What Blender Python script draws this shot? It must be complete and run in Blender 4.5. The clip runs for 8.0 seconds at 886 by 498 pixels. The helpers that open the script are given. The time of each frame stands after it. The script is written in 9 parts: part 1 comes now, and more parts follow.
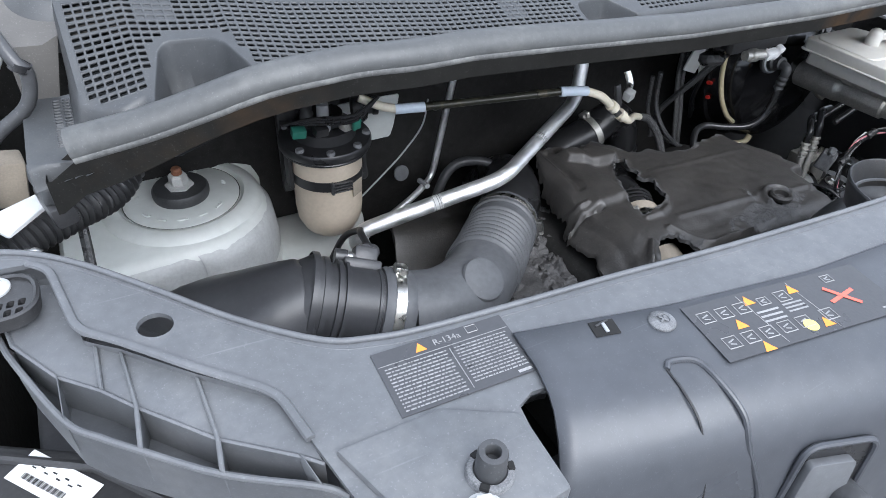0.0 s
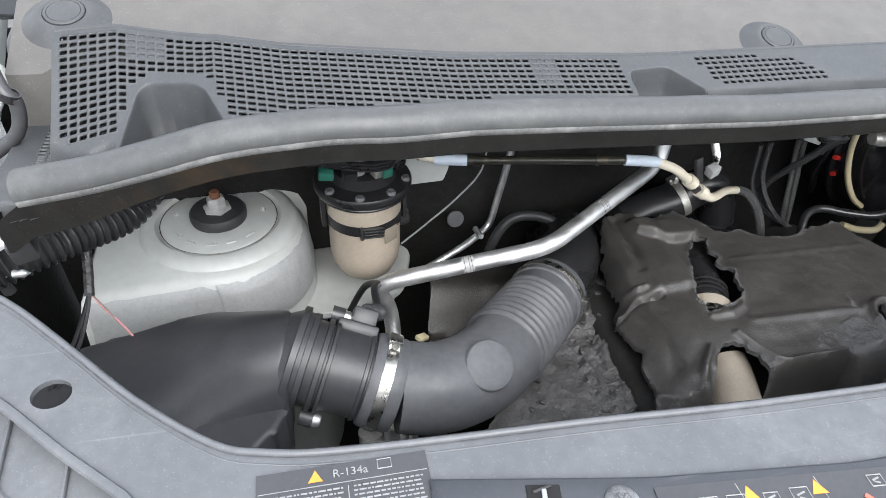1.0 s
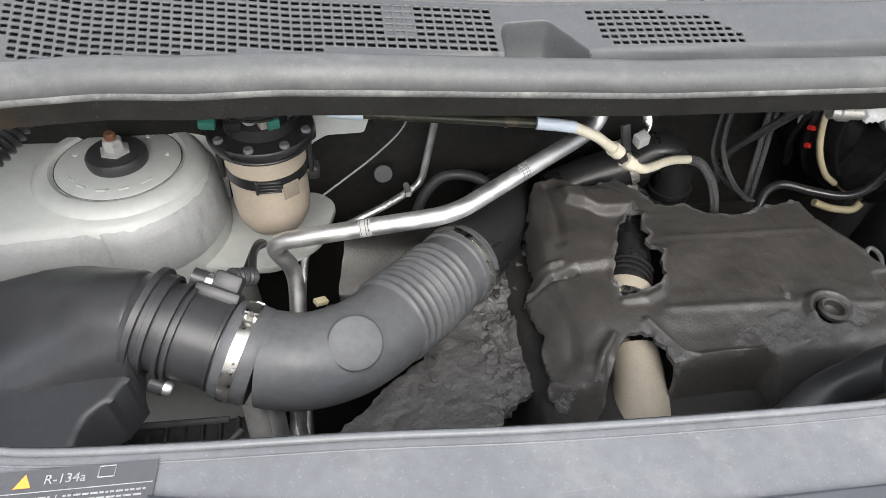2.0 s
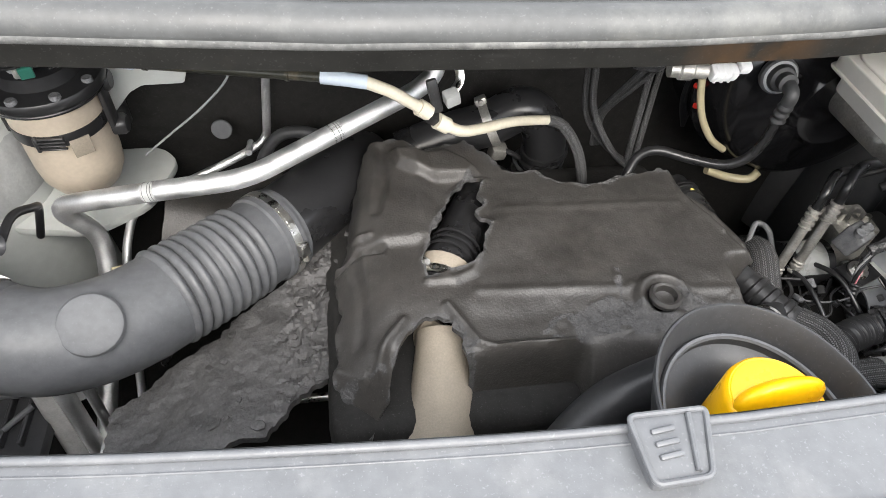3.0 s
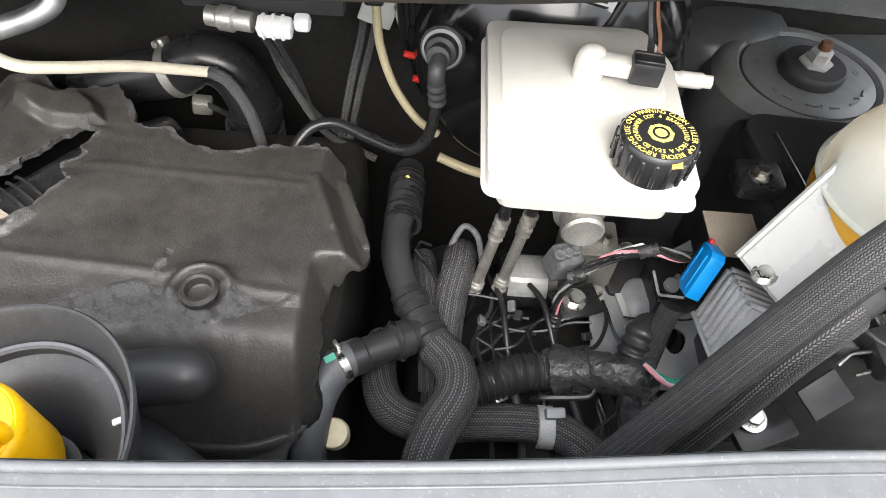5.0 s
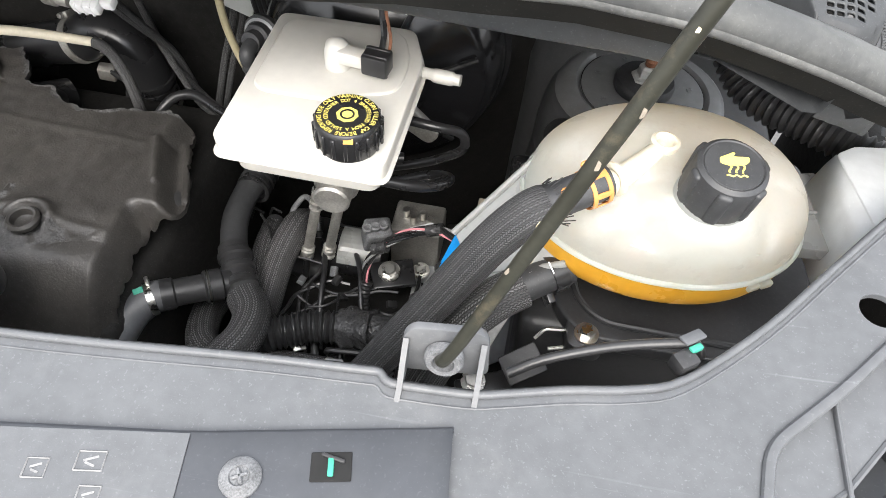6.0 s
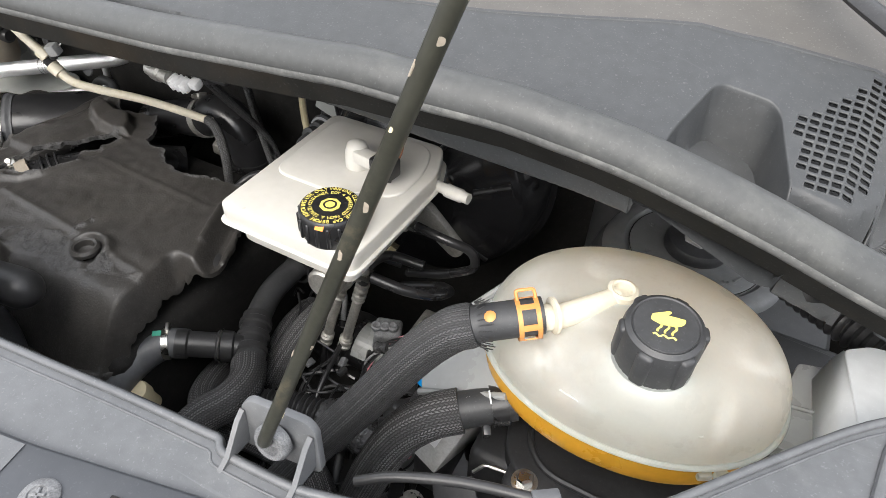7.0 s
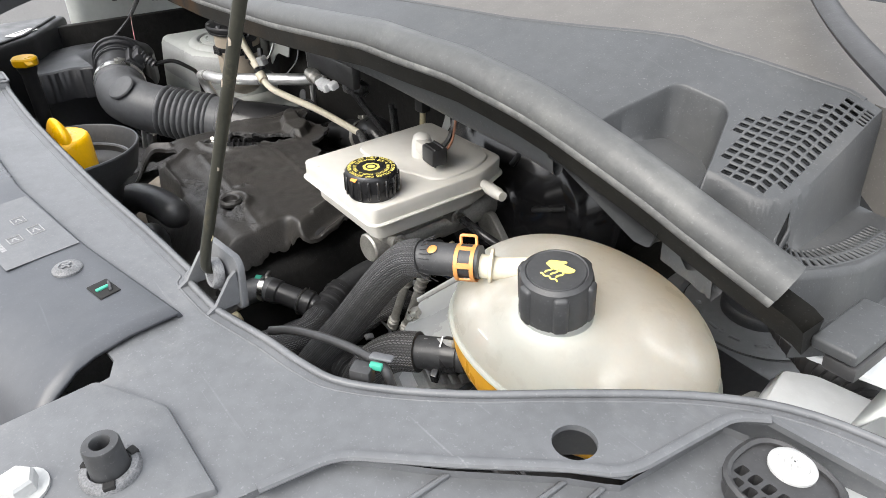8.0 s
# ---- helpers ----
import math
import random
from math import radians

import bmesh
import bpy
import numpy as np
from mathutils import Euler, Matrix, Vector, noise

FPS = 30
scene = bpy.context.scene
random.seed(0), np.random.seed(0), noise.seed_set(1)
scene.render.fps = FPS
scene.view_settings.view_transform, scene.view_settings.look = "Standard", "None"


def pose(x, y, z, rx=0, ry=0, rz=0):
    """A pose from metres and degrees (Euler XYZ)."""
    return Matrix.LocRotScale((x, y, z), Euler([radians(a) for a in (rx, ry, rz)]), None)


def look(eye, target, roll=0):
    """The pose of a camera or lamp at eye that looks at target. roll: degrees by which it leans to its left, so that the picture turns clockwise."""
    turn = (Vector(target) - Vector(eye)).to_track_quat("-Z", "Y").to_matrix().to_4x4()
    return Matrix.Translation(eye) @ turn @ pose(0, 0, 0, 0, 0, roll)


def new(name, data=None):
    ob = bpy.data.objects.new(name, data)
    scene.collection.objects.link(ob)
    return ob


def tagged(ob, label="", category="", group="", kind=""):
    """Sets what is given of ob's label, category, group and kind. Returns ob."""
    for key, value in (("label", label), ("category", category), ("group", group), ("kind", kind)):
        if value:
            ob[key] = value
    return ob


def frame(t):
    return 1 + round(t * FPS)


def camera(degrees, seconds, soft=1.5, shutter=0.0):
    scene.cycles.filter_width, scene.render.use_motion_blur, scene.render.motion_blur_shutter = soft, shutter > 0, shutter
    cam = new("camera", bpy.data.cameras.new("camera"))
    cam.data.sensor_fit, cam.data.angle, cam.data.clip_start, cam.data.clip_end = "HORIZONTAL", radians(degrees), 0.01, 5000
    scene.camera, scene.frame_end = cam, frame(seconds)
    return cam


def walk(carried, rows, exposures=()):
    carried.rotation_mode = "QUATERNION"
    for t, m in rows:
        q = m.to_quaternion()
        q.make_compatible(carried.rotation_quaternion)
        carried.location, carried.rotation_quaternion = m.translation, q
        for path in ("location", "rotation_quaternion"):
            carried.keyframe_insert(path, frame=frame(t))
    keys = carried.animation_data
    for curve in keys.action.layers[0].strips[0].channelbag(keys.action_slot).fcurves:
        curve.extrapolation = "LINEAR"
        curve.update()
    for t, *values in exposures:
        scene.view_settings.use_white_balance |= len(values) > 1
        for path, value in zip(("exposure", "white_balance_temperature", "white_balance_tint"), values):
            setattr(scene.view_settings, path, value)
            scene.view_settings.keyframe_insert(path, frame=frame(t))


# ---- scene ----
cam = camera(69.3, 8.0, soft=0.8)
PATH = [
    (0, (-0.729, -0.766, 1.48), (0.07, 0.57, 0.225), 3.9),
    (0.5, (-0.645, -0.741, 1.499), (-0.096, 0.723, 0.252), 3.3),
    (1, (-0.582, -0.721, 1.492), (-0.142, 0.775, 0.24), 3.2),
    (1.2, (-0.557, -0.725, 1.488), (-0.151, 0.751, 0.2), 3.2),
    (2.3, (-0.354, -0.662, 1.478), (-0.054, 0.706, 0.05), 4.4),
    (2.5, (-0.307, -0.647, 1.469), (-0.023, 0.701, 0.02), 4.2),
    (3, (-0.192, -0.659, 1.456), (0.071, 0.629, -0.052), 4.5),
    (3.5, (-0.055, -0.693, 1.466), (0.168, 0.568, -0.071), 5.0),
    (4, (0.047, -0.669, 1.454), (0.235, 0.581, -0.097), 5.0),
    (4.5, (0.166, -0.622, 1.426), (0.294, 0.626, -0.132), 5.2),
    (5, (0.272, -0.608, 1.414), (0.301, 0.613, -0.17), 5.0),
    (5.2, (0.334, -0.615, 1.418), (0.33, 0.6, -0.171), 5.0),
    (6.3, (0.579, -0.655, 1.478), (0.376, 0.541, -0.113), 4.5),
    (6.5, (0.61, -0.639, 1.477), (0.336, 0.606, -0.064), 4.4),
    (7, (0.665, -0.614, 1.464), (0.0, 0.713, 0.123), 2.4),
    (7.5, (0.756, -0.586, 1.454), (-0.32, 0.533, 0.193), 1.1),
    (8, (0.88, -0.598, 1.422), (-0.412, 0.456, 0.319), 0.4),
]
walk(cam, [(t, look(eye, target, roll)) for t, eye, target, roll in PATH],
     exposures=[(0.0, 1.55, 5750, 10), (0.5, 1.79, 5950, 10), (1.0, 1.75, 6150, 10), (2.3, 1.90, 6500, 10), (3.5, 2.24, 6500, 10), (4.0, 2.18, 6500, 10), (4.5, 2.25, 6500, 10), (5.2, 2.32, 6500, 10), (6.5, 1.63, 6500, 10), (7.0, 1.57, 6500, 10), (7.5, 1.66, 6500, 10), (8.0, 1.70, 6500, 10)])

# ---- light ----
world = bpy.data.worlds.new("sky")
scene.world = world
world.use_nodes = True
wn = world.node_tree.nodes
sky = wn.new("ShaderNodeTexSky")
sky.sky_type, sky.sun_disc = "NISHITA", False
sky.sun_elevation, sky.sun_rotation = radians(46), radians(187)
sky.air_density, sky.dust_density, sky.ozone_density = 1.0, 4.0, 1.0
wn["Background"].inputs["Strength"].default_value = 0.11
mixsky = wn.new("ShaderNodeMix")
mixsky.data_type = "RGBA"
mixsky.inputs[0].default_value = 0.75
mixsky.inputs[7].default_value = (7.0, 7.1, 7.3, 1)
world.node_tree.links.new(sky.outputs[0], mixsky.inputs[6])
world.node_tree.links.new(mixsky.outputs[2], wn["Background"].inputs["Color"])

sun_data = bpy.data.lights.new("sun", "SUN")
sun_data.energy, sun_data.angle, sun_data.color = 1.5, radians(50), (1.0, 0.97, 0.92)
sun = new("sun", sun_data)
sun.matrix_world = look((0.4, -3.2, 4.4), (0, 0, 1.0))


# ---- materials ----
def mat(name, color, rough=0.5, metal=0.0, var=0.15, scale=30.0, bump=0.15, bscale=400.0, bdist=0.0006, dirt=None,
        dirt_amount=0.0, coat=0.0, sss=0.0, trans=0.0, specks=0.0, scratch=0.0, rvar=0.12, spec=0.5):
    m = bpy.data.materials.new(name)
    m.use_nodes = True
    nt = m.node_tree
    n, l = nt.nodes, nt.links
    b = n["Principled BSDF"]
    tc = n.new("ShaderNodeTexCoord")
    n1 = n.new("ShaderNodeTexNoise")
    n1.inputs["Scale"].default_value, n1.inputs["Detail"].default_value = scale, 6.0
    n2 = n.new("ShaderNodeTexNoise")
    n2.inputs["Scale"].default_value, n2.inputs["Detail"].default_value = scale * 9, 3.0
    l.new(tc.outputs["Object"], n1.inputs["Vector"])
    l.new(tc.outputs["Object"], n2.inputs["Vector"])
    add = n.new("ShaderNodeMath")
    add.operation = "ADD"
    l.new(n1.outputs["Fac"], add.inputs[0])
    l.new(n2.outputs["Fac"], add.inputs[1])
    ramp = n.new("ShaderNodeMapRange")
    ramp.inputs["From Min"].default_value, ramp.inputs["From Max"].default_value = 0.7, 1.3
    ramp.inputs["To Min"].default_value, ramp.inputs["To Max"].default_value = 1 - var, 1 + var
    l.new(add.outputs[0], ramp.inputs["Value"])
    mul = n.new("ShaderNodeMix")
    mul.data_type, mul.blend_type = "RGBA", "MULTIPLY"
    mul.inputs[0].default_value = 1.0
    mul.inputs[6].default_value = (*color, 1)
    l.new(ramp.outputs[0], mul.inputs[7])
    out = mul.outputs[2]
    if dirt:
        n3 = n.new("ShaderNodeTexNoise")
        n3.inputs["Scale"].default_value, n3.inputs["Detail"].default_value = scale * 0.6, 8.0
        n3.inputs["Roughness"].default_value = 0.7
        l.new(tc.outputs["Object"], n3.inputs["Vector"])
        r3 = n.new("ShaderNodeMapRange")
        r3.inputs["From Min"].default_value, r3.inputs["From Max"].default_value = 0.52, 0.75
        r3.inputs["To Max"].default_value = dirt_amount
        l.new(n3.outputs["Fac"], r3.inputs["Value"])
        md = n.new("ShaderNodeMix")
        md.data_type = "RGBA"
        md.inputs[7].default_value = (*dirt, 1)
        l.new(r3.outputs[0], md.inputs[0])
        l.new(out, md.inputs[6])
        out = md.outputs[2]
    if specks or scratch:
        for amount, sc, stretch, lo, hi in ((specks * 0.8, 600.0, None, 0.62, 0.76), (specks * 0.35, 150.0, None, 0.72, 0.80), (scratch, 1.0, (9, 300, 40), 0.70, 0.80)):
            if not amount:
                continue
            ns = n.new("ShaderNodeTexNoise")
            ns.inputs["Scale"].default_value, ns.inputs["Detail"].default_value = sc, 2.0
            mp = n.new("ShaderNodeMapping")
            mp.inputs["Scale"].default_value = stretch or (1, 1, 1)
            mp.inputs["Rotation"].default_value = (0, 0, 0.5 if stretch else 0)
            l.new(tc.outputs["Object"], mp.inputs["Vector"])
            l.new(mp.outputs[0], ns.inputs["Vector"])
            rs = n.new("ShaderNodeMapRange")
            rs.inputs["From Min"].default_value, rs.inputs["From Max"].default_value = lo, hi
            rs.inputs["To Max"].default_value = amount
            l.new(ns.outputs["Fac"], rs.inputs["Value"])
            ms = n.new("ShaderNodeMix")
            ms.data_type = "RGBA"
            ms.inputs[7].default_value = (*[min(1.0, 0.10 + 2.2 * q) for q in color], 1)
            l.new(rs.outputs[0], ms.inputs[0])
            l.new(out, ms.inputs[6])
            out = ms.outputs[2]
    l.new(out, b.inputs["Base Color"])
    rr = n.new("ShaderNodeMapRange")
    rr.inputs["From Min"].default_value, rr.inputs["From Max"].default_value = 0.3, 0.7
    rr.inputs["To Min"].default_value, rr.inputs["To Max"].default_value = max(rough - rvar, 0.03), min(rough + rvar, 1)
    l.new(n1.outputs["Fac"], rr.inputs["Value"])
    l.new(rr.outputs[0], b.inputs["Roughness"])
    b.inputs["Metallic"].default_value = metal
    b.inputs["Specular IOR Level"].default_value = spec
    b.inputs["Coat Weight"].default_value = coat
    if sss:
        b.inputs["Subsurface Weight"].default_value = sss
        b.inputs["Subsurface Radius"].default_value = (1.0, 0.9, 0.7)
        b.inputs["Subsurface Scale"].default_value = 0.06 * sss
    if trans:
        b.inputs["Transmission Weight"].default_value = trans
    if bump:
        nb = n.new("ShaderNodeTexNoise")
        nb.inputs["Scale"].default_value, nb.inputs["Detail"].default_value = bscale, 4.0
        l.new(tc.outputs["Object"], nb.inputs["Vector"])
        bp = n.new("ShaderNodeBump")
        bp.inputs["Strength"].default_value, bp.inputs["Distance"].default_value = bump, bdist
        l.new(nb.outputs["Fac"], bp.inputs["Height"])
        l.new(bp.outputs[0], b.inputs["Normal"])
    return m


def braid_mat(name, dark, light, around=26.0, along=260.0):
    """A woven sleeve: crossing yarns from the tube's own coordinates (angle, metres)."""
    m = mat(name, dark, 0.6, 0, 0.2, 80, 0)
    n, l = m.node_tree.nodes, m.node_tree.links
    b = n["Principled BSDF"]
    uv = n.new("ShaderNodeUVMap")
    sep = n.new("ShaderNodeSeparateXYZ")
    l.new(uv.outputs[0], sep.inputs[0])

    def op(kind, a, c=None):
        q = n.new("ShaderNodeMath")
        q.operation = kind
        for k, v in enumerate((a, c)):
            if v is None:
                continue
            if isinstance(v, (int, float)):
                q.inputs[k].default_value = v
            else:
                l.new(v, q.inputs[k])
        return q.outputs[0]
    # columns of light dashes, every second one half a step on and leaning the other way
    u = op("MULTIPLY", sep.outputs[0], around)
    col = op("FLOOR", u)
    inn = op("SUBTRACT", u, col)
    odd = op("MODULO", col, 2.0)
    lean = op("MULTIPLY", op("SUBTRACT", inn, 0.5), op("SUBTRACT", op("MULTIPLY", odd, 1.6), 0.8))
    v = op("ADD", op("ADD", op("MULTIPLY", sep.outputs[1], along), lean), op("MULTIPLY", odd, 0.5))
    run = op("SUBTRACT", v, op("FLOOR", v))
    dash = op("MULTIPLY", op("LESS_THAN", run, 0.62), op("LESS_THAN", op("ABSOLUTE", op("SUBTRACT", inn, 0.5)), 0.30))
    tone = n.new("ShaderNodeTexWhiteNoise")
    tone.noise_dimensions = "1D"
    l.new(col, tone.inputs["W"])
    worn = n.new("ShaderNodeTexNoise")
    worn.inputs["Scale"].default_value = 70.0
    fac = op("MULTIPLY", dash, op("ADD", op("MULTIPLY", op("GREATER_THAN", tone.outputs["Value"], 0.42), 0.55), op("MULTIPLY", worn.outputs["Fac"], 0.55)))
    yarn = op("MULTIPLY", op("SINE", op("MULTIPLY", run, 3.1416)), op("SINE", op("MULTIPLY", inn, 3.1416)))
    mx = n.new("ShaderNodeMix")
    mx.data_type = "RGBA"
    mx.inputs[6].default_value, mx.inputs[7].default_value = (*dark, 1), (*light, 1)
    l.new(fac, mx.inputs[0])
    l.new(mx.outputs[2], b.inputs["Base Color"])
    bp = n.new("ShaderNodeBump")
    bp.inputs["Strength"].default_value, bp.inputs["Distance"].default_value = 0.7, 0.0009
    l.new(yarn, bp.inputs["Height"])
    l.new(bp.outputs[0], b.inputs["Normal"])
    return m


M_PANEL = mat("grey_plastic", (0.10, 0.104, 0.11), 0.48, 0, 0.12, 14, 0.25, 900, 0.0003, (0.22, 0.22, 0.215), 0.45, specks=0.24, scratch=0.15)
M_COVER = mat("smooth_dark_plastic", (0.050, 0.0535, 0.061), 0.36, 0, 0.1, 10, 0.15, 900, 0.0002, (0.12, 0.12, 0.12), 0.25, specks=0.16, scratch=0.14)
M_COWL = mat("cowl_plastic", (0.045, 0.0475, 0.050), 0.5, 0, 0.12, 12, 0.3, 900, 0.0003, (0.115, 0.113, 0.108), 0.35, specks=0.3, scratch=0.08)
M_SHELF = mat("dusty_shelf", (0.088, 0.083, 0.077), 0.55, 0, 0.12, 6, 0.3, 500, 0.0004, (0.15, 0.143, 0.133), 0.45, specks=0.3, scratch=0.08)
M_SEAL = mat("seal_rubber", (0.057, 0.0588, 0.0588), 0.5, 0, 0.15, 18, 0.2, 500, 0.0004, (0.2, 0.2, 0.185), 0.4, specks=0.22, scratch=0.08)
M_CHALK = mat("chalky_rubber", (0.080, 0.081, 0.079), 0.7, 0, 0.3, 30, 0.5, 300, 0.0006, (0.25, 0.25, 0.235), 0.8, specks=0.4, scratch=0.3)
M_BLACK = mat("black_plastic", (0.029, 0.029, 0.030), 0.40, 0, 0.2, 25, 0.2, 700, 0.0003, (0.05, 0.049, 0.047), 0.3, specks=0.2, scratch=0.04)
M_BLACKS = mat("black_satin", (0.018, 0.018, 0.019), 0.3, 0, 0.2, 20, 0.1, 600, 0.0002)
M_RUBBER = mat("black_rubber", (0.037, 0.038, 0.040), 0.46, 0, 0.2, 20, 0.2, 500, 0.0003, (0.07, 0.07, 0.072), 0.5, specks=0.3)
M_DUSTY = mat("dusty_rubber", (0.090, 0.093, 0.099), 0.5, 0, 0.18, 14, 0.2, 500, 0.0003, (0.17, 0.17, 0.172), 0.6, specks=0.12)
M_FOAM = mat("moulded_foam", (0.041, 0.0385, 0.036), 0.42, 0, 0.24, 16, 0.6, 420, 0.0008, (0.078, 0.071, 0.063), 0.55, specks=0.42, scratch=0.08)
M_CRUMB = mat("crumbling_foam", (0.066, 0.064, 0.064), 0.55, 0, 0.35, 40, 0.7, 200, 0.002, (0.105, 0.102, 0.098), 0.6, specks=0.25)
M_TORN = mat("torn_foam", (0.064, 0.063, 0.063), 0.8, 0, 0.35, 60, 0.9, 180, 0.003, specks=0.3)
M_WALL = mat("dark_insulation", (0.017, 0.0165, 0.0157), 0.8, 0, 0.3, 9, 0.5, 120, 0.002, (0.020, 0.018, 0.016), 0.5, specks=0.3, spec=0.25)
M_WHITE = mat("white_body_paint", (0.54, 0.56, 0.54), 0.42, 0, 0.06, 8, 0.05, 200, 0.0004, (0.4, 0.39, 0.35), 0.35, specks=0.12)
M_GREYP = mat("grey_primer", (0.30, 0.31, 0.32), 0.4, 0, 0.1, 9, 0.08, 200, 0.0004, (0.2, 0.2, 0.19), 0.4)
# darker copy of the grey primer, with the right tower's shade in its colour
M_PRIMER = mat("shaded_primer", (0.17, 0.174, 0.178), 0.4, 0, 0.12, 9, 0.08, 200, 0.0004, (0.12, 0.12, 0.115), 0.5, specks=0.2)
# inner wing paint with the shade of the right corner in its colour
M_SHADE = mat("shaded_inner_wing_paint", (0.075, 0.077, 0.080), 0.4, 0, 0.14, 9, 0.08, 200, 0.0004, (0.05, 0.05, 0.048), 0.5, specks=0.2)
M_PALE = mat("pale_steel_paint", (0.55, 0.565, 0.57), 0.4, 0, 0.08, 9, 0.08, 200, 0.0004, (0.3, 0.3, 0.29), 0.3, specks=0.15)
M_SEALANT = mat("seam_sealant", (0.39, 0.40, 0.40), 0.45, 0, 0.10, 30, 0.4, 90, 0.002, (0.30, 0.30, 0.295), 0.4)
M_AIR = mat("matt_air_plastic", (0.038, 0.0388, 0.042), 0.40, 0, 0.14, 14, 0.2, 700, 0.0003, (0.07, 0.07, 0.072), 0.35, specks=0.15, scratch=0.05)
M_ALU = mat("aluminium", (0.88, 0.885, 0.89), 0.52, 1.0, 0.08, 60, 0.1, 500, 0.0002)
M_STEEL = mat("zinc_steel", (0.62, 0.61, 0.58), 0.32, 1.0, 0.15, 90, 0.2, 400, 0.0003, (0.40, 0.37, 0.31), 0.2)
M_CAST = mat("cast_aluminium", (0.48, 0.47, 0.44), 0.5, 0.8, 0.2, 50, 0.5, 300, 0.0008, (0.2, 0.16, 0.12), 0.5)
M_FILTER = mat("dusty_steel", (0.52, 0.45, 0.36), 0.45, 0.15, 0.08, 22, 0.1, 200, 0.0003, (0.42, 0.35, 0.27), 0.4)
M_RUST = mat("rust", (0.19, 0.08, 0.042), 0.75, 0, 0.4, 120, 0.7, 300, 0.0008)
M_NATURAL = mat("natural_plastic", (0.56, 0.545, 0.505), 0.35, 0, 0.04, 12, 0.05, 300, 0.0003, sss=0.15)
M_TANK = mat("tank_plastic", (0.66, 0.665, 0.635), 0.34, 0, 0.05, 42, 0.12, 60, 0.0005, (0.84, 0.85, 0.84), 0.8)
M_FLUID = mat("tank_with_coolant", (0.70, 0.36, 0.035), 0.32, 0, 0.08, 16, 0.1, 60, 0.0005, sss=0.3)
# thin frosted wall: part of the light goes through
nt = M_TANK.node_tree
veil, blend = nt.nodes.new("ShaderNodeBsdfTranslucent"), nt.nodes.new("ShaderNodeMixShader")
veil.inputs["Color"].default_value = (0.86, 0.925, 0.905, 1)
# chalky frost where the wall has dried out
frost, tcs, patch = nt.nodes.new("ShaderNodeTexNoise"), nt.nodes.new("ShaderNodeTexCoord"), nt.nodes.new("ShaderNodeMapRange")
frost.inputs["Scale"].default_value, frost.inputs["Detail"].default_value, frost.inputs["Roughness"].default_value = 24.0, 9.0, 0.7
patch.inputs["From Min"].default_value, patch.inputs["From Max"].default_value = 0.54, 0.64
patch.inputs["To Min"].default_value, patch.inputs["To Max"].default_value = 0.64, 0.40
nt.links.new(tcs.outputs["Object"], frost.inputs["Vector"])
nt.links.new(frost.outputs["Fac"], patch.inputs["Value"])
nt.links.new(patch.outputs[0], blend.inputs[0])
nt.links.new(nt.nodes["Principled BSDF"].outputs[0], blend.inputs[1])
nt.links.new(veil.outputs[0], blend.inputs[2])
nt.links.new(blend.outputs[0], nt.nodes["Material Output"].inputs["Surface"])
M_TUBE = mat("cream_nylon", (0.66, 0.61, 0.49), 0.4, 0, 0.08, 40, 0.05, sss=0.1)
M_AGED = mat("aged_nylon", (0.42, 0.37, 0.24), 0.4, 0, 0.1, 40, 0.05, sss=0.1)
M_BLUEWHITE = mat("pale_blue_plastic", (0.55, 0.62, 0.7), 0.4, 0, 0.05)
M_YELLOW = mat("yellow_plastic", (0.86, 0.46, 0.0), 0.33, 0, 0.06, 40, 0.08, 500, 0.0003)
M_ORANGE = mat("orange_clip", (0.62, 0.27, 0.08), 0.4, 0, 0.08, 60, 0.1)
M_BLUE = mat("blue_plastic", (0.0, 0.26, 0.68), 0.4, 0, 0.06, 40, 0.1)
M_GREEN = mat("green_plastic", (0.03, 0.15, 0.11), 0.4, 0, 0.1, 40, 0.1)
M_MINT = mat("mint_mark", (0.04, 0.30, 0.21), 0.5, 0, 0.1)
M_RED = mat("red_plastic", (0.6, 0.03, 0.02), 0.4, 0, 0.1)
M_PINK = mat("pink_wire", (0.75, 0.3, 0.34), 0.4, 0, 0.1)
M_CREAM = mat("cream_plastic", (0.62, 0.55, 0.36), 0.45, 0, 0.06, 30, 0.1)
M_BEIGE = mat("sleeved_duct", (0.275, 0.238, 0.190), 0.75, 0, 0.12, 60, 0.5, 700, 0.0006, specks=0.10)
M_LABEL = mat("dark_label", (0.045, 0.046, 0.050), 0.35, 0, 0.1)
M_PRINT = mat("white_print", (0.72, 0.72, 0.72), 0.5, 0, 0.06)
M_FADED = mat("faded_print", (0.24, 0.24, 0.24), 0.5, 0, 0.25, 60)
M_YPRINT = mat("yellow_print", (0.78, 0.66, 0.16), 0.5, 0, 0.06)
M_OPRINT = mat("orange_print", (0.78, 0.26, 0.035), 0.5, 0, 0.06)
M_RPRINT = mat("red_print", (0.8, 0.12, 0.08), 0.5, 0, 0.06)
M_ROD = mat("painted_rod", (0.030, 0.030, 0.022), 0.4, 0.2, 0.2, 40, 0.2, 300, 0.0004, (0.3, 0.24, 0.15), 0.5)
M_TAPE = mat("wrapped_tape", (0.045, 0.045, 0.046), 0.30, 0, 0.3, 80, 1.0, 110, 0.004)
M_BRAID = braid_mat("braided_sleeve", (0.028, 0.028, 0.029), (0.19, 0.19, 0.192), 46, 360)
M_MESH = braid_mat("mesh_sleeve", (0.026, 0.026, 0.027), (0.11, 0.11, 0.112), 52, 460)
M_GROUND = mat("asphalt", (0.10, 0.098, 0.095), 0.8, 0, 0.25, 6, 0.6, 120, 0.004)
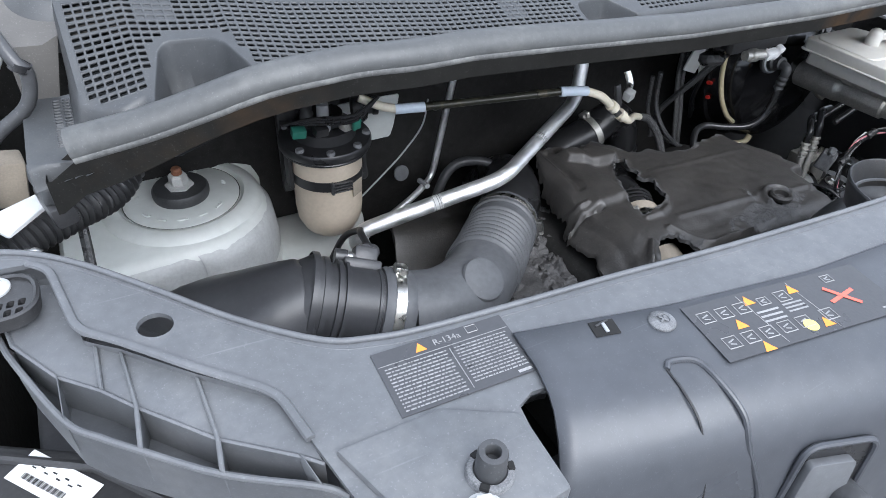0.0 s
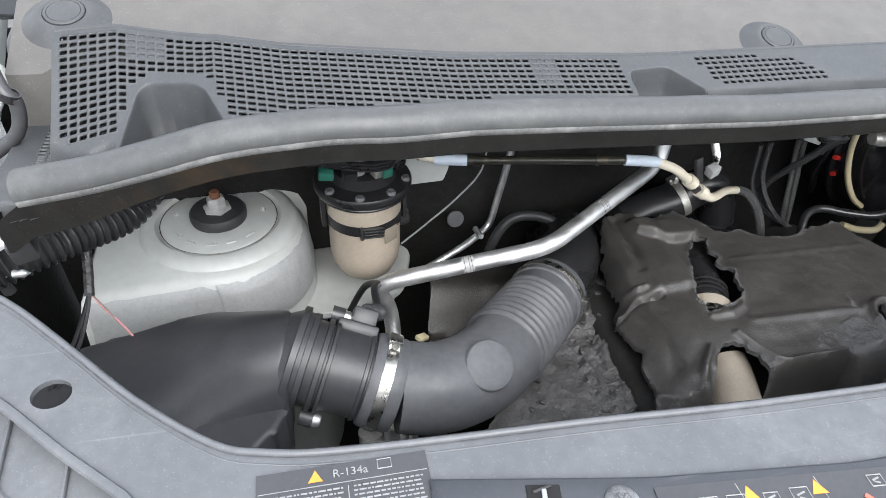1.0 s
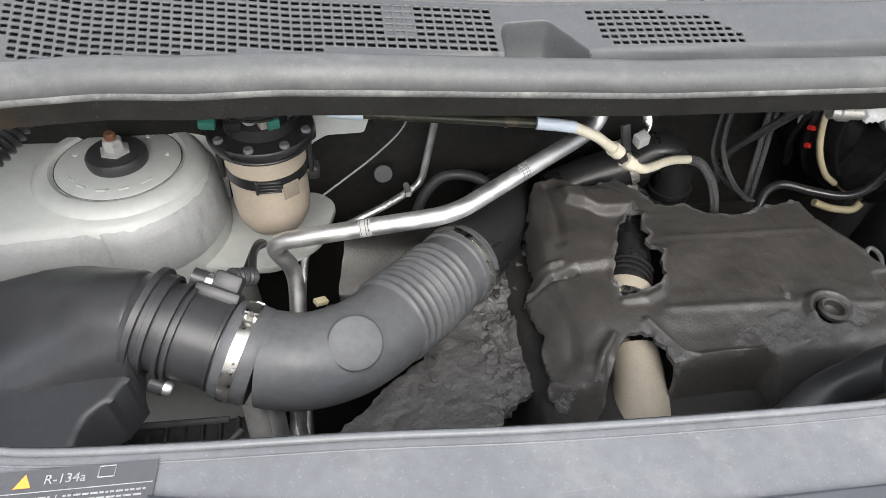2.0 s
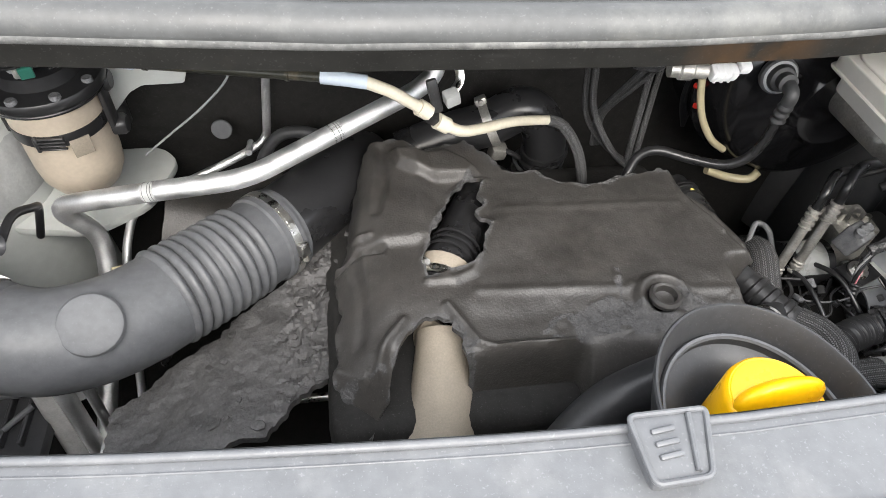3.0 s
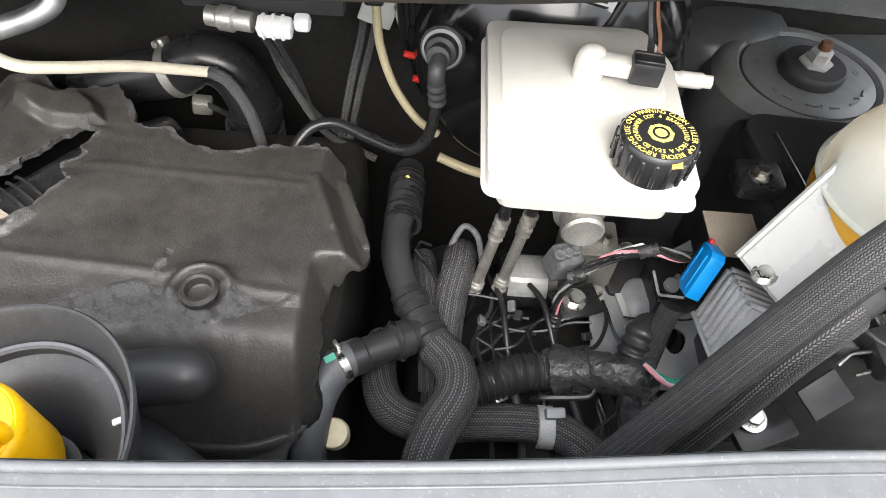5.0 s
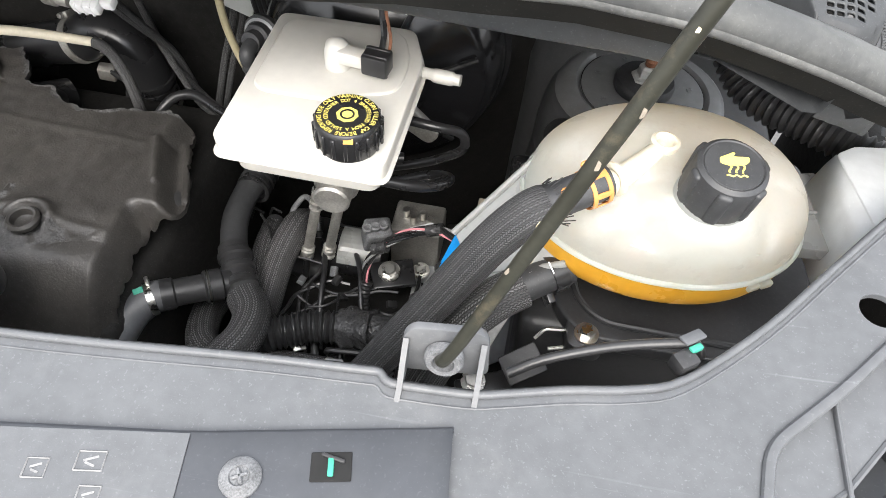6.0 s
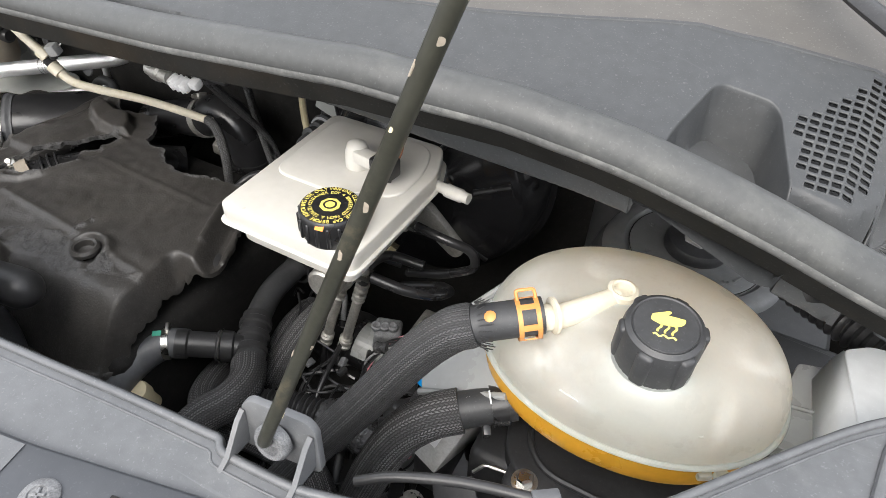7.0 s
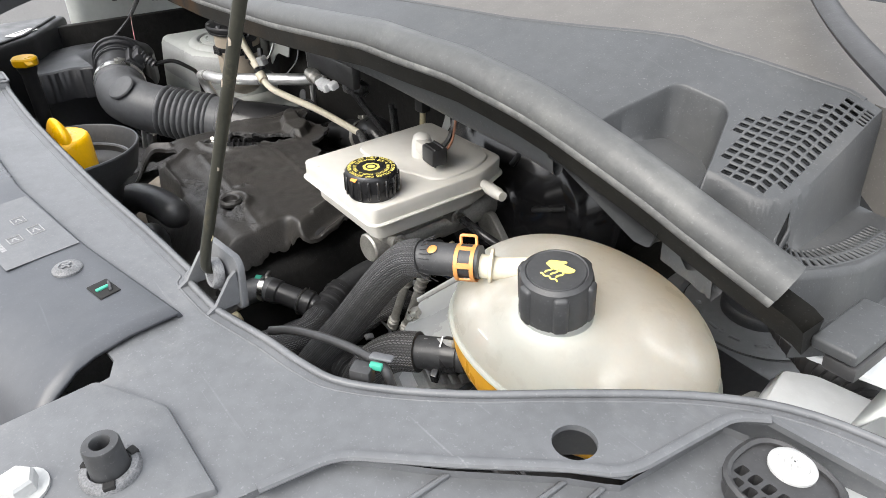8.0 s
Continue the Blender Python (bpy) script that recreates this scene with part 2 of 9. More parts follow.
M_GLASSD = mat("windscreen_glass", (0.02, 0.022, 0.024), 0.06, 0, 0.1, 5, 0)
M_RIVET = mat("worn_rivet", (0.13, 0.133, 0.138), 0.6, 0, 0.5, 120, 0.6, 400, 0.0008)
# near black that puts the shade inside openings into the colour
M_VOID = mat("unlit_opening", (0.009, 0.009, 0.009), 0.9, 0, 0.1, 20, 0)
M_CASTB = mat("bright_casting", (0.46, 0.46, 0.45), 0.5, 0.0, 0.15, 60, 0.5, 400, 0.0006, (0.25, 0.24, 0.22), 0.5)
M_ARM = mat("clear_moulding", (0.28, 0.285, 0.278), 0.3, 0, 0.05, 20, 0.05, sss=0.2)
M_FLANGE = mat("dark_seal_flange", (0.014, 0.0138, 0.0128), 0.62, 0, 0.25, 7, 0.2, 300, 0.0004, (0.07, 0.047, 0.026), 0.3, specks=0.2, scratch=0.10, spec=0.08)
# rust-brown runs on the flange, thickest at two places of its length
nt = M_FLANGE.node_tree
b = nt.nodes["Principled BSDF"]
tcs, sep = nt.nodes.new("ShaderNodeTexCoord"), nt.nodes.new("ShaderNodeSeparateXYZ")
nt.links.new(tcs.outputs["Object"], sep.inputs[0])
was = b.inputs["Base Color"].links[0].from_socket
for mid, wide, rust in ((0.065, 0.05, (0.070, 0.038, 0.016, 1)), (-0.63, 0.06, (0.034, 0.024, 0.016, 1))):
    off = nt.nodes.new("ShaderNodeMath")
    off.operation = "SUBTRACT"
    off.inputs[1].default_value = mid
    nt.links.new(sep.outputs[0], off.inputs[0])
    far = nt.nodes.new("ShaderNodeMath")
    far.operation = "ABSOLUTE"
    nt.links.new(off.outputs[0], far.inputs[0])
    blot = nt.nodes.new("ShaderNodeTexNoise")
    blot.inputs["Scale"].default_value, blot.inputs["Detail"].default_value = 34.0, 5.0
    nt.links.new(tcs.outputs["Object"], blot.inputs["Vector"])
    near = nt.nodes.new("ShaderNodeMapRange")
    near.inputs["From Min"].default_value, near.inputs["From Max"].default_value = wide, wide * 0.3
    nt.links.new(far.outputs[0], near.inputs["Value"])
    patch = nt.nodes.new("ShaderNodeMapRange")
    patch.inputs["From Min"].default_value, patch.inputs["From Max"].default_value = 0.34, 0.72
    nt.links.new(blot.outputs["Fac"], patch.inputs["Value"])
    both = nt.nodes.new("ShaderNodeMath")
    both.operation = "MULTIPLY"
    nt.links.new(near.outputs[0], both.inputs[0])
    nt.links.new(patch.outputs[0], both.inputs[1])
    stain = nt.nodes.new("ShaderNodeMix")
    stain.data_type = "RGBA"
    stain.inputs[7].default_value = rust
    nt.links.new(both.outputs[0], stain.inputs[0])
    nt.links.new(was, stain.inputs[6])
    was = stain.outputs[2]
nt.links.new(was, b.inputs["Base Color"])
M_GLOSS = mat("gloss_black_paint", (0.011, 0.011, 0.012), 0.15, 0, 0.1, 12, 0.04, 300, 0.0003, rvar=0.05)
M_NYLON = mat("pale_nylon", (0.40, 0.405, 0.40), 0.5, 0, 0.08, 60, 0.2, 300, 0.0004, (0.3, 0.3, 0.29), 0.4)
M_WIREB = mat("wire_black", (0.017, 0.017, 0.018), 0.35, 0, 0.2)


# ---- mesh helpers ----
def crumple(bm, amount, fine):
    """Push the points about, as in wrinkled tape."""
    for v in bm.verts:
        q = v.co * fine
        v.co += amount * Vector((noise.noise(q), noise.noise(q + Vector((9, 0, 0))), noise.noise(q + Vector((0, 9, 0)))))
    return bm


def thing(name, loc, label, category, group="", kind=""):
    e = new(name)
    e.empty_display_size = 0.02
    e.matrix_world = Matrix.Translation(loc)
    e["base"] = list(loc)
    return tagged(e, label, category, group, kind)


def finish(name, bm, material, smooth=True, angle=40):
    bmesh.ops.recalc_face_normals(bm, faces=bm.faces[:])
    me = bpy.data.meshes.new(name)
    for f in bm.faces:
        f.smooth = smooth
    if smooth:
        lim = radians(angle)
        for e in bm.edges:
            if len(e.link_faces) == 2 and e.calc_face_angle(0) > lim:
                e.smooth = False
    bm.to_mesh(me)
    bm.free()
    for m in (material if isinstance(material, (list, tuple)) else [material]):
        me.materials.append(m)
    return me


def part(name, bm, material, parent, label="", smooth=True, angle=40):
    ob = new(name, finish(name, bm, material, smooth, angle))
    ob.parent = parent
    if parent.type == "EMPTY":
        ob.matrix_parent_inverse = Matrix.Translation(parent["base"]).inverted()
    return tagged(ob, label)


def solo(name, bm, material, label, category, group="", kind="", smooth=True, angle=40):
    return tagged(new(name, finish(name, bm, material, smooth, angle)), label, category, group, kind)


V = Vector


def spline(pts, per=8):
    p = [V(q) for q in pts]
    p = [p[0] * 2 - p[1]] + p + [p[-1] * 2 - p[-2]]
    out = []
    for i in range(1, len(p) - 2):
        a, b, c, d = p[i - 1:i + 3]
        for k in range(per):
            t = k / per
            out.append(0.5 * (2 * b + (c - a) * t + (2 * a - 5 * b + 4 * c - d) * t * t + (3 * b - a - 3 * c + d) * t ** 3))
    out.append(p[-2])
    return out


def bends(pts, rad=0.02, per=6):
    """A pipe's line: straight runs with rounded bends."""
    p = [V(q) for q in pts]
    out = [p[0]]
    for a, b, c in zip(p, p[1:], p[2:]):
        d1, d2 = (a - b), (c - b)
        r = min(rad, d1.length * 0.48, d2.length * 0.48)
        s, e = b + d1.normalized() * r, b + d2.normalized() * r
        for k in range(per + 1):
            t = k / per
            out.append((1 - t) ** 2 * s + 2 * t * (1 - t) * b + t * t * e)
    out.append(p[-1])
    return out


def tube(path, r, n=14, ends=True, step=None, bm=None, flat=1.0, up=(0, 0, 1)):
    """A swept tube with coordinates (angle, metres). r: a radius, or a function of (metres along, length)."""
    p = [V(q) for q in path]
    if step:
        q, carry = [p[0]], 0.0
        for a, b in zip(p, p[1:]):
            L = (b - a).length
            k = max(1, round(L / step))
            q += [a.lerp(b, (i + 1) / k) for i in range(k)]
        p = q
    s = [0.0]
    for a, b in zip(p, p[1:]):
        s.append(s[-1] + (b - a).length)
    bm = bm or bmesh.new()
    uvl = bm.loops.layers.uv.verify()
    t0 = (p[1] - p[0]).normalized()
    u = V(up) if abs(t0.dot(V(up))) < 0.95 else V((1, 0, 0))
    rings = []
    for i, c in enumerate(p):
        t = (p[min(i + 1, len(p) - 1)] - p[max(i - 1, 0)]).normalized()
        u = (u - t * u.dot(t)).normalized()
        w = t.cross(u)
        rad = r(s[i], s[-1]) if callable(r) else r
        rings.append([bm.verts.new(c + rad * (math.cos(2 * math.pi * k / n) * u * flat + math.sin(2 * math.pi * k / n) * w)) for k in range(n)])
    for i in range(len(p) - 1):
        for k in range(n):
            k2 = (k + 1) % n
            f = bm.faces.new((rings[i][k], rings[i][k2], rings[i + 1][k2], rings[i + 1][k]))
            for lp, uvv in zip(f.loops, ((k / n, s[i]), ((k + 1) / n, s[i]), ((k + 1) / n, s[i + 1]), (k / n, s[i + 1]))):
                lp[uvl].uv = uvv
    if ends:
        bm.faces.new(rings[0][::-1])
        bm.faces.new(rings[-1])
    return bm


def lathe(profile, center, axis=(0, 0, 1), n=32, bm=None, close=True):
    """A turned form: profile of (radius, height along the axis)."""
    bm = bm or bmesh.new()
    c, a = V(center), V(axis).normalized()
    u = a.orthogonal().normalized()
    w = a.cross(u)
    rings = []
    for r, h in profile:
        if r < 1e-6:
            rings.append([bm.verts.new(c + a * h)])
        else:
            rings.append([bm.verts.new(c + a * h + r * (math.cos(2 * math.pi * k / n) * u + math.sin(2 * math.pi * k / n) * w)) for k in range(n)])
    for A, B in zip(rings, rings[1:]):
        for k in range(n):
            k2 = (k + 1) % n
            vs = [A[k % len(A)], A[k2 % len(A)], B[k2 % len(B)], B[k % len(B)]]
            vs = [v for i, v in enumerate(vs) if v not in vs[:i]]
            if len(vs) > 2:
                bm.faces.new(vs)
    if close:
        for R in (rings[0], rings[-1]):
            if len(R) > 2:
                bm.faces.new(R)
    return bm


def box(size, m=None, bevel=0.002, seg=2, bm=None, taper=1.0):
    """A bevelled block of that size round the origin, laid by the pose m."""
    b = bmesh.new()
    bmesh.ops.create_cube(b, size=1)
    for v in b.verts:
        k = taper if v.co.z > 0 else 1.0
        v.co = V((v.co.x * size[0] * k, v.co.y * size[1] * k, v.co.z * size[2]))
    if bevel:
        bmesh.ops.bevel(b, geom=b.edges[:], offset=min(bevel, min(size) * 0.45), segments=seg, profile=0.5, affect="EDGES")
    if m is not None:
        bmesh.ops.transform(b, matrix=m, verts=b.verts[:])
    return merge(bm, b)


def merge(bm, b):
    if bm is None:
        return b
    me = bpy.data.meshes.new("tmp")
    b.to_mesh(me)
    b.free()
    bm.from_mesh(me)
    bpy.data.meshes.remove(me)
    return bm


def prism(poly, z0, z1, bevel=0.002, seg=2, m=None, bm=None):
    """An upright block over an outline of (x, y), with rounded edges."""
    b = bmesh.new()
    lo = [b.verts.new((x, y, z0)) for x, y in poly]
    hi = [b.verts.new((x, y, z1)) for x, y in poly]
    b.faces.new(lo[::-1])
    b.faces.new(hi)
    for i in range(len(poly)):
        j = (i + 1) % len(poly)
        b.faces.new((lo[i], lo[j], hi[j], hi[i]))
    bmesh.ops.recalc_face_normals(b, faces=b.faces[:])
    if bevel:
        bmesh.ops.bevel(b, geom=[e for e in b.edges if e.calc_face_angle(0) > 0.3], offset=bevel, segments=seg, profile=0.5, affect="EDGES", clamp_overlap=True)
    if m is not None:
        bmesh.ops.transform(b, matrix=m, verts=b.verts[:])
    return merge(bm, b)


def rounded(poly, rad, per=4):
    """An outline with its corners rounded off."""
    out = []
    n = len(poly)
    for i in range(n):
        a, b, c = V(poly[i - 1]), V(poly[i]), V(poly[(i + 1) % n])
        d1, d2 = a - b, c - b
        r = min(rad, d1.length * 0.45, d2.length * 0.45)
        s, e = b + d1.normalized() * r, b + d2.normalized() * r
        for k in range(per + 1):
            t = k / per
            q = (1 - t) ** 2 * s + 2 * t * (1 - t) * b + t * t * e
            out.append((q.x, q.y))
    return out


def inside(x, y, poly):
    hit = False
    for (x1, y1), (x2, y2) in zip(poly, poly[1:] + poly[:1]):
        if (y1 > y) != (y2 > y) and x < (x2 - x1) * (y - y1) / (y2 - y1) + x1:
            hit = not hit
    return hit


def edge_distance(x, y, poly):
    best = 9.0
    for (x1, y1), (x2, y2) in zip(poly, poly[1:] + poly[:1]):
        dx, dy = x2 - x1, y2 - y1
        t = max(0, min(1, ((x - x1) * dx + (y - y1) * dy) / (dx * dx + dy * dy)))
        best = min(best, math.hypot(x - x1 - t * dx, y - y1 - t * dy))
    return best


def lerp_at(x, table):
    for (x1, y1), (x2, y2) in zip(table, table[1:]):
        if x <= x2:
            t = max(0.0, min(1.0, (x - x1) / (x2 - x1)))
            return y1 + (y2 - y1) * t
    return table[-1][1]


def smooth(a, b, x):
    t = max(0.0, min(1.0, (x - a) / (b - a)))
    return t * t * (3 - 2 * t)


def sheet(x0, x1, y0, y1, step, height, keep=lambda x, y: True, thick=0.0, warp=None):
    """A moulded sheet: a grid of heights, of which only the kept cells remain; given a thickness downwards."""
    nx, ny = round((x1 - x0) / step), round((y1 - y0) / step)
    bm = bmesh.new()
    vs = {}

    def vert(i, j):
        if (i, j) not in vs:
            x, y = x0 + i * step, y0 + j * step
            if warp:
                x, y = warp(x, y)
            vs[i, j] = bm.verts.new((x, y, height(x, y)))
        return vs[i, j]
    for i in range(nx):
        for j in range(ny):
            if keep(x0 + (i + 0.5) * step, y0 + (j + 0.5) * step):
                bm.faces.new((vert(i, j), vert(i + 1, j), vert(i + 1, j + 1), vert(i, j + 1)))
    rim = [(v, [e.other_vert(v) for e in v.link_edges if e.is_boundary]) for v in bm.verts if v.is_boundary]
    for turn in range(2):
        new_xy = [(v, (v.co.xy + sum((o.co.xy for o in near), V((0, 0)))) / (1 + len(near))) for v, near in rim]
        for v, c in new_xy:
            v.co.x, v.co.y = c
    for v, near in rim:
        v.co.z = height(v.co.x, v.co.y)
    if thick:
        geom = bmesh.ops.extrude_face_region(bm, geom=bm.faces[:])
        for g in geom["geom"]:
            if isinstance(g, bmesh.types.BMVert):
                g.co.z -= thick
    return bm


def hexbolt(name, loc, axis, r, material, parent=None, label="", category="bolt", washer=1.5):
    bm = bmesh.new()
    lathe([(0, 0), (r * washer, 0), (r * washer, r * 0.3), (r * 0.5, r * 0.3)], loc, axis, 20, bm, False)
    lathe([(r, r * 0.25), (r, r * 1.05), (r * 0.86, r * 1.25), (0, r * 1.25)], loc, axis, 6, bm, False)
    if parent:
        return part(name, bm, material, parent, label, angle=25)
    return solo(name, bm, material, label, category, angle=25)


def letters(body, size, m, bm=None, width=1.0):
    cu = bpy.data.curves.new("txt", "FONT")
    cu.body, cu.size, cu.extrude, cu.align_x, cu.align_y = body, size, 0.0001, "CENTER", "CENTER"
    cu.resolution_u = 2
    ob = bpy.data.objects.new("txt", cu)
    me = bpy.data.meshes.new_from_object(ob)
    b = bmesh.new()
    b.from_mesh(me)
    bmesh.ops.transform(b, matrix=m @ Matrix.Diagonal((width, 1, 1, 1)), verts=b.verts[:])
    bpy.data.objects.remove(ob)
    bpy.data.meshes.remove(me)
    return merge(bm, b)


# ---- structure: ground, bay, body ----
g = bmesh.new()
bmesh.ops.create_grid(g, x_segments=8, y_segments=8, size=200)
solo("ground", g, M_GROUND, "grey asphalt yard under the van", "ground", kind="structure")


def fire_height(x, z):
    """How far the bulkhead stands back at x and height z."""
    bulge = 0.02 * smooth(0.18, 0.02, abs(x + 0.30)) * smooth(0.80, 0.95, z) * smooth(1.12, 1.0, z)
    return 0.055 + 0.02 * noise.noise((x * 4, z * 4, 0)) - bulge + 0.05 * smooth(0.45, 0.6, x)


bm = bmesh.new()
NX, NZ = 90, 40
grid = [[bm.verts.new((x, fire_height(x, z), z)) for z in np.linspace(0.45, 1.22, NZ)] for x in np.linspace(-0.90, 0.90, NX)]
for i in range(NX - 1):
    for j in range(NZ - 1):
        bm.faces.new((grid[i][j], grid[i + 1][j], grid[i + 1][j + 1], grid[i][j + 1]))
geom = bmesh.ops.extrude_face_region(bm, geom=bm.faces[:])
for q in geom["geom"]:
    if isinstance(q, bmesh.types.BMVert):
        q.co.y += 0.02
solo("wall_firewall", bm, M_WALL, "black insulated bulkhead behind the engine", "bulkhead", kind="structure")

bm = box((1.84, 0.80, 0.02), pose(0, -0.30, 0.50), 0.004)
solo("floor", bm, M_WALL, "dark underside of the engine bay", "floor", kind="structure")
for s in (-1, 1):
    bm = box((0.02, 0.55, 0.55), pose(s * 0.92, -0.16, 0.74), 0.004)
    solo("wall_left" if s < 0 else "wall_right", bm, M_WALL, "black inner wing of the engine bay", "inner wing", kind="structure")
bm = box((1.5, 0.03, 0.60), pose(0, -0.62, 0.78), 0.004)
solo("wall_front", bm, M_BLACK, "black radiator pack behind the grille", "radiator", kind="structure")


# strut towers: a shelf with a rounded inner end, a round well and a seam of sealant
def tower(s, paint, label):
    cx = s * 0.675
    e = thing("strut_tower", (cx, 0, 0.6), label, "strut tower", "strut towers")
    out = []
    for k in range(25):
        a = radians(-100 + 200 * k / 24)
        out.append((cx - s * 0.108 * math.cos(a), -0.005 + 0.112 * math.sin(a)))
    out = [(s * 0.828, -0.121)] + [(x, y) for x, y in out] + [(s * 0.828, 0.118)]
    bm = bmesh.new()
    levels = [(0.55, 0.030), (0.80, 0.016), (0.93, 0.004), (0.962, 0.0), (0.975, -0.006), (0.981, -0.016)]
    cen = V((s * 0.76, 0.0))
    rings = []
    for z, grow in levels:
        ring = []
        for x, y in out:
            d = (V((x, y)) - cen)
            d.normalize()
            ring.append(bm.verts.new((x + d.x * grow, y + d.y * grow, z)))
        rings.append(ring)
    n = len(out)
    for A, B in zip(rings, rings[1:]):
        for k in range(n):
            bm.faces.new((A[k], A[(k + 1) % n], B[(k + 1) % n], B[k]))
    bm.faces.new(rings[-1])
    # the right shell takes the colour that has shade in it
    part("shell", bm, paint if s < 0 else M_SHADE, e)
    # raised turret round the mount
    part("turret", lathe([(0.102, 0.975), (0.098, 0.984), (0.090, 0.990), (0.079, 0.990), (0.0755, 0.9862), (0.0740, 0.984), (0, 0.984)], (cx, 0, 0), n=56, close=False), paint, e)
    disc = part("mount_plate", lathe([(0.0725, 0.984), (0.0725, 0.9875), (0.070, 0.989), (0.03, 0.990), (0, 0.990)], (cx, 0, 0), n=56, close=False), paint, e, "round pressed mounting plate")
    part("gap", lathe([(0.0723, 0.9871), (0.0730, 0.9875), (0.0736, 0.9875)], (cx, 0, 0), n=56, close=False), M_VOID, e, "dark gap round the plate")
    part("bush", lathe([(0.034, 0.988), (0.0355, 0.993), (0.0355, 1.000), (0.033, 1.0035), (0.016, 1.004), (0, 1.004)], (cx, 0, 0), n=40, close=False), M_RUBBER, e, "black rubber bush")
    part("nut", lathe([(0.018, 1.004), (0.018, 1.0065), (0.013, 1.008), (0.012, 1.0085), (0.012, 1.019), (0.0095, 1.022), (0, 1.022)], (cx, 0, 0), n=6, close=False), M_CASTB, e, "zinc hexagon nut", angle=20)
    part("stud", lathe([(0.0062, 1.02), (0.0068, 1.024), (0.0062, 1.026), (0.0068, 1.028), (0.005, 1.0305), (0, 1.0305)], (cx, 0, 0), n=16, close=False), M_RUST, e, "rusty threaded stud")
    for a in range(0, 360, 51):
        q = V((cx + 0.056 * math.cos(radians(a + 10)), 0.056 * math.sin(radians(a + 10)), 0.9893))
        part("dimple", lathe([(0.0036, 0), (0.0030, 0.0010), (0.0022, 0.0010), (0.0016, 0.0004), (0, 0.0002)], q, n=12, close=False), paint, disc)
    for k in range(5):
        a = radians(-150 + 25 * k) if s < 0 else radians(-30 - 25 * k)
        part("tab", box((0.012, 0.003, 0.0025), Matrix.Translation((cx + 0.058 * math.cos(a), 0.058 * math.sin(a), 0.990)) @ pose(0, 0, 0, 0, 0, math.degrees(a) + 90), 0.001), paint, disc)
    # sealant smeared over the front and inner side, its upper edge ragged
    path = [(s * 0.82, -0.121)] + out[1:17]
    bm = bmesh.new()
    prev = None
    for q in spline([(x, y, 0) for x, y in path], 10):
        d = (V((q.x, q.y)) - cen).normalized()
        top = 0.9745 + 0.0035 * noise.noise((q.x * 60, q.y * 60, 1)) + 0.0025 * noise.noise((q.x * 17, q.y * 17, 4))
        row = []
        for k in range(13):
            f = k / 12
            z = 0.895 + (top - 0.895) * f
            on = lerp_at(z, [(0.80, 0.016), (0.93, 0.004), (0.962, 0.0), (0.975, -0.006), (0.981, -0.016)])
            lump = 0.0012 * noise.noise((q.x * 75, q.y * 75, z * 40)) + 0.0010 * noise.noise((q.x * 25, q.y * 25, z * 120))
            on += (0.0030 + lump) * min(1.0, 5 * (1 - f)) * min(1.0, 4 * f) - 0.0015 * (k in (0, 12))
            row.append(bm.verts.new((q.x + d.x * on, q.y + d.y * on, z)))
        if prev:
            for k in range(12):
                bm.faces.new((prev[k], row[k], row[k + 1], prev[k + 1]))
        prev = row
    # right sealant shares the shell's shaded colour
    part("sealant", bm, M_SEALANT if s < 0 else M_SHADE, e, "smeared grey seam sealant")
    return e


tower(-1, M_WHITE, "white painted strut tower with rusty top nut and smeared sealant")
# turret and plate here get the primer darkened for shade
tower(1, M_PRIMER, "grey strut tower, darkened for shade, with rusty top nut behind the coolant tank")

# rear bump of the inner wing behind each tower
# the right hump is coloured darker to stand for shade
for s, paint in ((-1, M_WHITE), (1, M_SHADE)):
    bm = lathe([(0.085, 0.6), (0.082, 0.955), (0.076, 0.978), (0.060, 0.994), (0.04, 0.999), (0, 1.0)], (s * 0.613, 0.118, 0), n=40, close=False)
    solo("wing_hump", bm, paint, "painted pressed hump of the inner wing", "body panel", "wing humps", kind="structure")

# white bracket shelf under the filter
bm = prism(rounded([(-0.60, -0.085), (-0.50, -0.10), (-0.44, -0.06), (-0.415, 0.02), (-0.44, 0.05), (-0.60, 0.05)], 0.02), 0.868, 0.880, 0.003)
solo("bracket_shelf", bm, M_WHITE, "white painted sheet bracket under the fuel filter", "bracket")

# ---- cowl, seal and screen ----
SEAL_Z = [(0.0, 1.269), (0.25, 1.273), (0.45, 1.277), (0.55, 1.272), (0.62, 1.261), (0.70, 1.239), (0.76, 1.219), (0.81, 1.200)]
LIFT = [(-0.81, 0.022), (-0.76, 0.018), (-0.70, 0.009), (-0.62, 0.008), (-0.5, -0.001), (-0.35, -0.006), (-0.2, -0.012), (0.12, -0.013), (0.30, -0.006), (0.45, 0.006), (0.55, 0.012), (0.65, 0.016), (0.72, 0.015), (0.76, 0.014), (0.81, 0.014)]
SEAL_Y = [(0.0, -0.322), (0.5, -0.318), (0.65, -0.308), (0.75, -0.298), (0.81, -0.288)]


def droop(x, y):
    if x > 0:
        return 0.20 * max(0.0, x - 0.625)
    return 0.26 * max(0.0, -x - 0.625) * max(0.0, min(1.1, (-0.13 - y) / 0.125))


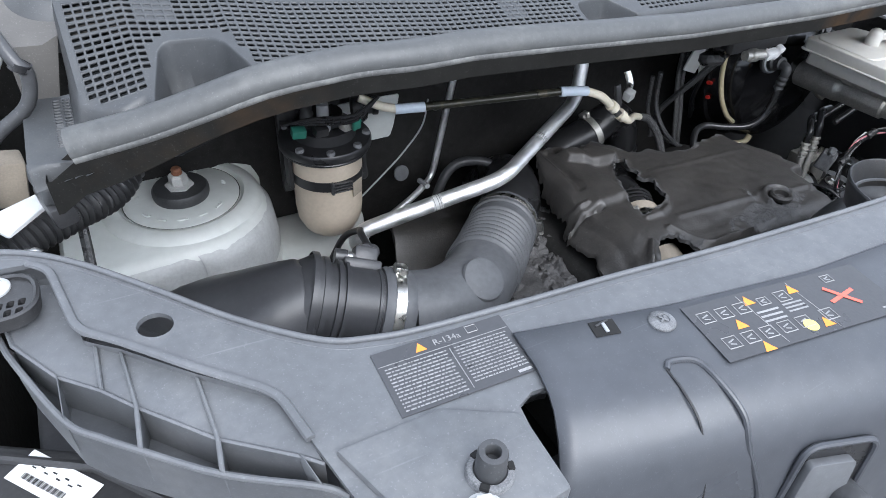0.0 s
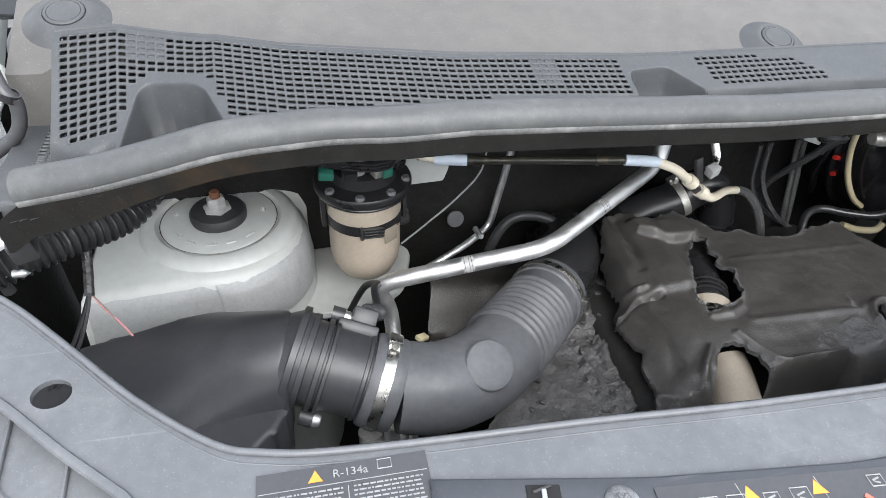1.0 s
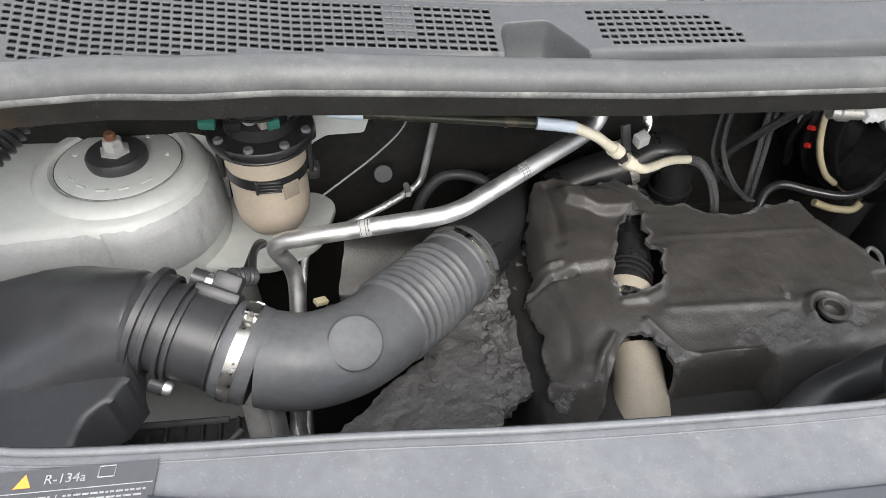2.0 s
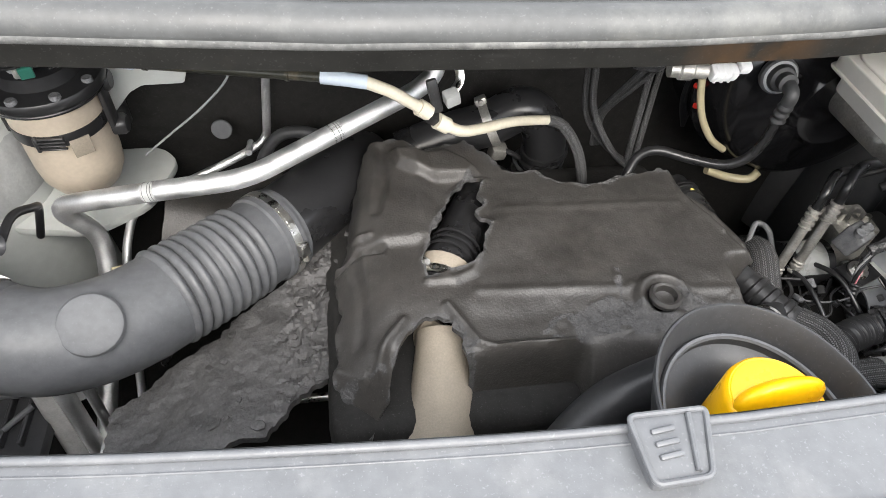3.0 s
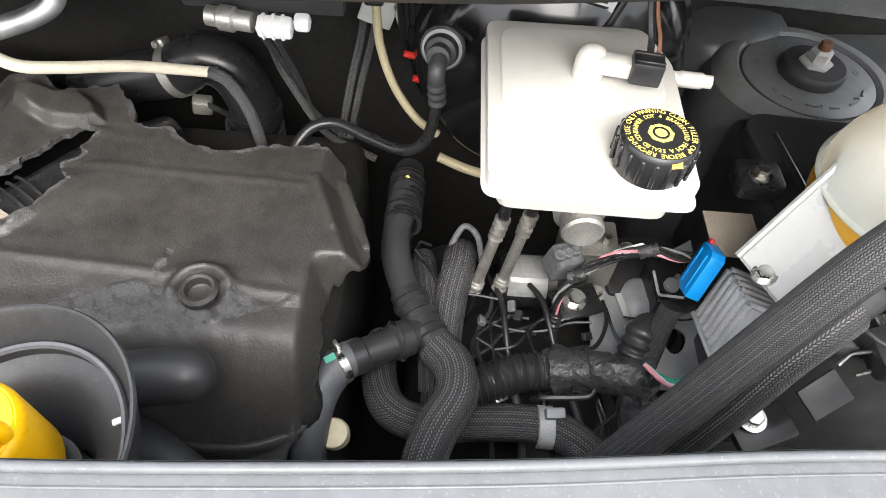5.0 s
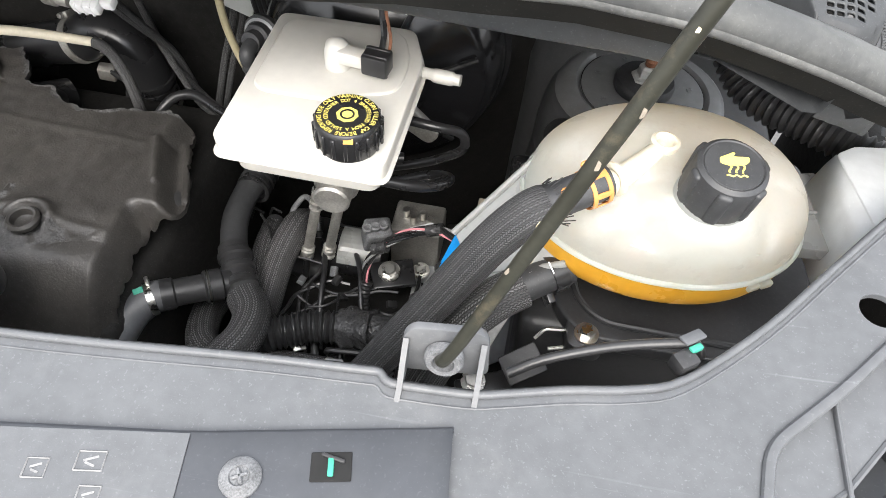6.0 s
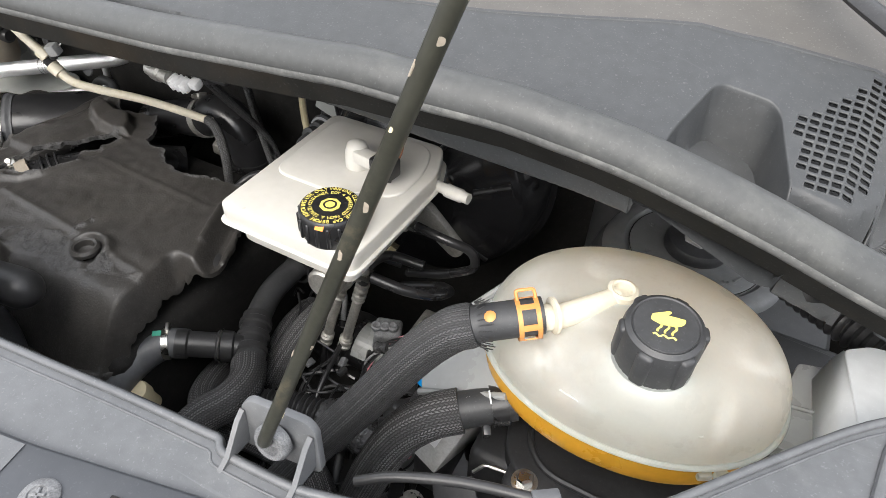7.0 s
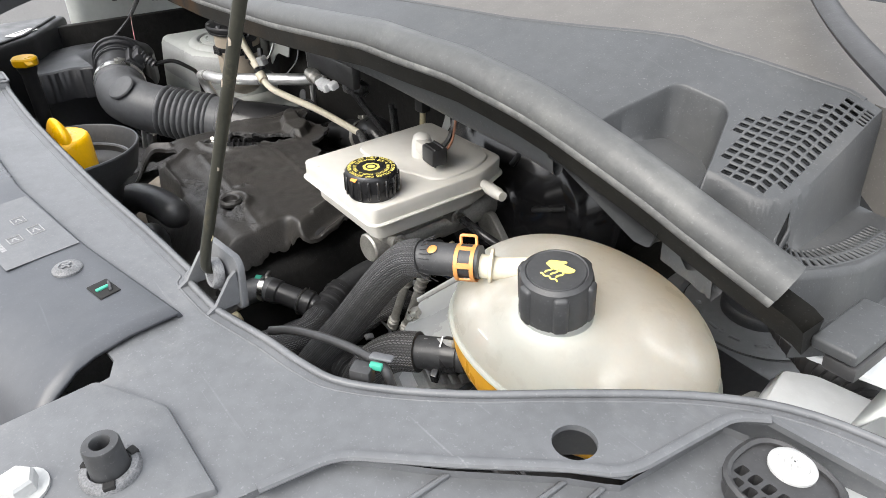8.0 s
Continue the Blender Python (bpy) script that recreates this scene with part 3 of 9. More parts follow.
POCKETS = [[(-0.708, -0.33), (-0.697, -0.267), (-0.684, -0.230), (-0.676, -0.225), (-0.645, -0.234), (-0.634, -0.243), (-0.621, -0.279), (-0.610, -0.33)],
           [(0.622, -0.33), (0.634, -0.246), (0.646, -0.204), (0.652, -0.199), (0.682, -0.196), (0.690, -0.202), (0.708, -0.247), (0.722, -0.33)],
           [(-0.292, -0.33), (-0.292, -0.266), (-0.288, -0.257), (-0.254, -0.255), (-0.247, -0.262), (-0.222, -0.290), (-0.216, -0.33)]]
BACK = [(-0.86, -0.16), (-0.790, -0.170), (-0.765, -0.172), (-0.742, -0.166), (-0.70, -0.168), (-0.637, -0.190), (-0.574, -0.206), (-0.439, -0.226), (-0.274, -0.240), (0, -0.245), (0.20, -0.240), (0.357, -0.231), (0.484, -0.205), (0.585, -0.178), (0.666, -0.152), (0.735, -0.139), (0.757, -0.143), (0.80, -0.152), (0.86, -0.155)]
FRONT = [(-0.748, -0.248), (-0.735, -0.258), (-0.72, -0.2635), (-0.70, -0.260), (-0.62, -0.280), (-0.579, -0.278), (-0.449, -0.278), (-0.291, -0.284)]
SLOTS_MID = [(-0.222, -0.248), (-0.212, -0.2785), (-0.098, -0.2805), (-0.127, -0.252)]
SLOTS_RIGHT = [(0.699, -0.203), (0.711, -0.247), (0.736, -0.243), (0.7485, -0.232), (0.7535, -0.144), (0.738, -0.144), (0.720, -0.174)]
END_RIM = [(-0.33, 0.745), (-0.285, 0.755), (-0.272, 0.762), (-0.256, 0.774), (-0.236, 0.786), (-0.217, 0.795), (-0.19, 0.799), (-0.10, 0.801)]


def cowl_top(x, y):
    """The slotted plateau; it dips to the seal in front and falls to a low ledge at each end."""
    z = 1.264 + 0.36 * (y + 0.29) - droop(x, y) - 0.010 * smooth(0.3, 0.6, x) - 0.006 * smooth(0.58, 0.66, x)
    z += (lerp_at(abs(x), SEAL_Z) + lerp_at(x, LIFT) - 0.016 - z) * smooth(-0.293, -0.301, y)
    z -= (0.014 + 0.010 * smooth(0.1, 0.3, x)) * smooth(-0.2835, -0.2900, y) * smooth(-0.303, -0.296, y)
    if -0.76 < x < -0.69:
        f = lerp_at(x, FRONT)
        z -= 0.016 * smooth(f - 0.003, f - 0.011, y) * smooth(-0.698, -0.708, x) * smooth(-0.300, -0.292, y)
    ledge = min(z, 1.221 if x < 0 else 1.211)
    if x > 0:
        out = math.hypot(max(0.0, x - 0.733), max(0.0, -0.224 - y)) - 0.0235
        return z + (ledge - z) * smooth(0.0, 0.009, out) * smooth(0.704, 0.716, x) * smooth(-0.300, -0.292, y)
    return z + (ledge - z) * smooth(0.7465, 0.7560, -x) * smooth(-0.12, -0.15, y)


def cowl_rear(x, y):
    return 1.259 + 0.37 * (y + 0.186)


def nearest_on(x, y, poly):
    best, at = 9.0, (x, y)
    for (x1, y1), (x2, y2) in zip(poly, poly[1:] + poly[:1]):
        dx, dy = x2 - x1, y2 - y1
        t = max(0, min(1, ((x - x1) * dx + (y - y1) * dy) / (dx * dx + dy * dy)))
        d = math.hypot(x - x1 - t * dx, y - y1 - t * dy)
        if d < best:
            best, at = d, (x1 + t * dx, y1 + t * dy)
    return best, at


STRIP = [(p.x, p.y) for p in spline([(0.7555, -0.2435, 0), (0.766, -0.2425, 0), (0.7755, -0.234, 0), (0.782, -0.219, 0), (0.787, -0.200, 0), (0.789, -0.166, 0)], 12)]


def on_strip(x, y):
    k = min(range(len(STRIP)), key=lambda i: math.hypot(x - STRIP[i][0], y - STRIP[i][1]))
    return x > 0.7545 and 0 < k < len(STRIP) - 1 and math.hypot(x - STRIP[k][0], y - STRIP[k][1]) < 0.0072


def slot_zone(x, y):
    yb = lerp_at(x, BACK)
    if y > yb - 0.005 or y < -0.292:
        return False
    if x > 0.756:
        return False
    if x < -0.7555:
        return x > -0.7725 and -0.262 < y < -0.174
    if x < -0.7385:
        return False
    if any(inside(x, y, p) or edge_distance(x, y, p) < 0.0065 for p in POCKETS):
        return False
    if -0.748 < x < -0.298:
        return y > lerp_at(x, FRONT) + 0.003
    return inside(x, y, SLOTS_MID) or inside(x, y, SLOTS_RIGHT)


RIMS = [rounded(p, 0.008, 4) for p in POCKETS]
PX, PV = 0.0072, 0.0057
cowl = thing("windscreen_cowl", (0, -0.2, 1.25), "weathered grey plastic windscreen cowl with slotted air grilles", "cowl")
bms = {k: (bmesh.new(), {}) for k in ("panel", "left", "middle", "right")}


def cvert(store, x, v):
    """A point of the cowl at x and v metres before its rear edge; rims of the pockets are kept sharp."""
    b, known = store
    key = (round(x * 20000), round(v * 20000))
    if key not in known:
        y = lerp_at(x, BACK) - v
        for p in RIMS:
            if inside(x, y, p):
                x, y = nearest_on(x, y, p)[1]
        if x > 0.7:
            x = min(x, lerp_at(y, END_RIM))
        z = cowl_top(x, y)
        known[key] = b.verts.new((x, y, z))
    return known[key]


def blanked(x, v):
    return (-0.688 < x < -0.663 and 0.004 < v < 0.029) or (-0.372 < x < -0.353 and 0.006 < v < 0.036)


blanks = bmesh.new()
W0, H0 = PX, PV
cells = []
for i in range(-111, 114):
    for j in range(0, 28):
        x, v = i * W0, j * H0
        if (x + W0 / 2 < -0.7555 and j > 8) or x > 0.7475:
            cells += [(x, v, W0, H0 / 2), (x, v + H0 / 2, W0, H0 / 2)]
        else:
            cells.append((x, v, W0, H0))
for x, v, PX, PV in cells:
    cx, cy = x + PX / 2, lerp_at(x + PX / 2, BACK) - v - PV / 2
    if cy < -0.309 or cx < -0.792 or cx > 0.815 or (cx < -0.770 and cy < -0.29) or (cx > 0.7 and cx - PX / 2 > lerp_at(cy, END_RIM)):
        continue
    if slot_zone(cx, cy):
        store = bms["left" if x < -0.25 else "middle" if x < 0.3 else "right"]
        a, b = 0.105 * PX, 0.17 * PV
        sk, sv = 0.10 * PX, 0.14 * PV
        Q = [cvert(store, *c) for c in ((x, v), (x + PX, v), (x + PX, v + PV), (x, v + PV))]
        inn = [(x + a + sk, v + b), (x + PX - a - sk, v + b), (x + PX - a, v + b + sv), (x + PX - a, v + PV - b - sv), (x + PX - a - sk, v + PV - b), (x + a + sk, v + PV - b), (x + a, v + PV - b - sv), (x + a, v + b + sv)]
        I = [cvert(store, *c) for c in inn]
        bb = store[0]
        for k, (q0, q1) in enumerate(((0, 1), (1, 2), (2, 3), (3, 0))):
            bb.faces.new((Q[q0], Q[q1], I[2 * k + 1], I[2 * k]))
            bb.faces.new((Q[q1], I[(2 * k + 2) % 8], I[2 * k + 1]))
        if blanked(cx, v + PV / 2):
            blanks.faces.new([blanks.verts.new(q.co - V((0, 0, 0.0009))) for q in I])
    else:
        store = bms["panel"]
        nsub = 3
        for u in range(nsub):
            for w in range(nsub):
                c4 = [(x + PX * uu / nsub, v + PV * ww / nsub) for uu, ww in ((u, w), (u + 1, w), (u + 1, w + 1), (u, w + 1))]
                if any(all(inside(cx4, lerp_at(cx4, BACK) - cv4, p) for cx4, cv4 in c4) for p in RIMS):
                    continue
                mx, mv = x + PX * (u + 0.5) / nsub, v + PV * (w + 0.5) / nsub
                if on_strip(mx, lerp_at(mx, BACK) - mv):
                    continue
                vs = []
                for q in (cvert(store, *c) for c in c4):
                    if all((q.co - o.co).length > 1e-5 for o in vs):
                        vs.append(q)
                if len(vs) > 2:
                    store[0].faces.new(vs)
for key, (b, known) in bms.items():
    ob = part("panel" if key == "panel" else "grille", b, M_COWL, cowl, "" if key == "panel" else "slotted air grille", angle=50)
    if key != "panel":
        sol = ob.modifiers.new("thickness", "SOLIDIFY")
        sol.thickness, sol.offset = 0.0030 if key != "right" else 0.0018, -1
# two rows of short slots that follow the rounded end
b = bmesh.new()
way = [V((p, q)) for p, q in STRIP]
reach = [0.0]
for p, q in zip(way, way[1:]):
    reach.append(reach[-1] + (q - p).length)


def along(d, w):
    k = max(i for i in range(len(way) - 1) if reach[i] <= d)
    t = (way[k + 1] - way[k]).normalized()
    p = way[k] + t * (d - reach[k]) + V((t.y, -t.x)) * w
    return b.verts.new((p.x, p.y, cowl_top(p.x, p.y) + 0.0006))


PD = 0.0040
for i in range(int(reach[-1] / PD)):
    for w0, w1 in ((-0.0088, 0.0), (0.0, 0.0088)):
        d0, d1 = i * PD, (i + 1) * PD
        wa0, wa1, da0, da1 = w0 + 0.0010, w1 - 0.0010, d0 + 0.0009, d1 - 0.0009
        Q = [along(*c) for c in ((d0, w0), (d1, w0), (d1, w1), (d0, w1))]
        I = [along(*c) for c in ((da0 + 0.0005, wa0), (da1 - 0.0005, wa0), (da1, wa0 + 0.0008), (da1, wa1 - 0.0008), (da1 - 0.0005, wa1), (da0 + 0.0005, wa1), (da0, wa1 - 0.0008), (da0, wa0 + 0.0008))]
        for k, (q0, q1) in enumerate(((0, 1), (1, 2), (2, 3), (3, 0))):
            b.faces.new((Q[q0], Q[q1], I[2 * k + 1], I[2 * k]))
            b.faces.new((Q[q1], I[(2 * k + 2) % 8], I[2 * k + 1]))
bmesh.ops.remove_doubles(b, verts=b.verts[:], dist=1e-5)
for f in b.faces:
    f.normal_update()
    if f.normal.z < 0:
        f.normal_flip()
ob = part("grille", b, M_COWL, cowl, "slotted air grille", angle=50)
sol = ob.modifiers.new("thickness", "SOLIDIFY")
sol.thickness, sol.offset = 0.0018, -1
for poly, rim, depth, name in zip(POCKETS, RIMS, (0.052, 0.056, 0.030), ("left", "right", "small")):
    xc = sum(p[0] for p in rim) / len(rim)
    path = []
    for (x1, y1), (x2, y2) in zip(rim, rim[1:]):
        if max(y1, y2) < -0.3299:
            continue
        n = max(1, int(math.hypot(x2 - x1, y2 - y1) / 0.003))
        path += [(x1 + (x2 - x1) * k / n, y1 + (y2 - y1) * k / n) for k in range(n)]
    path = [p for p in path if p[1] > -0.309]
    start = max(range(len(path)), key=lambda k: math.hypot(path[k][0] - path[k - 1][0], path[k][1] - path[k - 1][1]))
    path = path[start:] + path[:start]
    b = bmesh.new()
    prev = None
    lips = []
    for x, y in path:
        z0 = cowl_top(x, y)
        low = lerp_at(abs(x), SEAL_Z) + lerp_at(x, LIFT) - 0.026 - 0.004 * (x > 0.5)
        row = []
        for d, h in ((0, 0), (0.0007, 0.0003), (0.0013, 0.0014), (0.0018, 0.004), (0.0045, 0.45 * depth), (0.0075, 0.92 * depth), (0.0105, depth), (0.016, depth + 0.001)):
            row.append(b.verts.new((x + (xc - x) * d / 0.05, y - d * 0.8 * smooth(-0.30, -0.24, y), max(z0 - h, low - 0.002 * (h / depth)))))
        if prev:
            for k in range(len(row) - 1):
                b.faces.new((prev[k], prev[k + 1], row[k + 1], row[k]))
        prev = row
        lips.append(row[-1])
    b.faces.new(lips)
    part("pocket", b, M_COWL, cowl, angle=60)
b = bmesh.new()
prev = None
for y in np.linspace(-0.266, -0.145, 40):
    x = lerp_at(y, END_RIM)
    z0 = cowl_top(x - 0.0005, y)
    w = smooth(-0.29, -0.25, y)
    row = [b.verts.new(q) for q in ((x - 0.0005, y, z0), (x + 0.0022, y - 0.0010, z0 - 0.0012), (x + 0.0034, y - 0.0016, z0 - 0.005), (x + 0.007 + 0.016 * (1 - w), y - 0.002, 1.182), (x + 0.009 + 0.016 * (1 - w), y - 0.003, 1.1785), (x + 0.026 + 0.004 * (1 - w), y - 0.008, 1.178), (x + 0.027, y - 0.009, 1.170))]
    if prev:
        for k in range(6):
            b.faces.new((prev[k], prev[k + 1], row[k + 1], row[k]))
    prev = row
part("end_lip", b, M_COWL, cowl, angle=50)
part("rear_edge", tube([(x, lerp_at(x, BACK), cowl_top(x, lerp_at(x, BACK)) - 0.0018) for x in np.linspace(-0.744, 0.744, 150)], 0.0026, 8), M_COWL, cowl)
b = bmesh.new()
prev = None
for x in np.linspace(-0.79, 0.79, 120):
    yb = lerp_at(x, BACK)
    row = [b.verts.new((x, yb, cowl_top(x, yb) - 0.001))] + [b.verts.new((x, y, cowl_rear(x, y))) for y in (yb + 0.002, yb + 0.01, yb + 0.03, yb + 0.06, -0.06 - 0.05 * (1 - abs(x)), -0.02 - 0.05 * (1 - abs(x)))]
    if prev:
        for k in range(len(row) - 1):
            b.faces.new((prev[k], prev[k + 1], row[k + 1], row[k]))
    prev = row
part("rear_shelf", b, M_SHELF, cowl, "dusty brown grey rear shelf")
for f in blanks.faces:
    b = bmesh.new()
    b.faces.new([b.verts.new(q.co) for q in f.verts])
    part("blanked_slot", b, M_COWL, cowl)
seal = thing("bonnet_seal", (0, -0.32, 1.26), "weathered grey rubber bonnet seal along the cowl", "seal")
line = [(x, lerp_at(abs(x), SEAL_Y), lerp_at(abs(x), SEAL_Z) + lerp_at(x, LIFT)) for x in np.linspace(-0.760, 0.786, 61)]
bm = tube(spline(line, 2), 0.0142, 16)
for v in bm.verts:
    zc = lerp_at(abs(v.co.x), SEAL_Z) + lerp_at(v.co.x, LIFT)
    if v.co.z < zc:
        v.co.z = zc + 0.78 * (v.co.z - zc)
    v.co.z += 0.0012 * noise.noise(v.co * 14)
part("bead", bm, M_SEAL, seal)
bm = tube(spline([(x, y - 0.0105, z - 0.0040) for x, y, z in line], 2), 0.0042, 10)
part("lip", bm, M_CHALK, seal, "chalky lower lip")
bm = bmesh.new()
prev = None
for x, y, z in [(-0.782, -0.290, 1.2215), (-0.778, -0.2915, 1.2225)] + line + [(0.797, -0.286, 1.216), (0.803, -0.284, 1.211)]:
    deep = 0.0215 + 0.012 * smooth(0.66, 0.76, -x) + 0.004 * smooth(0.45, 0.74, x)
    row = [bm.verts.new((x, y - 0.0140, z - 0.0040)), bm.verts.new((x, y - 0.0115 + 0.009 * smooth(0.35, 0.65, x), z - deep)), bm.verts.new((x, y + 0.004 + 0.006 * smooth(0.35, 0.65, x), z - deep)), bm.verts.new((x, y + 0.012, z - 0.008))]
    if prev:
        for k in range(3):
            bm.faces.new((prev[k], prev[k + 1], row[k + 1], row[k]))
    else:
        bm.faces.new(row)
    prev = row
bm.faces.new(prev)
part("flange", bm, M_FLANGE, seal, "dark painted flange with brown stains under the seal")
ce = thing("seal_end_clip", (-0.784, -0.272, 1.19), "dark grey plastic clip block at the end of the bonnet seal", "clip", "seal end clips")
part("block", box((0.022, 0.040, 0.016), pose(-0.783, -0.268, 1.197, 6, 8, 14), 0.003, 3), M_COWL, ce)
part("skirt", box((0.018, 0.040, 0.020), pose(-0.784, -0.272, 1.180, 6, -6, 14), 0.003, 2), M_BLACK, ce)
ce = thing("seal_end_clip", (0.814, -0.262, 1.19), "dark grey plastic clip block at the end of the bonnet seal", "clip", "seal end clips")
part("block", box((0.024, 0.050, 0.008), pose(0.817, -0.257, 1.196, 6, -6, -6), 0.002, 3), M_COWL, ce)
part("skirt", box((0.018, 0.046, 0.010), pose(0.822, -0.257, 1.186, 6, -6, -6), 0.002, 2), M_BLACK, ce)
# underside of the cowl box
bm = bmesh.new()
prev = None
for x, y, z in line:
    row = [bm.verts.new((x, y + 0.004, z - 0.0215)), bm.verts.new((x, y + 0.026, z - 0.034)), bm.verts.new((x, -0.20, z - 0.060)), bm.verts.new((x, 0.08, min(z - 0.07, 1.20)))]
    if prev:
        for k in range(3):
            bm.faces.new((prev[k], prev[k + 1], row[k + 1], row[k]))
    prev = row
und = solo("cowl_underside", bm, M_WALL, "black underside of the cowl box", "body panel", kind="structure")
und.modifiers.new("thickness", "SOLIDIFY").thickness = 0.003

# wiper caps, screen
def wiper_cap(x, y):
    z = cowl_rear(x, y)
    e = thing("wiper_spindle", (x, y, z), "round grey plastic wiper spindle cap on the cowl", "wiper spindle", "wiper spindles")
    up = (0, -0.36, 1)
    part("collar", lathe([(0.054, -0.018), (0.049, -0.011), (0.043, -0.005), (0.034, 0.001), (0.026, 0.0060), (0.0225, 0.0085), (0.0190, 0.0095), (0.0172, 0.0090), (0.0166, 0.0078)], (x, y, z), up, 44, close=False), M_COWL, e)
    part("cap", lathe([(0.0166, 0.0076), (0.0163, 0.0096), (0.0155, 0.0103), (0.0138, 0.0105), (0.0134, 0.0099), (0.0130, 0.0105), (0, 0.0107)], (x, y, z), up, 40, close=False), M_COWL, e)



wiper_cap(-0.748, -0.111)
wiper_cap(-0.086, -0.186)
bm = box((1.62, 0.55, 0.008), pose(0, 0.155, 1.42, 30), 0.002)
solo("windscreen", bm, M_GLASSD, "dark windscreen above the cowl", "windscreen", kind="structure")
wa = thing("windscreen_wiper", (0.70, -0.12, 1.31), "black wiper arm lying above the cowl", "wiper")
part("arm", tube(spline([(0.84, -0.245, 1.285), (0.79, -0.205, 1.300), (0.735, -0.155, 1.311), (0.690, -0.108, 1.322), (0.64, -0.060, 1.345), (0.56, 0.0, 1.39)]), lambda a, L: 0.0105 - 0.012 * a, 12, flat=0.6, step=0.01), M_BLACK, wa)
part("blade", tube([(0.64, 0.01, 1.372), (0.1, 0.06, 1.405)], 0.006, 8), M_BLACKS, wa)
# white wings beside the bay
for s in (-1, 1):
    bm = bmesh.new()
    prof = [(0.835, 1.150), (0.845, 1.172), (0.86, 1.182), (0.90, 1.180), (0.95, 1.15), (0.985, 1.08), (1.0, 0.95), (1.01, 0.6)]
    prev = None
    for y in np.linspace(-0.28, 0.30 if s < 0 else -0.10, 17):
        lift = 0.16 * smooth(-0.25, 0.2, y)
        row = [bm.verts.new((s * x, y, z + lift)) for x, z in prof]
        if prev:
            for k in range(len(prof) - 1):
                bm.faces.new((prev[k], prev[k + 1], row[k + 1], row[k]))
        prev = row
    w = solo("front_wing", bm, M_WHITE, "white painted front wing of the van", "wing", "front wings", kind="structure")
    w.modifiers.new("thickness", "SOLIDIFY").thickness = 0.002


# ---- front panel ----
REAR = [(0.0, -0.533), (0.127, -0.530), (0.3, -0.519), (0.412, -0.508), (0.513, -0.500), (0.582, -0.493), (0.615, -0.486), (0.644, -0.474), (0.692, -0.432), (0.737, -0.382), (0.786, -0.329), (0.824, -0.302), (0.875, -0.287)]
STEP = [(0.875, -0.315), (0.810, -0.322), (0.797, -0.335), (0.785, -0.407), (0.765, -0.425), (0.726, -0.466), (0.684, -0.505), (0.677, -0.545), (0.668, -0.590), (0.645, -0.650), (0.566, -0.652), (0.553, -0.578), (0.540, -0.572), (0.27, -0.60), (0.0, -0.61)]


def panel_z(x, y):
    return 1.156 + 0.010 * smooth(0.64, 0.78, abs(x))


def plate(outer, holes, zf, thick):
    """A flat moulding with holes through it."""
    b = bmesh.new()
    edges = []
    for loop in [outer] + holes:
        vs = [b.verts.new((x, y, 0)) for x, y in loop]
        edges += [b.edges.new((vs[k], vs[(k + 1) % len(vs)])) for k in range(len(vs))]
    bmesh.ops.triangle_fill(b, use_beauty=True, use_dissolve=False, edges=edges)
    for v in b.verts:
        v.co.z = zf(v.co.x, v.co.y)
    geom = bmesh.ops.extrude_face_region(b, geom=b.faces[:])
    for q in geom["geom"]:
        if isinstance(q, bmesh.types.BMVert):
            q.co.z -= thick
    return b


def circle(x, y, r, n=28):
    return [(x + r * math.cos(2 * math.pi * k / n), y + r * math.sin(2 * math.pi * k / n)) for k in range(n)]


rear_l = [(p.x, p.y) for p in spline([(-x, y, 0) for x, y in REAR[::-1]], 4)]
NOTCH = [(0.470, -0.5035), (0.481, -0.5030), (0.486, -0.5070), (0.495, -0.5080), (0.530, -0.5060), (0.550, -0.5015)]
rear_r = [(p.x, p.y) for p in spline([(x, y, 0) for x, y in REAR[:4] + NOTCH + REAR[5:]], 4)]
outline = rear_l + rear_r[1:] + STEP + [(-x, y) for x, y in STEP[::-1]][1:]
panel = thing("slam_panel", (0, -0.5, 1.16), "grey moulded plastic slam panel across the front of the bay", "panel")
part("plate", plate(outline, [circle(-0.740, -0.420, 0.0115), circle(0.756, -0.411, 0.0115)], panel_z, 0.004), M_PANEL, panel, angle=30)
lipline = [(x, y, panel_z(x, y) + 0.0015) for x, y in (rear_l + rear_r[1:])]
part("rear_lip", tube([(x, y, z - 0.0004) for x, y, z in lipline], 0.0024, 10), M_PANEL, panel)
part("rear_bead", tube([(x, y - 0.0075, z - 0.0016) for x, y, z in lipline], 0.0008, 8), M_PANEL, panel)
bm = bmesh.new()
prev = None
for x, y, z in lipline:
    row = [bm.verts.new((x, y + 0.003, z)), bm.verts.new((x, y + 0.002, z - 0.05)), bm.verts.new((x, y - 0.001, z - 0.05)), bm.verts.new((x, y, z))]
    if prev:
        for k in range(3):
            bm.faces.new((prev[k], prev[k + 1], row[k + 1], row[k]))
    prev = row
part("rear_skirt", bm, M_PANEL, panel)
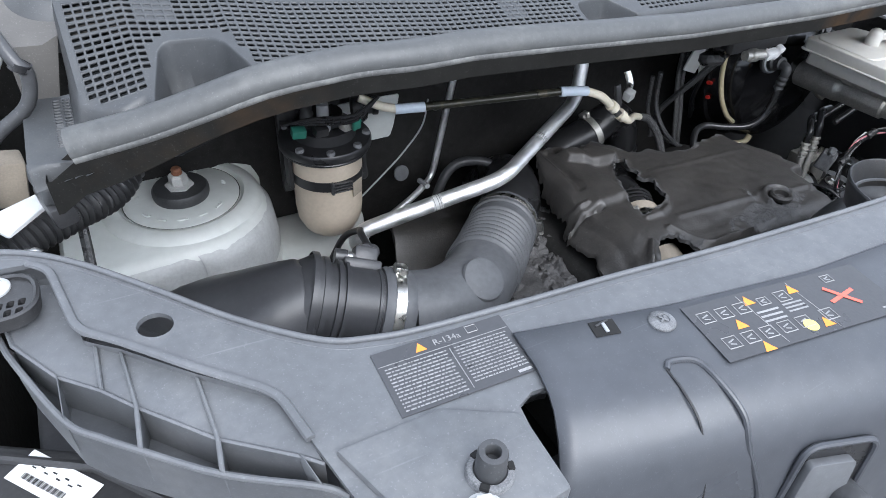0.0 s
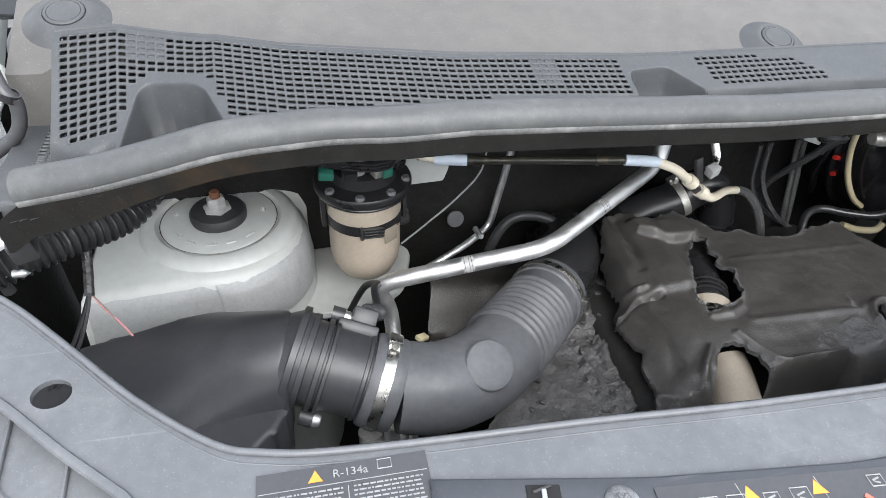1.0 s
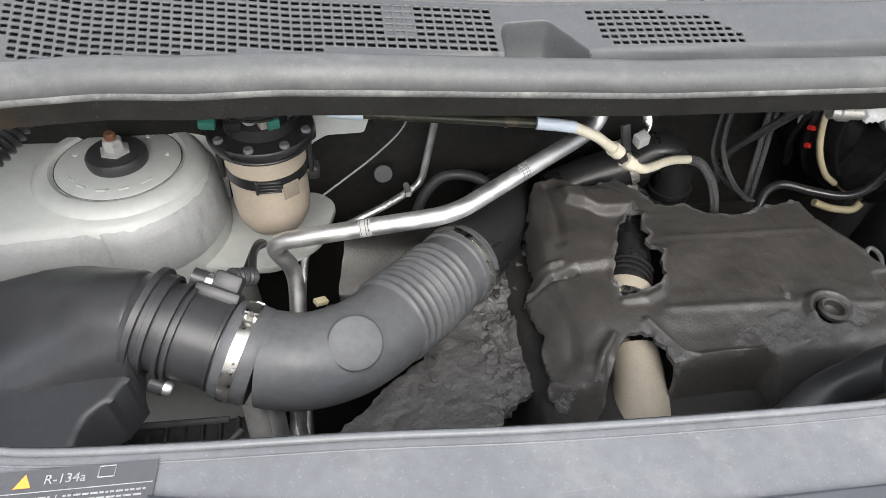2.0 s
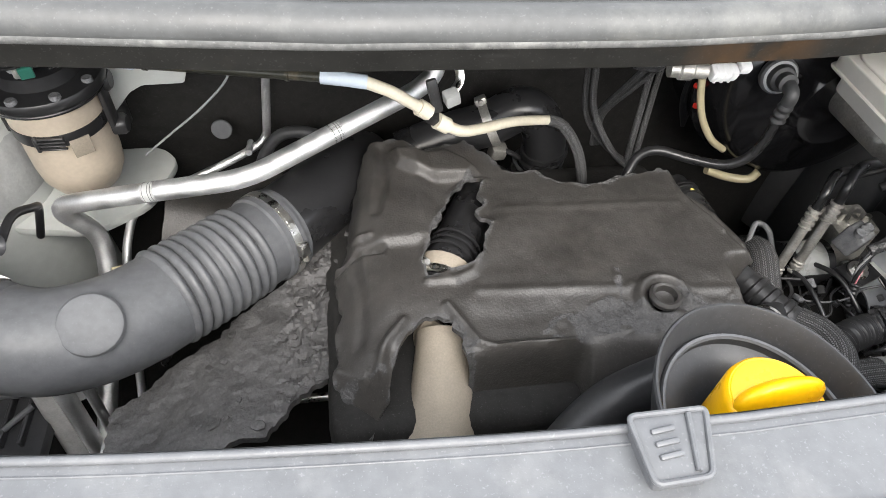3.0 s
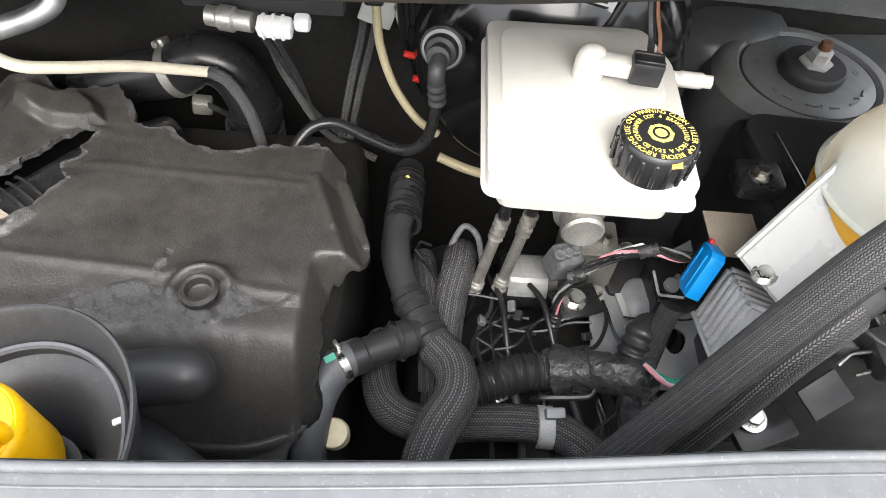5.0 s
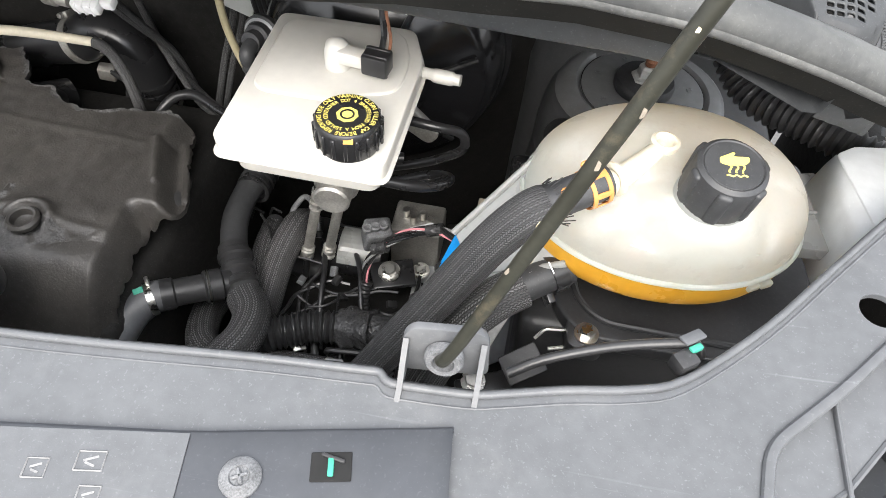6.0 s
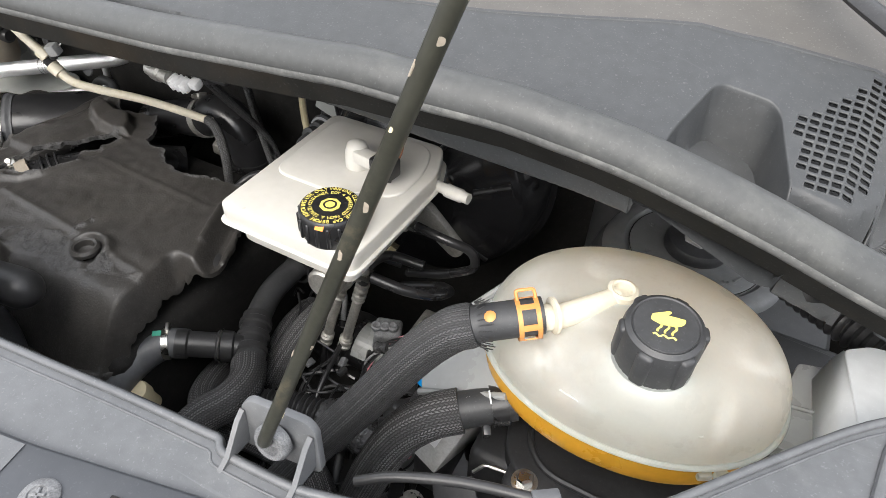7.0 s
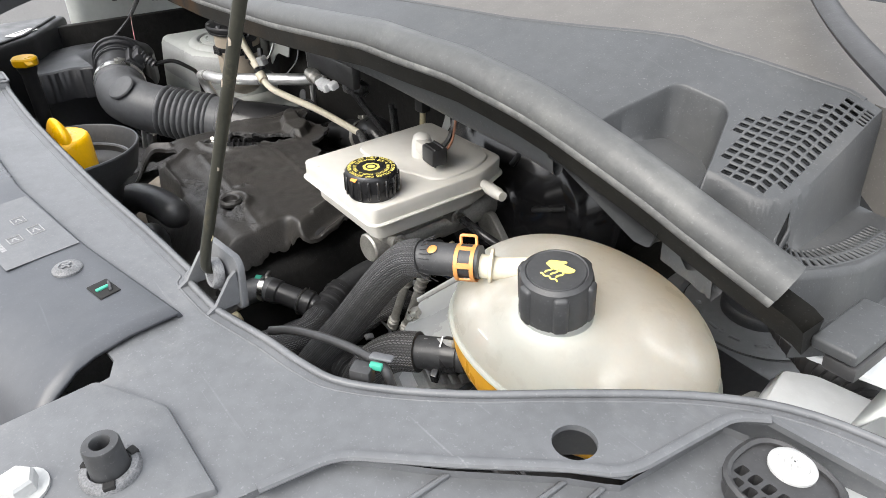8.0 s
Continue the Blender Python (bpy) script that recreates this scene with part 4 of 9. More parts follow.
for s in (-1, 1):
    # step ridge along the ribbed shelf
    ridge = [(s * x, y, panel_z(x, y) + 0.001) for x, y in STEP[1:8]]
    part("step_ridge", tube(bends(ridge, 0.012), 0.0032, 8, flat=0.7), M_PANEL, panel)
    # shelf in front of the step: a facet, then a row of deep pockets behind the outer rim
    INN = [(0.807, -0.332), (0.795, -0.336), (0.784, -0.408), (0.778, -0.414), (0.764, -0.426), (0.725, -0.468), (0.683, -0.507), (0.676, -0.550)]
    MID = [(0.830, -0.365), (0.826, -0.387), (0.802, -0.428), (0.779, -0.451), (0.762, -0.473), (0.724, -0.517), (0.685, -0.549), (0.674, -0.560)]
    OUT = [(0.836, -0.368), (0.827, -0.398), (0.802, -0.460), (0.784, -0.482), (0.765, -0.501), (0.727, -0.537), (0.680, -0.569), (0.668, -0.582)]
    bm = bmesh.new()
    prev = None
    for (x1, y1), (x2, y2), (x3, y3) in zip(INN, MID, OUT):
        rows = ((x1, y1, 1.158), (x1, y1, 1.153), (x2, y2, 1.1515), (x2 * 0.97 + x3 * 0.03, y2 * 0.97 + y3 * 0.03, 1.122), (x3 * 0.85 + x2 * 0.15, y3 * 0.85 + y2 * 0.15, 1.136), (x3, y3, 1.146), (x3, y3, 1.10))
        row = [bm.verts.new((s * x, y, z)) for x, y, z in rows]
        if prev:
            for k in range(len(row) - 1):
                bm.faces.new((prev[k], prev[k + 1], row[k + 1], row[k]))
        prev = row
    part("shelf", bm, M_PANEL, panel, angle=25)
    part("shelf_edge", tube([(s * x, y, 1.1515) for x, y in MID], 0.0016, 6), M_PANEL, panel)
    part("outer_rim", tube(spline([(s * x, y, 1.146) for x, y in OUT], 4), 0.0022, 8), M_PANEL, panel)
    # ribs across the shelf
    for k, full in ((2, 0), (3, 2), (4, 1), (5, 1), (6, 0)):
        pts = [V((s * INN[k][0], INN[k][1], 1.1545)), V((s * MID[k][0], MID[k][1], 1.1535)), V((s * OUT[k][0], OUT[k][1], 1.1475))]
        pts = pts if full == 1 else pts[:2] if full == 2 else pts[1:]
        wide = (V((s * INN[k + 1][0], INN[k + 1][1], 0)) - V((s * INN[k - 1][0], INN[k - 1][1], 0))).normalized() * 0.0019
        bm = bmesh.new()
        vs = [[bm.verts.new(q + wide * g + V((0, 0, h))) for g in (-1, 1) for h in (0.0015, -0.034 if i else -0.006)] for i, q in enumerate(pts)]
        for A, B in zip(vs, vs[1:]):
            for p, q in ((0, 1), (1, 3), (3, 2), (2, 0)):
                bm.faces.new((A[p], A[q], B[q], B[p]))
        bm.faces.new([vs[0][p] for p in (0, 1, 3, 2)])
        bm.faces.new([vs[-1][p] for p in (0, 1, 3, 2)])
        bmesh.ops.bevel(bm, geom=bm.edges[:], offset=0.0007, segments=1, affect="EDGES")
        part("rib", bm, M_PANEL, panel)
    # raised pad with the rubber stop
    pad = [(s * 0.668, -0.560), (s * 0.600, -0.560), (s * 0.557, -0.585), (s * 0.560, -0.640), (s * 0.640, -0.645)]
    part("stop_pad", prism(pad if s < 0 else pad[::-1], 1.120, 1.162, 0.003), M_PANEL, panel)


# rubber stops
def stop(x, y, z):
    e = thing("rubber_stop", (x, y, z), "round black rubber bonnet stop on the front panel", "rubber stop", "bonnet stops")
    part("foot", lathe([(0.0140, -0.002), (0.0140, 0.0025), (0.0128, 0.004), (0.0100, 0.0042), (0.0092, 0.002)], (x, y, z), n=32), M_RIVET, e, "worn grey base ring")
    part("barrel", lathe([(0.0090, 0.001), (0.0086, 0.019), (0.0080, 0.0205), (0.0048, 0.0208), (0.0042, 0.0200), (0.0040, 0.012), (0, 0.012)], (x, y, z), n=30, close=False), M_RUBBER, e)
    for a in (40, 160, 280):
        d = V((math.cos(radians(a)), math.sin(radians(a)), 0))
        part("notch", box((0.004, 0.0055, 0.003), Matrix.Translation(V((x, y, z + 0.0035)) + d.lerp(V((d.y, -d.x, 0)), 0.6).normalized() * 0.0118) @ pose(0, 0, 0, 0, 0, a - 56), 0.0005, 1), M_VOID, e, "dark notch")
    return e


stop(-0.597, -0.612, 1.162)
stop(0.627, -0.596, 1.162)


# hinge-like slotted brackets with big screws at the outer corners
def corner_bracket(s):
    cx, cy, z = s * 0.832, -0.352, 1.156
    e = thing("corner_bracket", (cx, cy, z), "black slotted plastic bracket with a large bright screw", "bracket", "corner brackets")
    ring = rounded([(cx - 0.022, cy - 0.025), (cx + 0.026, cy - 0.027), (cx + 0.027, cy + 0.018), (cx - 0.020, cy + 0.021)], 0.024, 6)
    holes = [rounded([(cx - 0.015 + 0.0068 * i - s * 0.002 * j, cy - 0.0222 + 0.0085 * j), (cx - 0.0105 + 0.0068 * i - s * 0.002 * j, cy - 0.0222 + 0.0085 * j), (cx - 0.0095 + 0.0068 * i - s * 0.002 * j, cy - 0.0152 + 0.0085 * j), (cx - 0.0140 + 0.0068 * i - s * 0.002 * j, cy - 0.0152 + 0.0085 * j)], 0.0015, 2) for i in range(5) for j in range(2)]
    part("bracket", plate(ring, holes, lambda x, y: z + 0.010, 0.009), M_BLACK, e, angle=30)
    part("rim", tube([(x, y, z + 0.011) for x, y in ring + ring[:1]], 0.0022, 6), M_BLACK, e)
    sc = part("screw", lathe([(0.0112, 0.010), (0.0112, 0.0116), (0.0100, 0.0128), (0.0075, 0.0134), (0.0072, 0.0126), (0.0, 0.0128)], (cx, cy + 0.010, z), n=30, close=False), M_NYLON, e, "pale nylon flange screw")
    part("drive", box((0.0085, 0.0022, 0.0024), pose(cx, cy + 0.010, z + 0.0135, 0, 0, 25), 0.0006), M_NYLON, sc)
    part("drive", box((0.0022, 0.0085, 0.0024), pose(cx, cy + 0.010, z + 0.0135, 0, 0, 25), 0.0006), M_NYLON, sc)


corner_bracket(-1)
corner_bracket(1)

# ---- centre cover over the lock carrier ----
CREAR = [(0.0, -0.585), (0.27, -0.572), (0.40, -0.553), (0.525, -0.526)]
CBEND = [(0.0, -0.672), (0.30, -0.648), (0.53, -0.592)]
cover = thing("lock_cover", (0, -0.62, 1.16), "smooth dark grey plastic cover over the bonnet lock", "cover")
bm = bmesh.new()
prev = None
HALF = 44
for k in range(-HALF, HALF + 1):
    f = k / HALF
    row = []
    yr, yb = lerp_at(abs(f) * 0.525, CREAR), lerp_at(abs(f) * 0.53, CBEND)
    prof = [(yr + 0.0015, 1.154, 0), (yr, 1.1595, 0), (yr - 0.002, 1.161, 0), ((yr + yb) / 2, 1.161, 0.003), (yb + 0.012, 1.160, 0.008), (yb, 1.158, 0.012), (yb - 0.015, 1.150, 0.018), (yb - 0.028, 1.139, 0.024),
            (yb - 0.036, 1.118, 0.03), (yb - 0.044, 1.06, 0.036), (yb - 0.052, 0.98, 0.04), (yb - 0.055, 0.90, 0.04)]
    for y, z, wide in prof:
        row.append(bm.verts.new((f * (0.525 + wide), y, z)))
    if prev:
        for q in range(len(row) - 1):
            bm.faces.new((prev[q], prev[q + 1], row[q + 1], row[q]))
    prev = row
sk = part("skin", bm, M_COVER, cover, angle=60)
sk.modifiers.new("thickness", "SOLIDIFY").thickness = 0.003


# ---- fuel filter ----
def filt():
    c = (-0.494, -0.071, 0)
    e = thing("fuel_filter", (-0.494, -0.071, 0.92), "dusty beige canister fuel filter with black ribbed head", "fuel filter")
    part("canister", lathe([(0, 0.914), (0.012, 0.915), (0.024, 0.920), (0.036, 0.931), (0.0435, 0.947), (0.0455, 0.965), (0.0455, 1.012), (0.047, 1.018), (0.047, 1.052), (0.044, 1.054)], c, n=44, close=False), M_FILTER, e)
    part("drain", lathe([(0.016, 0.927), (0.015, 0.917), (0.010, 0.914), (0, 0.914)], c, n=24, close=False), M_BLACK, e, "black drain boss")
    strap = part("strap", lathe([(0.0462, 1.01), (0.0478, 1.01), (0.0478, 1.024), (0.0462, 1.024)], c, n=44, close=False), M_BLACKS, e, "black plastic strap")
    b = bmesh.new()
    for k in range(4):
        box((0.026, 0.003, 0.0022), Matrix.Translation((-0.490, -0.1205, 1.01 + 0.0042 * k)), 0.0006, 1, b)
    box((0.004, 0.006, 0.018), Matrix.Translation((-0.504, -0.1195, 1.016)), 0.001, 1, b)
    part("buckle", b, M_BLACK, strap)
    b = box((0.02, 0.0012, 0.022), Matrix.Translation((-0.467, -0.1102, 1.004)) @ pose(0, 0, 0, 0, 0, 33), 0.0004)
    part("paper_tag", b, M_BEIGE, e, "torn brown paper tag")
    head = part("head", lathe([(0.046, 1.050), (0.0565, 1.052), (0.0575, 1.0545), (0.0568, 1.0555), (0.059, 1.057), (0.060, 1.060), (0.060, 1.066), (0.0585, 1.0685), (0.040, 1.071), (0.038, 1.084), (0.026, 1.088), (0.024, 1.1), (0, 1.101)], c, n=44, close=False), M_BLACKS, e, "glossy black moulded head")
    for a in (20, 80, 140, 215, 258, 300, 340):
        x, y = -0.494 + 0.053 * math.cos(radians(a)), -0.071 + 0.053 * math.sin(radians(a))
        part("screw", lathe([(0.0055, 1.067), (0.0055, 1.0715), (0.0046, 1.073), (0, 1.073)], (x, y, 0), n=14, close=False), M_RIVET, head, "dull screw head")
    for a, up, mt in ((70, 0.098, M_BLACK), (250, 0.104, M_GREYP), (180, 0.10, M_BLACK)):
        x, y = -0.494 + 0.022 * math.cos(radians(a)), -0.071 + 0.022 * math.sin(radians(a))
        part("fitting", lathe([(0.009, 1.084), (0.009, 1.103), (0.0075, 1.105), (0.0075, 1.018 + up), (0, 1.018 + up)], (x, y, 0), n=18, close=False), mt, head)
    for dx, dy, mt in ((-0.047, -0.046, M_GREEN), (0.012, -0.050, M_CAST), (-0.022, -0.052, M_BLACKS), (0.036, -0.036, M_BLACKS)):
        part("plug", box((0.017, 0.013, 0.011), pose(-0.494 + dx, -0.071 + dy, 1.104, 10, 5, 20 + dx * 500), 0.002), mt, e, "wire plug")
    part("green_clip", box((0.012, 0.005, 0.012), pose(-0.474, -0.132, 1.108, 10, 0, 20), 0.001), M_GREEN, e)
    for k in range(3):
        part("wire", tube(spline([(-0.56, -0.11 - 0.004 * k, 1.118), (-0.53, -0.135, 1.122 + 0.003 * k), (-0.48, -0.14, 1.118 + 0.004 * k), (-0.44, -0.12, 1.133)]), 0.0022, 6), M_WIREB, e)
    part("side_fitting", lathe([(0.013, 0), (0.013, 0.012), (0.010, 0.014), (0.010, 0.026), (0.012, 0.028), (0.012, 0.034), (0, 0.034)], (-0.452, -0.06, 1.093), (1, -0.2, 0), 20, close=False), M_BLACK, e)
    for z in (1.05, 0.993):
        part("bracket_arm", lathe([(0.012, 0), (0.012, 0.012), (0.009, 0.016), (0, 0.016)], (-0.450, -0.06, z), (1, 0, 0), 16, close=False), M_BLACK, e)
    for s in (-1, 1):
        part("holder", box((0.006, 0.02, 0.05), pose(-0.494 + s * 0.051, -0.07, 1.028), 0.002), M_BLACK, e)
    part("back_plate", box((0.09, 0.012, 0.13), pose(-0.494, -0.006, 1.018), 0.004), M_BLACK, e)
    e.location.y += 0.014


filt()

# ---- air intake ----
air = thing("air_box", (-0.70, -0.30, 0.75), "matt black plastic air filter box with conical outlet", "air filter box")
mc = V((-0.577, -0.2845, 1.0))
md = V((0.059, -0.0205, -0.018)).normalized()
# lid, cut back in front of the outlet and swelling up towards it
LID = rounded([(-0.86, -0.207), (-0.80, -0.194), (-0.66, -0.188), (-0.612, -0.208), (-0.594, -0.232), (-0.606, -0.326), (-0.609, -0.330), (-0.620, -0.350), (-0.640, -0.366), (-0.655, -0.43), (-0.86, -0.43)], 0.007, 4)
c0, c1 = V((-0.80, -0.232)), (mc - md * 0.020).xy
ca = (c1 - c0).normalized()


def lid_z(x, y):
    flat = 0.998 - 0.016 * max(0.0, min(1.0, (-0.64 - x) / 0.2)) - 0.010 * smooth(-0.30, -0.43, y)
    p = V((x, y)) - c0
    u = max(0.0, min(1.0, p.dot(ca) / (c1 - c0).length))
    side = abs(p.x * ca.y - p.y * ca.x)
    wide, high = 0.0520 + 0.050 * (1 - u), 0.0470 * smooth(0.0, 1.0, u) + 0.005 * u
    swell = high * max(0.0, 1 - (side / wide) ** 2) ** (0.5 + 0.9 * (1 - u))
    rim = edge_distance(x, y, LID)
    return flat + swell - 0.004 * (1 - min(1.0, rim / 0.005)) ** 2


part("lid", sheet(-0.862, -0.592, -0.432, -0.186, 0.003, lid_z, lambda x, y: inside(x, y, LID), 0.060), M_AIR, air, angle=50)
# outlet: a cone that rises out of the lid
bm = bmesh.new()
prev = None
across = md.cross(V((0, 0, 1))).normalized()
upw = across.cross(md).normalized()
for u in np.linspace(0, 1, 20):
    mid = V((-0.715, -0.246, 0.990)).lerp(mc - md * 0.024, u)
    w, hh = 0.048 + 0.0015 * u, 0.004 + 0.0455 * u
    ring = [bm.verts.new(mid + across * (w * math.cos(2 * math.pi * q / 56)) + upw * (hh * math.sin(2 * math.pi * q / 56))) for q in range(56)]
    if prev:
        for q in range(56):
            bm.faces.new((prev[q], prev[(q + 1) % 56], ring[(q + 1) % 56], ring[q]))
    else:
        bm.faces.new(ring)
    prev = ring
bm.faces.new(prev)
part("outlet_cone", bm, M_AIR, air, angle=35)
part("box_side", prism(rounded([(-0.86, -0.215), (-0.70, -0.21), (-0.692, -0.30), (-0.70, -0.43), (-0.86, -0.43)], 0.01, 3), 0.70, 0.955, 0.006, 2), M_AIR, air)
part("outlet_ring", lathe([(0.0505, -0.027), (0.0520, -0.026), (0.0520, -0.020), (0.0475, -0.0195), (0.0475, -0.015), (0.0485, -0.0145), (0.0485, -0.009), (0.0450, -0.0085)], mc, md, 48, close=False), M_AIR, air)
tray = part("lower_tray", box((0.20, 0.14, 0.02), pose(-0.63, -0.33, 0.79), 0.004), M_AIR, air, "ribbed black lower tray")
for k in range(9):
    part("tray_rib", box((0.004, 0.06, 0.014), pose(-0.71 + 0.02 * k, -0.295, 0.803), 0.001, 1), M_AIR, tray)
part("tray_edge", tube(bends([(-0.72, -0.262, 0.812), (-0.56, -0.270, 0.812)], 0.01), 0.004, 8), M_DUSTY, air)
part("tray_edge", tube(bends([(-0.70, -0.320, 0.806), (-0.575, -0.312, 0.806), (-0.545, -0.285, 0.812)], 0.01), 0.0035, 8), M_DUSTY, air)

maf = thing("air_flow_sensor", (-0.56, -0.28, 0.98), "black air flow meter tube with plug and two bolts", "air flow meter")
part("housing", lathe([(0.0428, -0.022), (0.0428, 0.044), (0.0445, 0.0445), (0.0445, 0.048), (0.042, 0.049), (0.042, 0.066)], mc, md, 48, close=False), M_AIR, maf)
part("flange", lathe([(0.0430, 0.000), (0.0470, 0.0005), (0.0470, 0.005), (0.0430, 0.0055)], mc, md, 48, close=False), M_AIR, maf)
part("flange", lathe([(0.0430, 0.008), (0.0470, 0.0085), (0.0470, 0.012), (0.0430, 0.0125)], mc, md, 48, close=False), M_AIR, maf)
up = (V((-0.556, -0.250, 1.03)) - mc)
up = (up - md * up.dot(md)).normalized()
sidev = md.cross(up)
for q in ((-0.556, -0.250, 1.030), (-0.597, -0.319, 0.970)):
    rv = V(q) - mc
    rv = rv - md * rv.dot(md)
    q = mc + rv.normalized() * 0.0520 + md * 0.007
    part("ear", tube([V(q) - md * 0.008, V(q) + md * 0.005], 0.0085, 14), M_AIR, maf)
    part("bolt", lathe([(0.0068, 0), (0.0068, 0.005), (0.0050, 0.0078), (0, 0.008)], V(q) + md * 0.005, md, 16, close=False), M_ALU, maf, "bright bolt head")
top = V((-0.553, -0.262, 1.042))
fr = Matrix((md, sidev, up)).transposed().to_4x4()
part("sensor_base", box((0.042, 0.036, 0.012), Matrix.Translation(mc + md * 0.028 + up * 0.044) @ fr, 0.003), M_AIR, maf)
part("sensor_body", box((0.026, 0.022, 0.018), Matrix.Translation(mc + md * 0.032 + up * 0.057) @ fr, 0.003), M_AIR, maf)
part("plug", tube([mc + md * 0.032 + up * 0.062, mc + md * 0.046 + up * 0.069 - sidev * 0.026], lambda a, L: 0.0085 + 0.0012 * math.sin(a * 900), 14, step=0.002), M_AIR, maf, "ribbed wire plug")
part("lead", tube(spline([mc + md * 0.046 + up * 0.069 - sidev * 0.026, (-0.505, -0.200, 1.010), (-0.498, -0.175, 0.996), (-0.510, -0.15, 0.97), (-0.53, -0.14, 0.92)]), 0.0042, 10), M_WIREB, maf)

hose = thing("intake_hose", (-0.40, -0.28, 0.93), "black rubber intake hose with bellows and elbow", "air hose")
AXIS = [(-0.531, -0.3005, 0.986), (-0.500, -0.3110, 0.9765), (-0.462, -0.3165, 0.9715), (-0.425, -0.3085, 0.968), (-0.395, -0.2895, 0.962), (-0.372, -0.268, 0.957)]
part("cuff", tube(spline(AXIS[:2]), lambda a, L: 0.0475 if 0.003 < a < L - 0.003 else 0.0455, 40, step=0.003), M_DUSTY, hose)
part("elbow", tube(spline(AXIS[1:], 8), lambda a, L: 0.0465 - 0.0008 * smooth(0.01, 0.0, a), 40), M_DUSTY, hose)
BEL = [(-0.376, -0.272, 0.959), (-0.345, -0.243, 0.952), (-0.305, -0.203, 0.944)]
part("bellows", tube(spline(BEL, 24), lambda a, L: 0.0460 + 0.0036 * (abs(math.sin(math.pi * a / (L / 9))) ** 0.6 - 0.5) * 2, 40, step=0.0011), M_DUSTY, hose, "ribbed bellows")
part("bellows_cuff", tube(spline([(-0.306, -0.204, 0.944), (-0.272, -0.170, 0.9375)], 8), lambda a, L: 0.0465 if a < 0.02 else (0.049 if a < L - 0.005 else 0.0475), 40, step=0.002), M_DUSTY, hose)
part("mould_disc", lathe([(0.0265, -0.004), (0.0250, -0.0012), (0.0225, -0.0002), (0, 0.0002)], V((-0.4185, -0.306, 0.972)) + V((0.12, -0.40, 0.62)).normalized() * 0.0455, (0.12, -0.40, 0.62), 32, close=False), M_DUSTY, hose, "round moulded pad")
part("inlet_pipe", tube(spline([(-0.280, -0.178, 0.939), (-0.245, -0.140, 0.936), (-0.205, -0.085, 0.925), (-0.185, -0.03, 0.90), (-0.18, 0.02, 0.85)], 8), lambda a, L: 0.045 + 0.002 * (a < 0.006), 40), M_BLACKS, hose, "black plastic inlet pipe")


def clamp(name, center, axis, r, parent, screw_dir, wide=0.009, material=M_STEEL):
    """A worm-drive hose clip: a band, the threads pressed in it and the screw housing."""
    c, a = V(center), V(axis).normalized()
    band = part(name, lathe([(r, -wide / 2), (r + 0.0012, -wide / 2), (r + 0.0012, wide / 2), (r, wide / 2)], c, a, 44, close=False), material, parent, "bright steel hose clip")
    d = V(screw_dir)
    d = (d - a * d.dot(a)).normalized()
    t = a.cross(d)
    fr = Matrix((t, a, d)).transposed().to_4x4()
    part("screw_housing", box((0.016, wide * 1.3, 0.008), Matrix.Translation(c + d * (r + 0.004)) @ fr, 0.002), material, band)
    part("screw_head", tube([c + d * (r + 0.0045) + t * 0.006, c + d * (r + 0.0045) + t * 0.013], 0.0034, 8), M_CAST, band)
    for k in range(9):
        an = radians(18 + 5 * k)
        dd = d * math.cos(an) - t * math.sin(an)
        tt = a.cross(dd)
        part("thread", box((0.0012, wide * 0.6, 0.0012), Matrix.Translation(c + dd * (r + 0.0014)) @ Matrix((tt, a, dd)).transposed().to_4x4() @ pose(0, 0, 0, 0, 0, 12), 0), material, band)
    return band


clamp("hose_clip", (-0.517, -0.3055, 0.9815), md, 0.0475, hose, (0.1, 0.25, 1.0), 0.011)
clamp("hose_clip", (-0.283, -0.181, 0.9395), (0.72, 0.68, -0.12), 0.049, hose, (0.4, -0.9, 0.3), 0.009)

# ---- pipes on the left ----
ac = thing("ac_pipe", (-0.40, -0.17, 1.0), "bright aluminium air conditioning pipe with printed marks", "pipe")
PIPE = [(-0.497, -0.335, 0.60), (-0.490, -0.310, 0.74), (-0.476, -0.170, 0.845), (-0.473, -0.130, 0.905), (-0.497, -0.150, 0.972), (-0.394, -0.171, 1.003), (-0.294, -0.183, 1.024), (-0.200, -0.132, 1.038), (-0.118, -0.088, 1.050), (-0.096, -0.074, 1.060), (-0.086, -0.060, 1.13)]
part("pipe", tube(bends(PIPE, 0.028), 0.0102, 18), M_ALU, ac)
for q, d in (((-0.388, -0.1717, 1.0042), (0.100, -0.012, 0.021)), ((-0.206, -0.1352, 1.0371), (0.094, 0.051, 0.014))):
    a = V(d).normalized()
    for k in (-0.0045, 0.001, 0.004):
        part("mark", lathe([(0.01025, -0.0003), (0.0103, -0.0003), (0.0103, 0.0003), (0.01025, 0.0003)], V(q) + a * k, a, 18, close=False), M_BLACKS, ac, "dark printed ring")
    part("mark_band", lathe([(0.01021, -0.0065), (0.01024, -0.0065), (0.01024, 0.0065), (0.01021, 0.0065)], V(q), a, 18, close=False), M_NYLON, ac)
thin = thing("thin_pipe", (-0.32, -0.01, 0.90), "thin aluminium pipe running up the bulkhead", "pipe")
part("pipe", tube(bends([(-0.478, -0.25, 0.66), (-0.474, -0.14, 0.80), (-0.470, -0.105, 0.850), (-0.462, -0.058, 0.872), (-0.400, -0.040, 0.893), (-0.344, -0.022, 0.908), (-0.297, 0.008, 0.915), (-0.283, 0.002, 1.02), (-0.270, -0.010, 1.14)], 0.02), 0.0052, 12), M_ALU, thin)
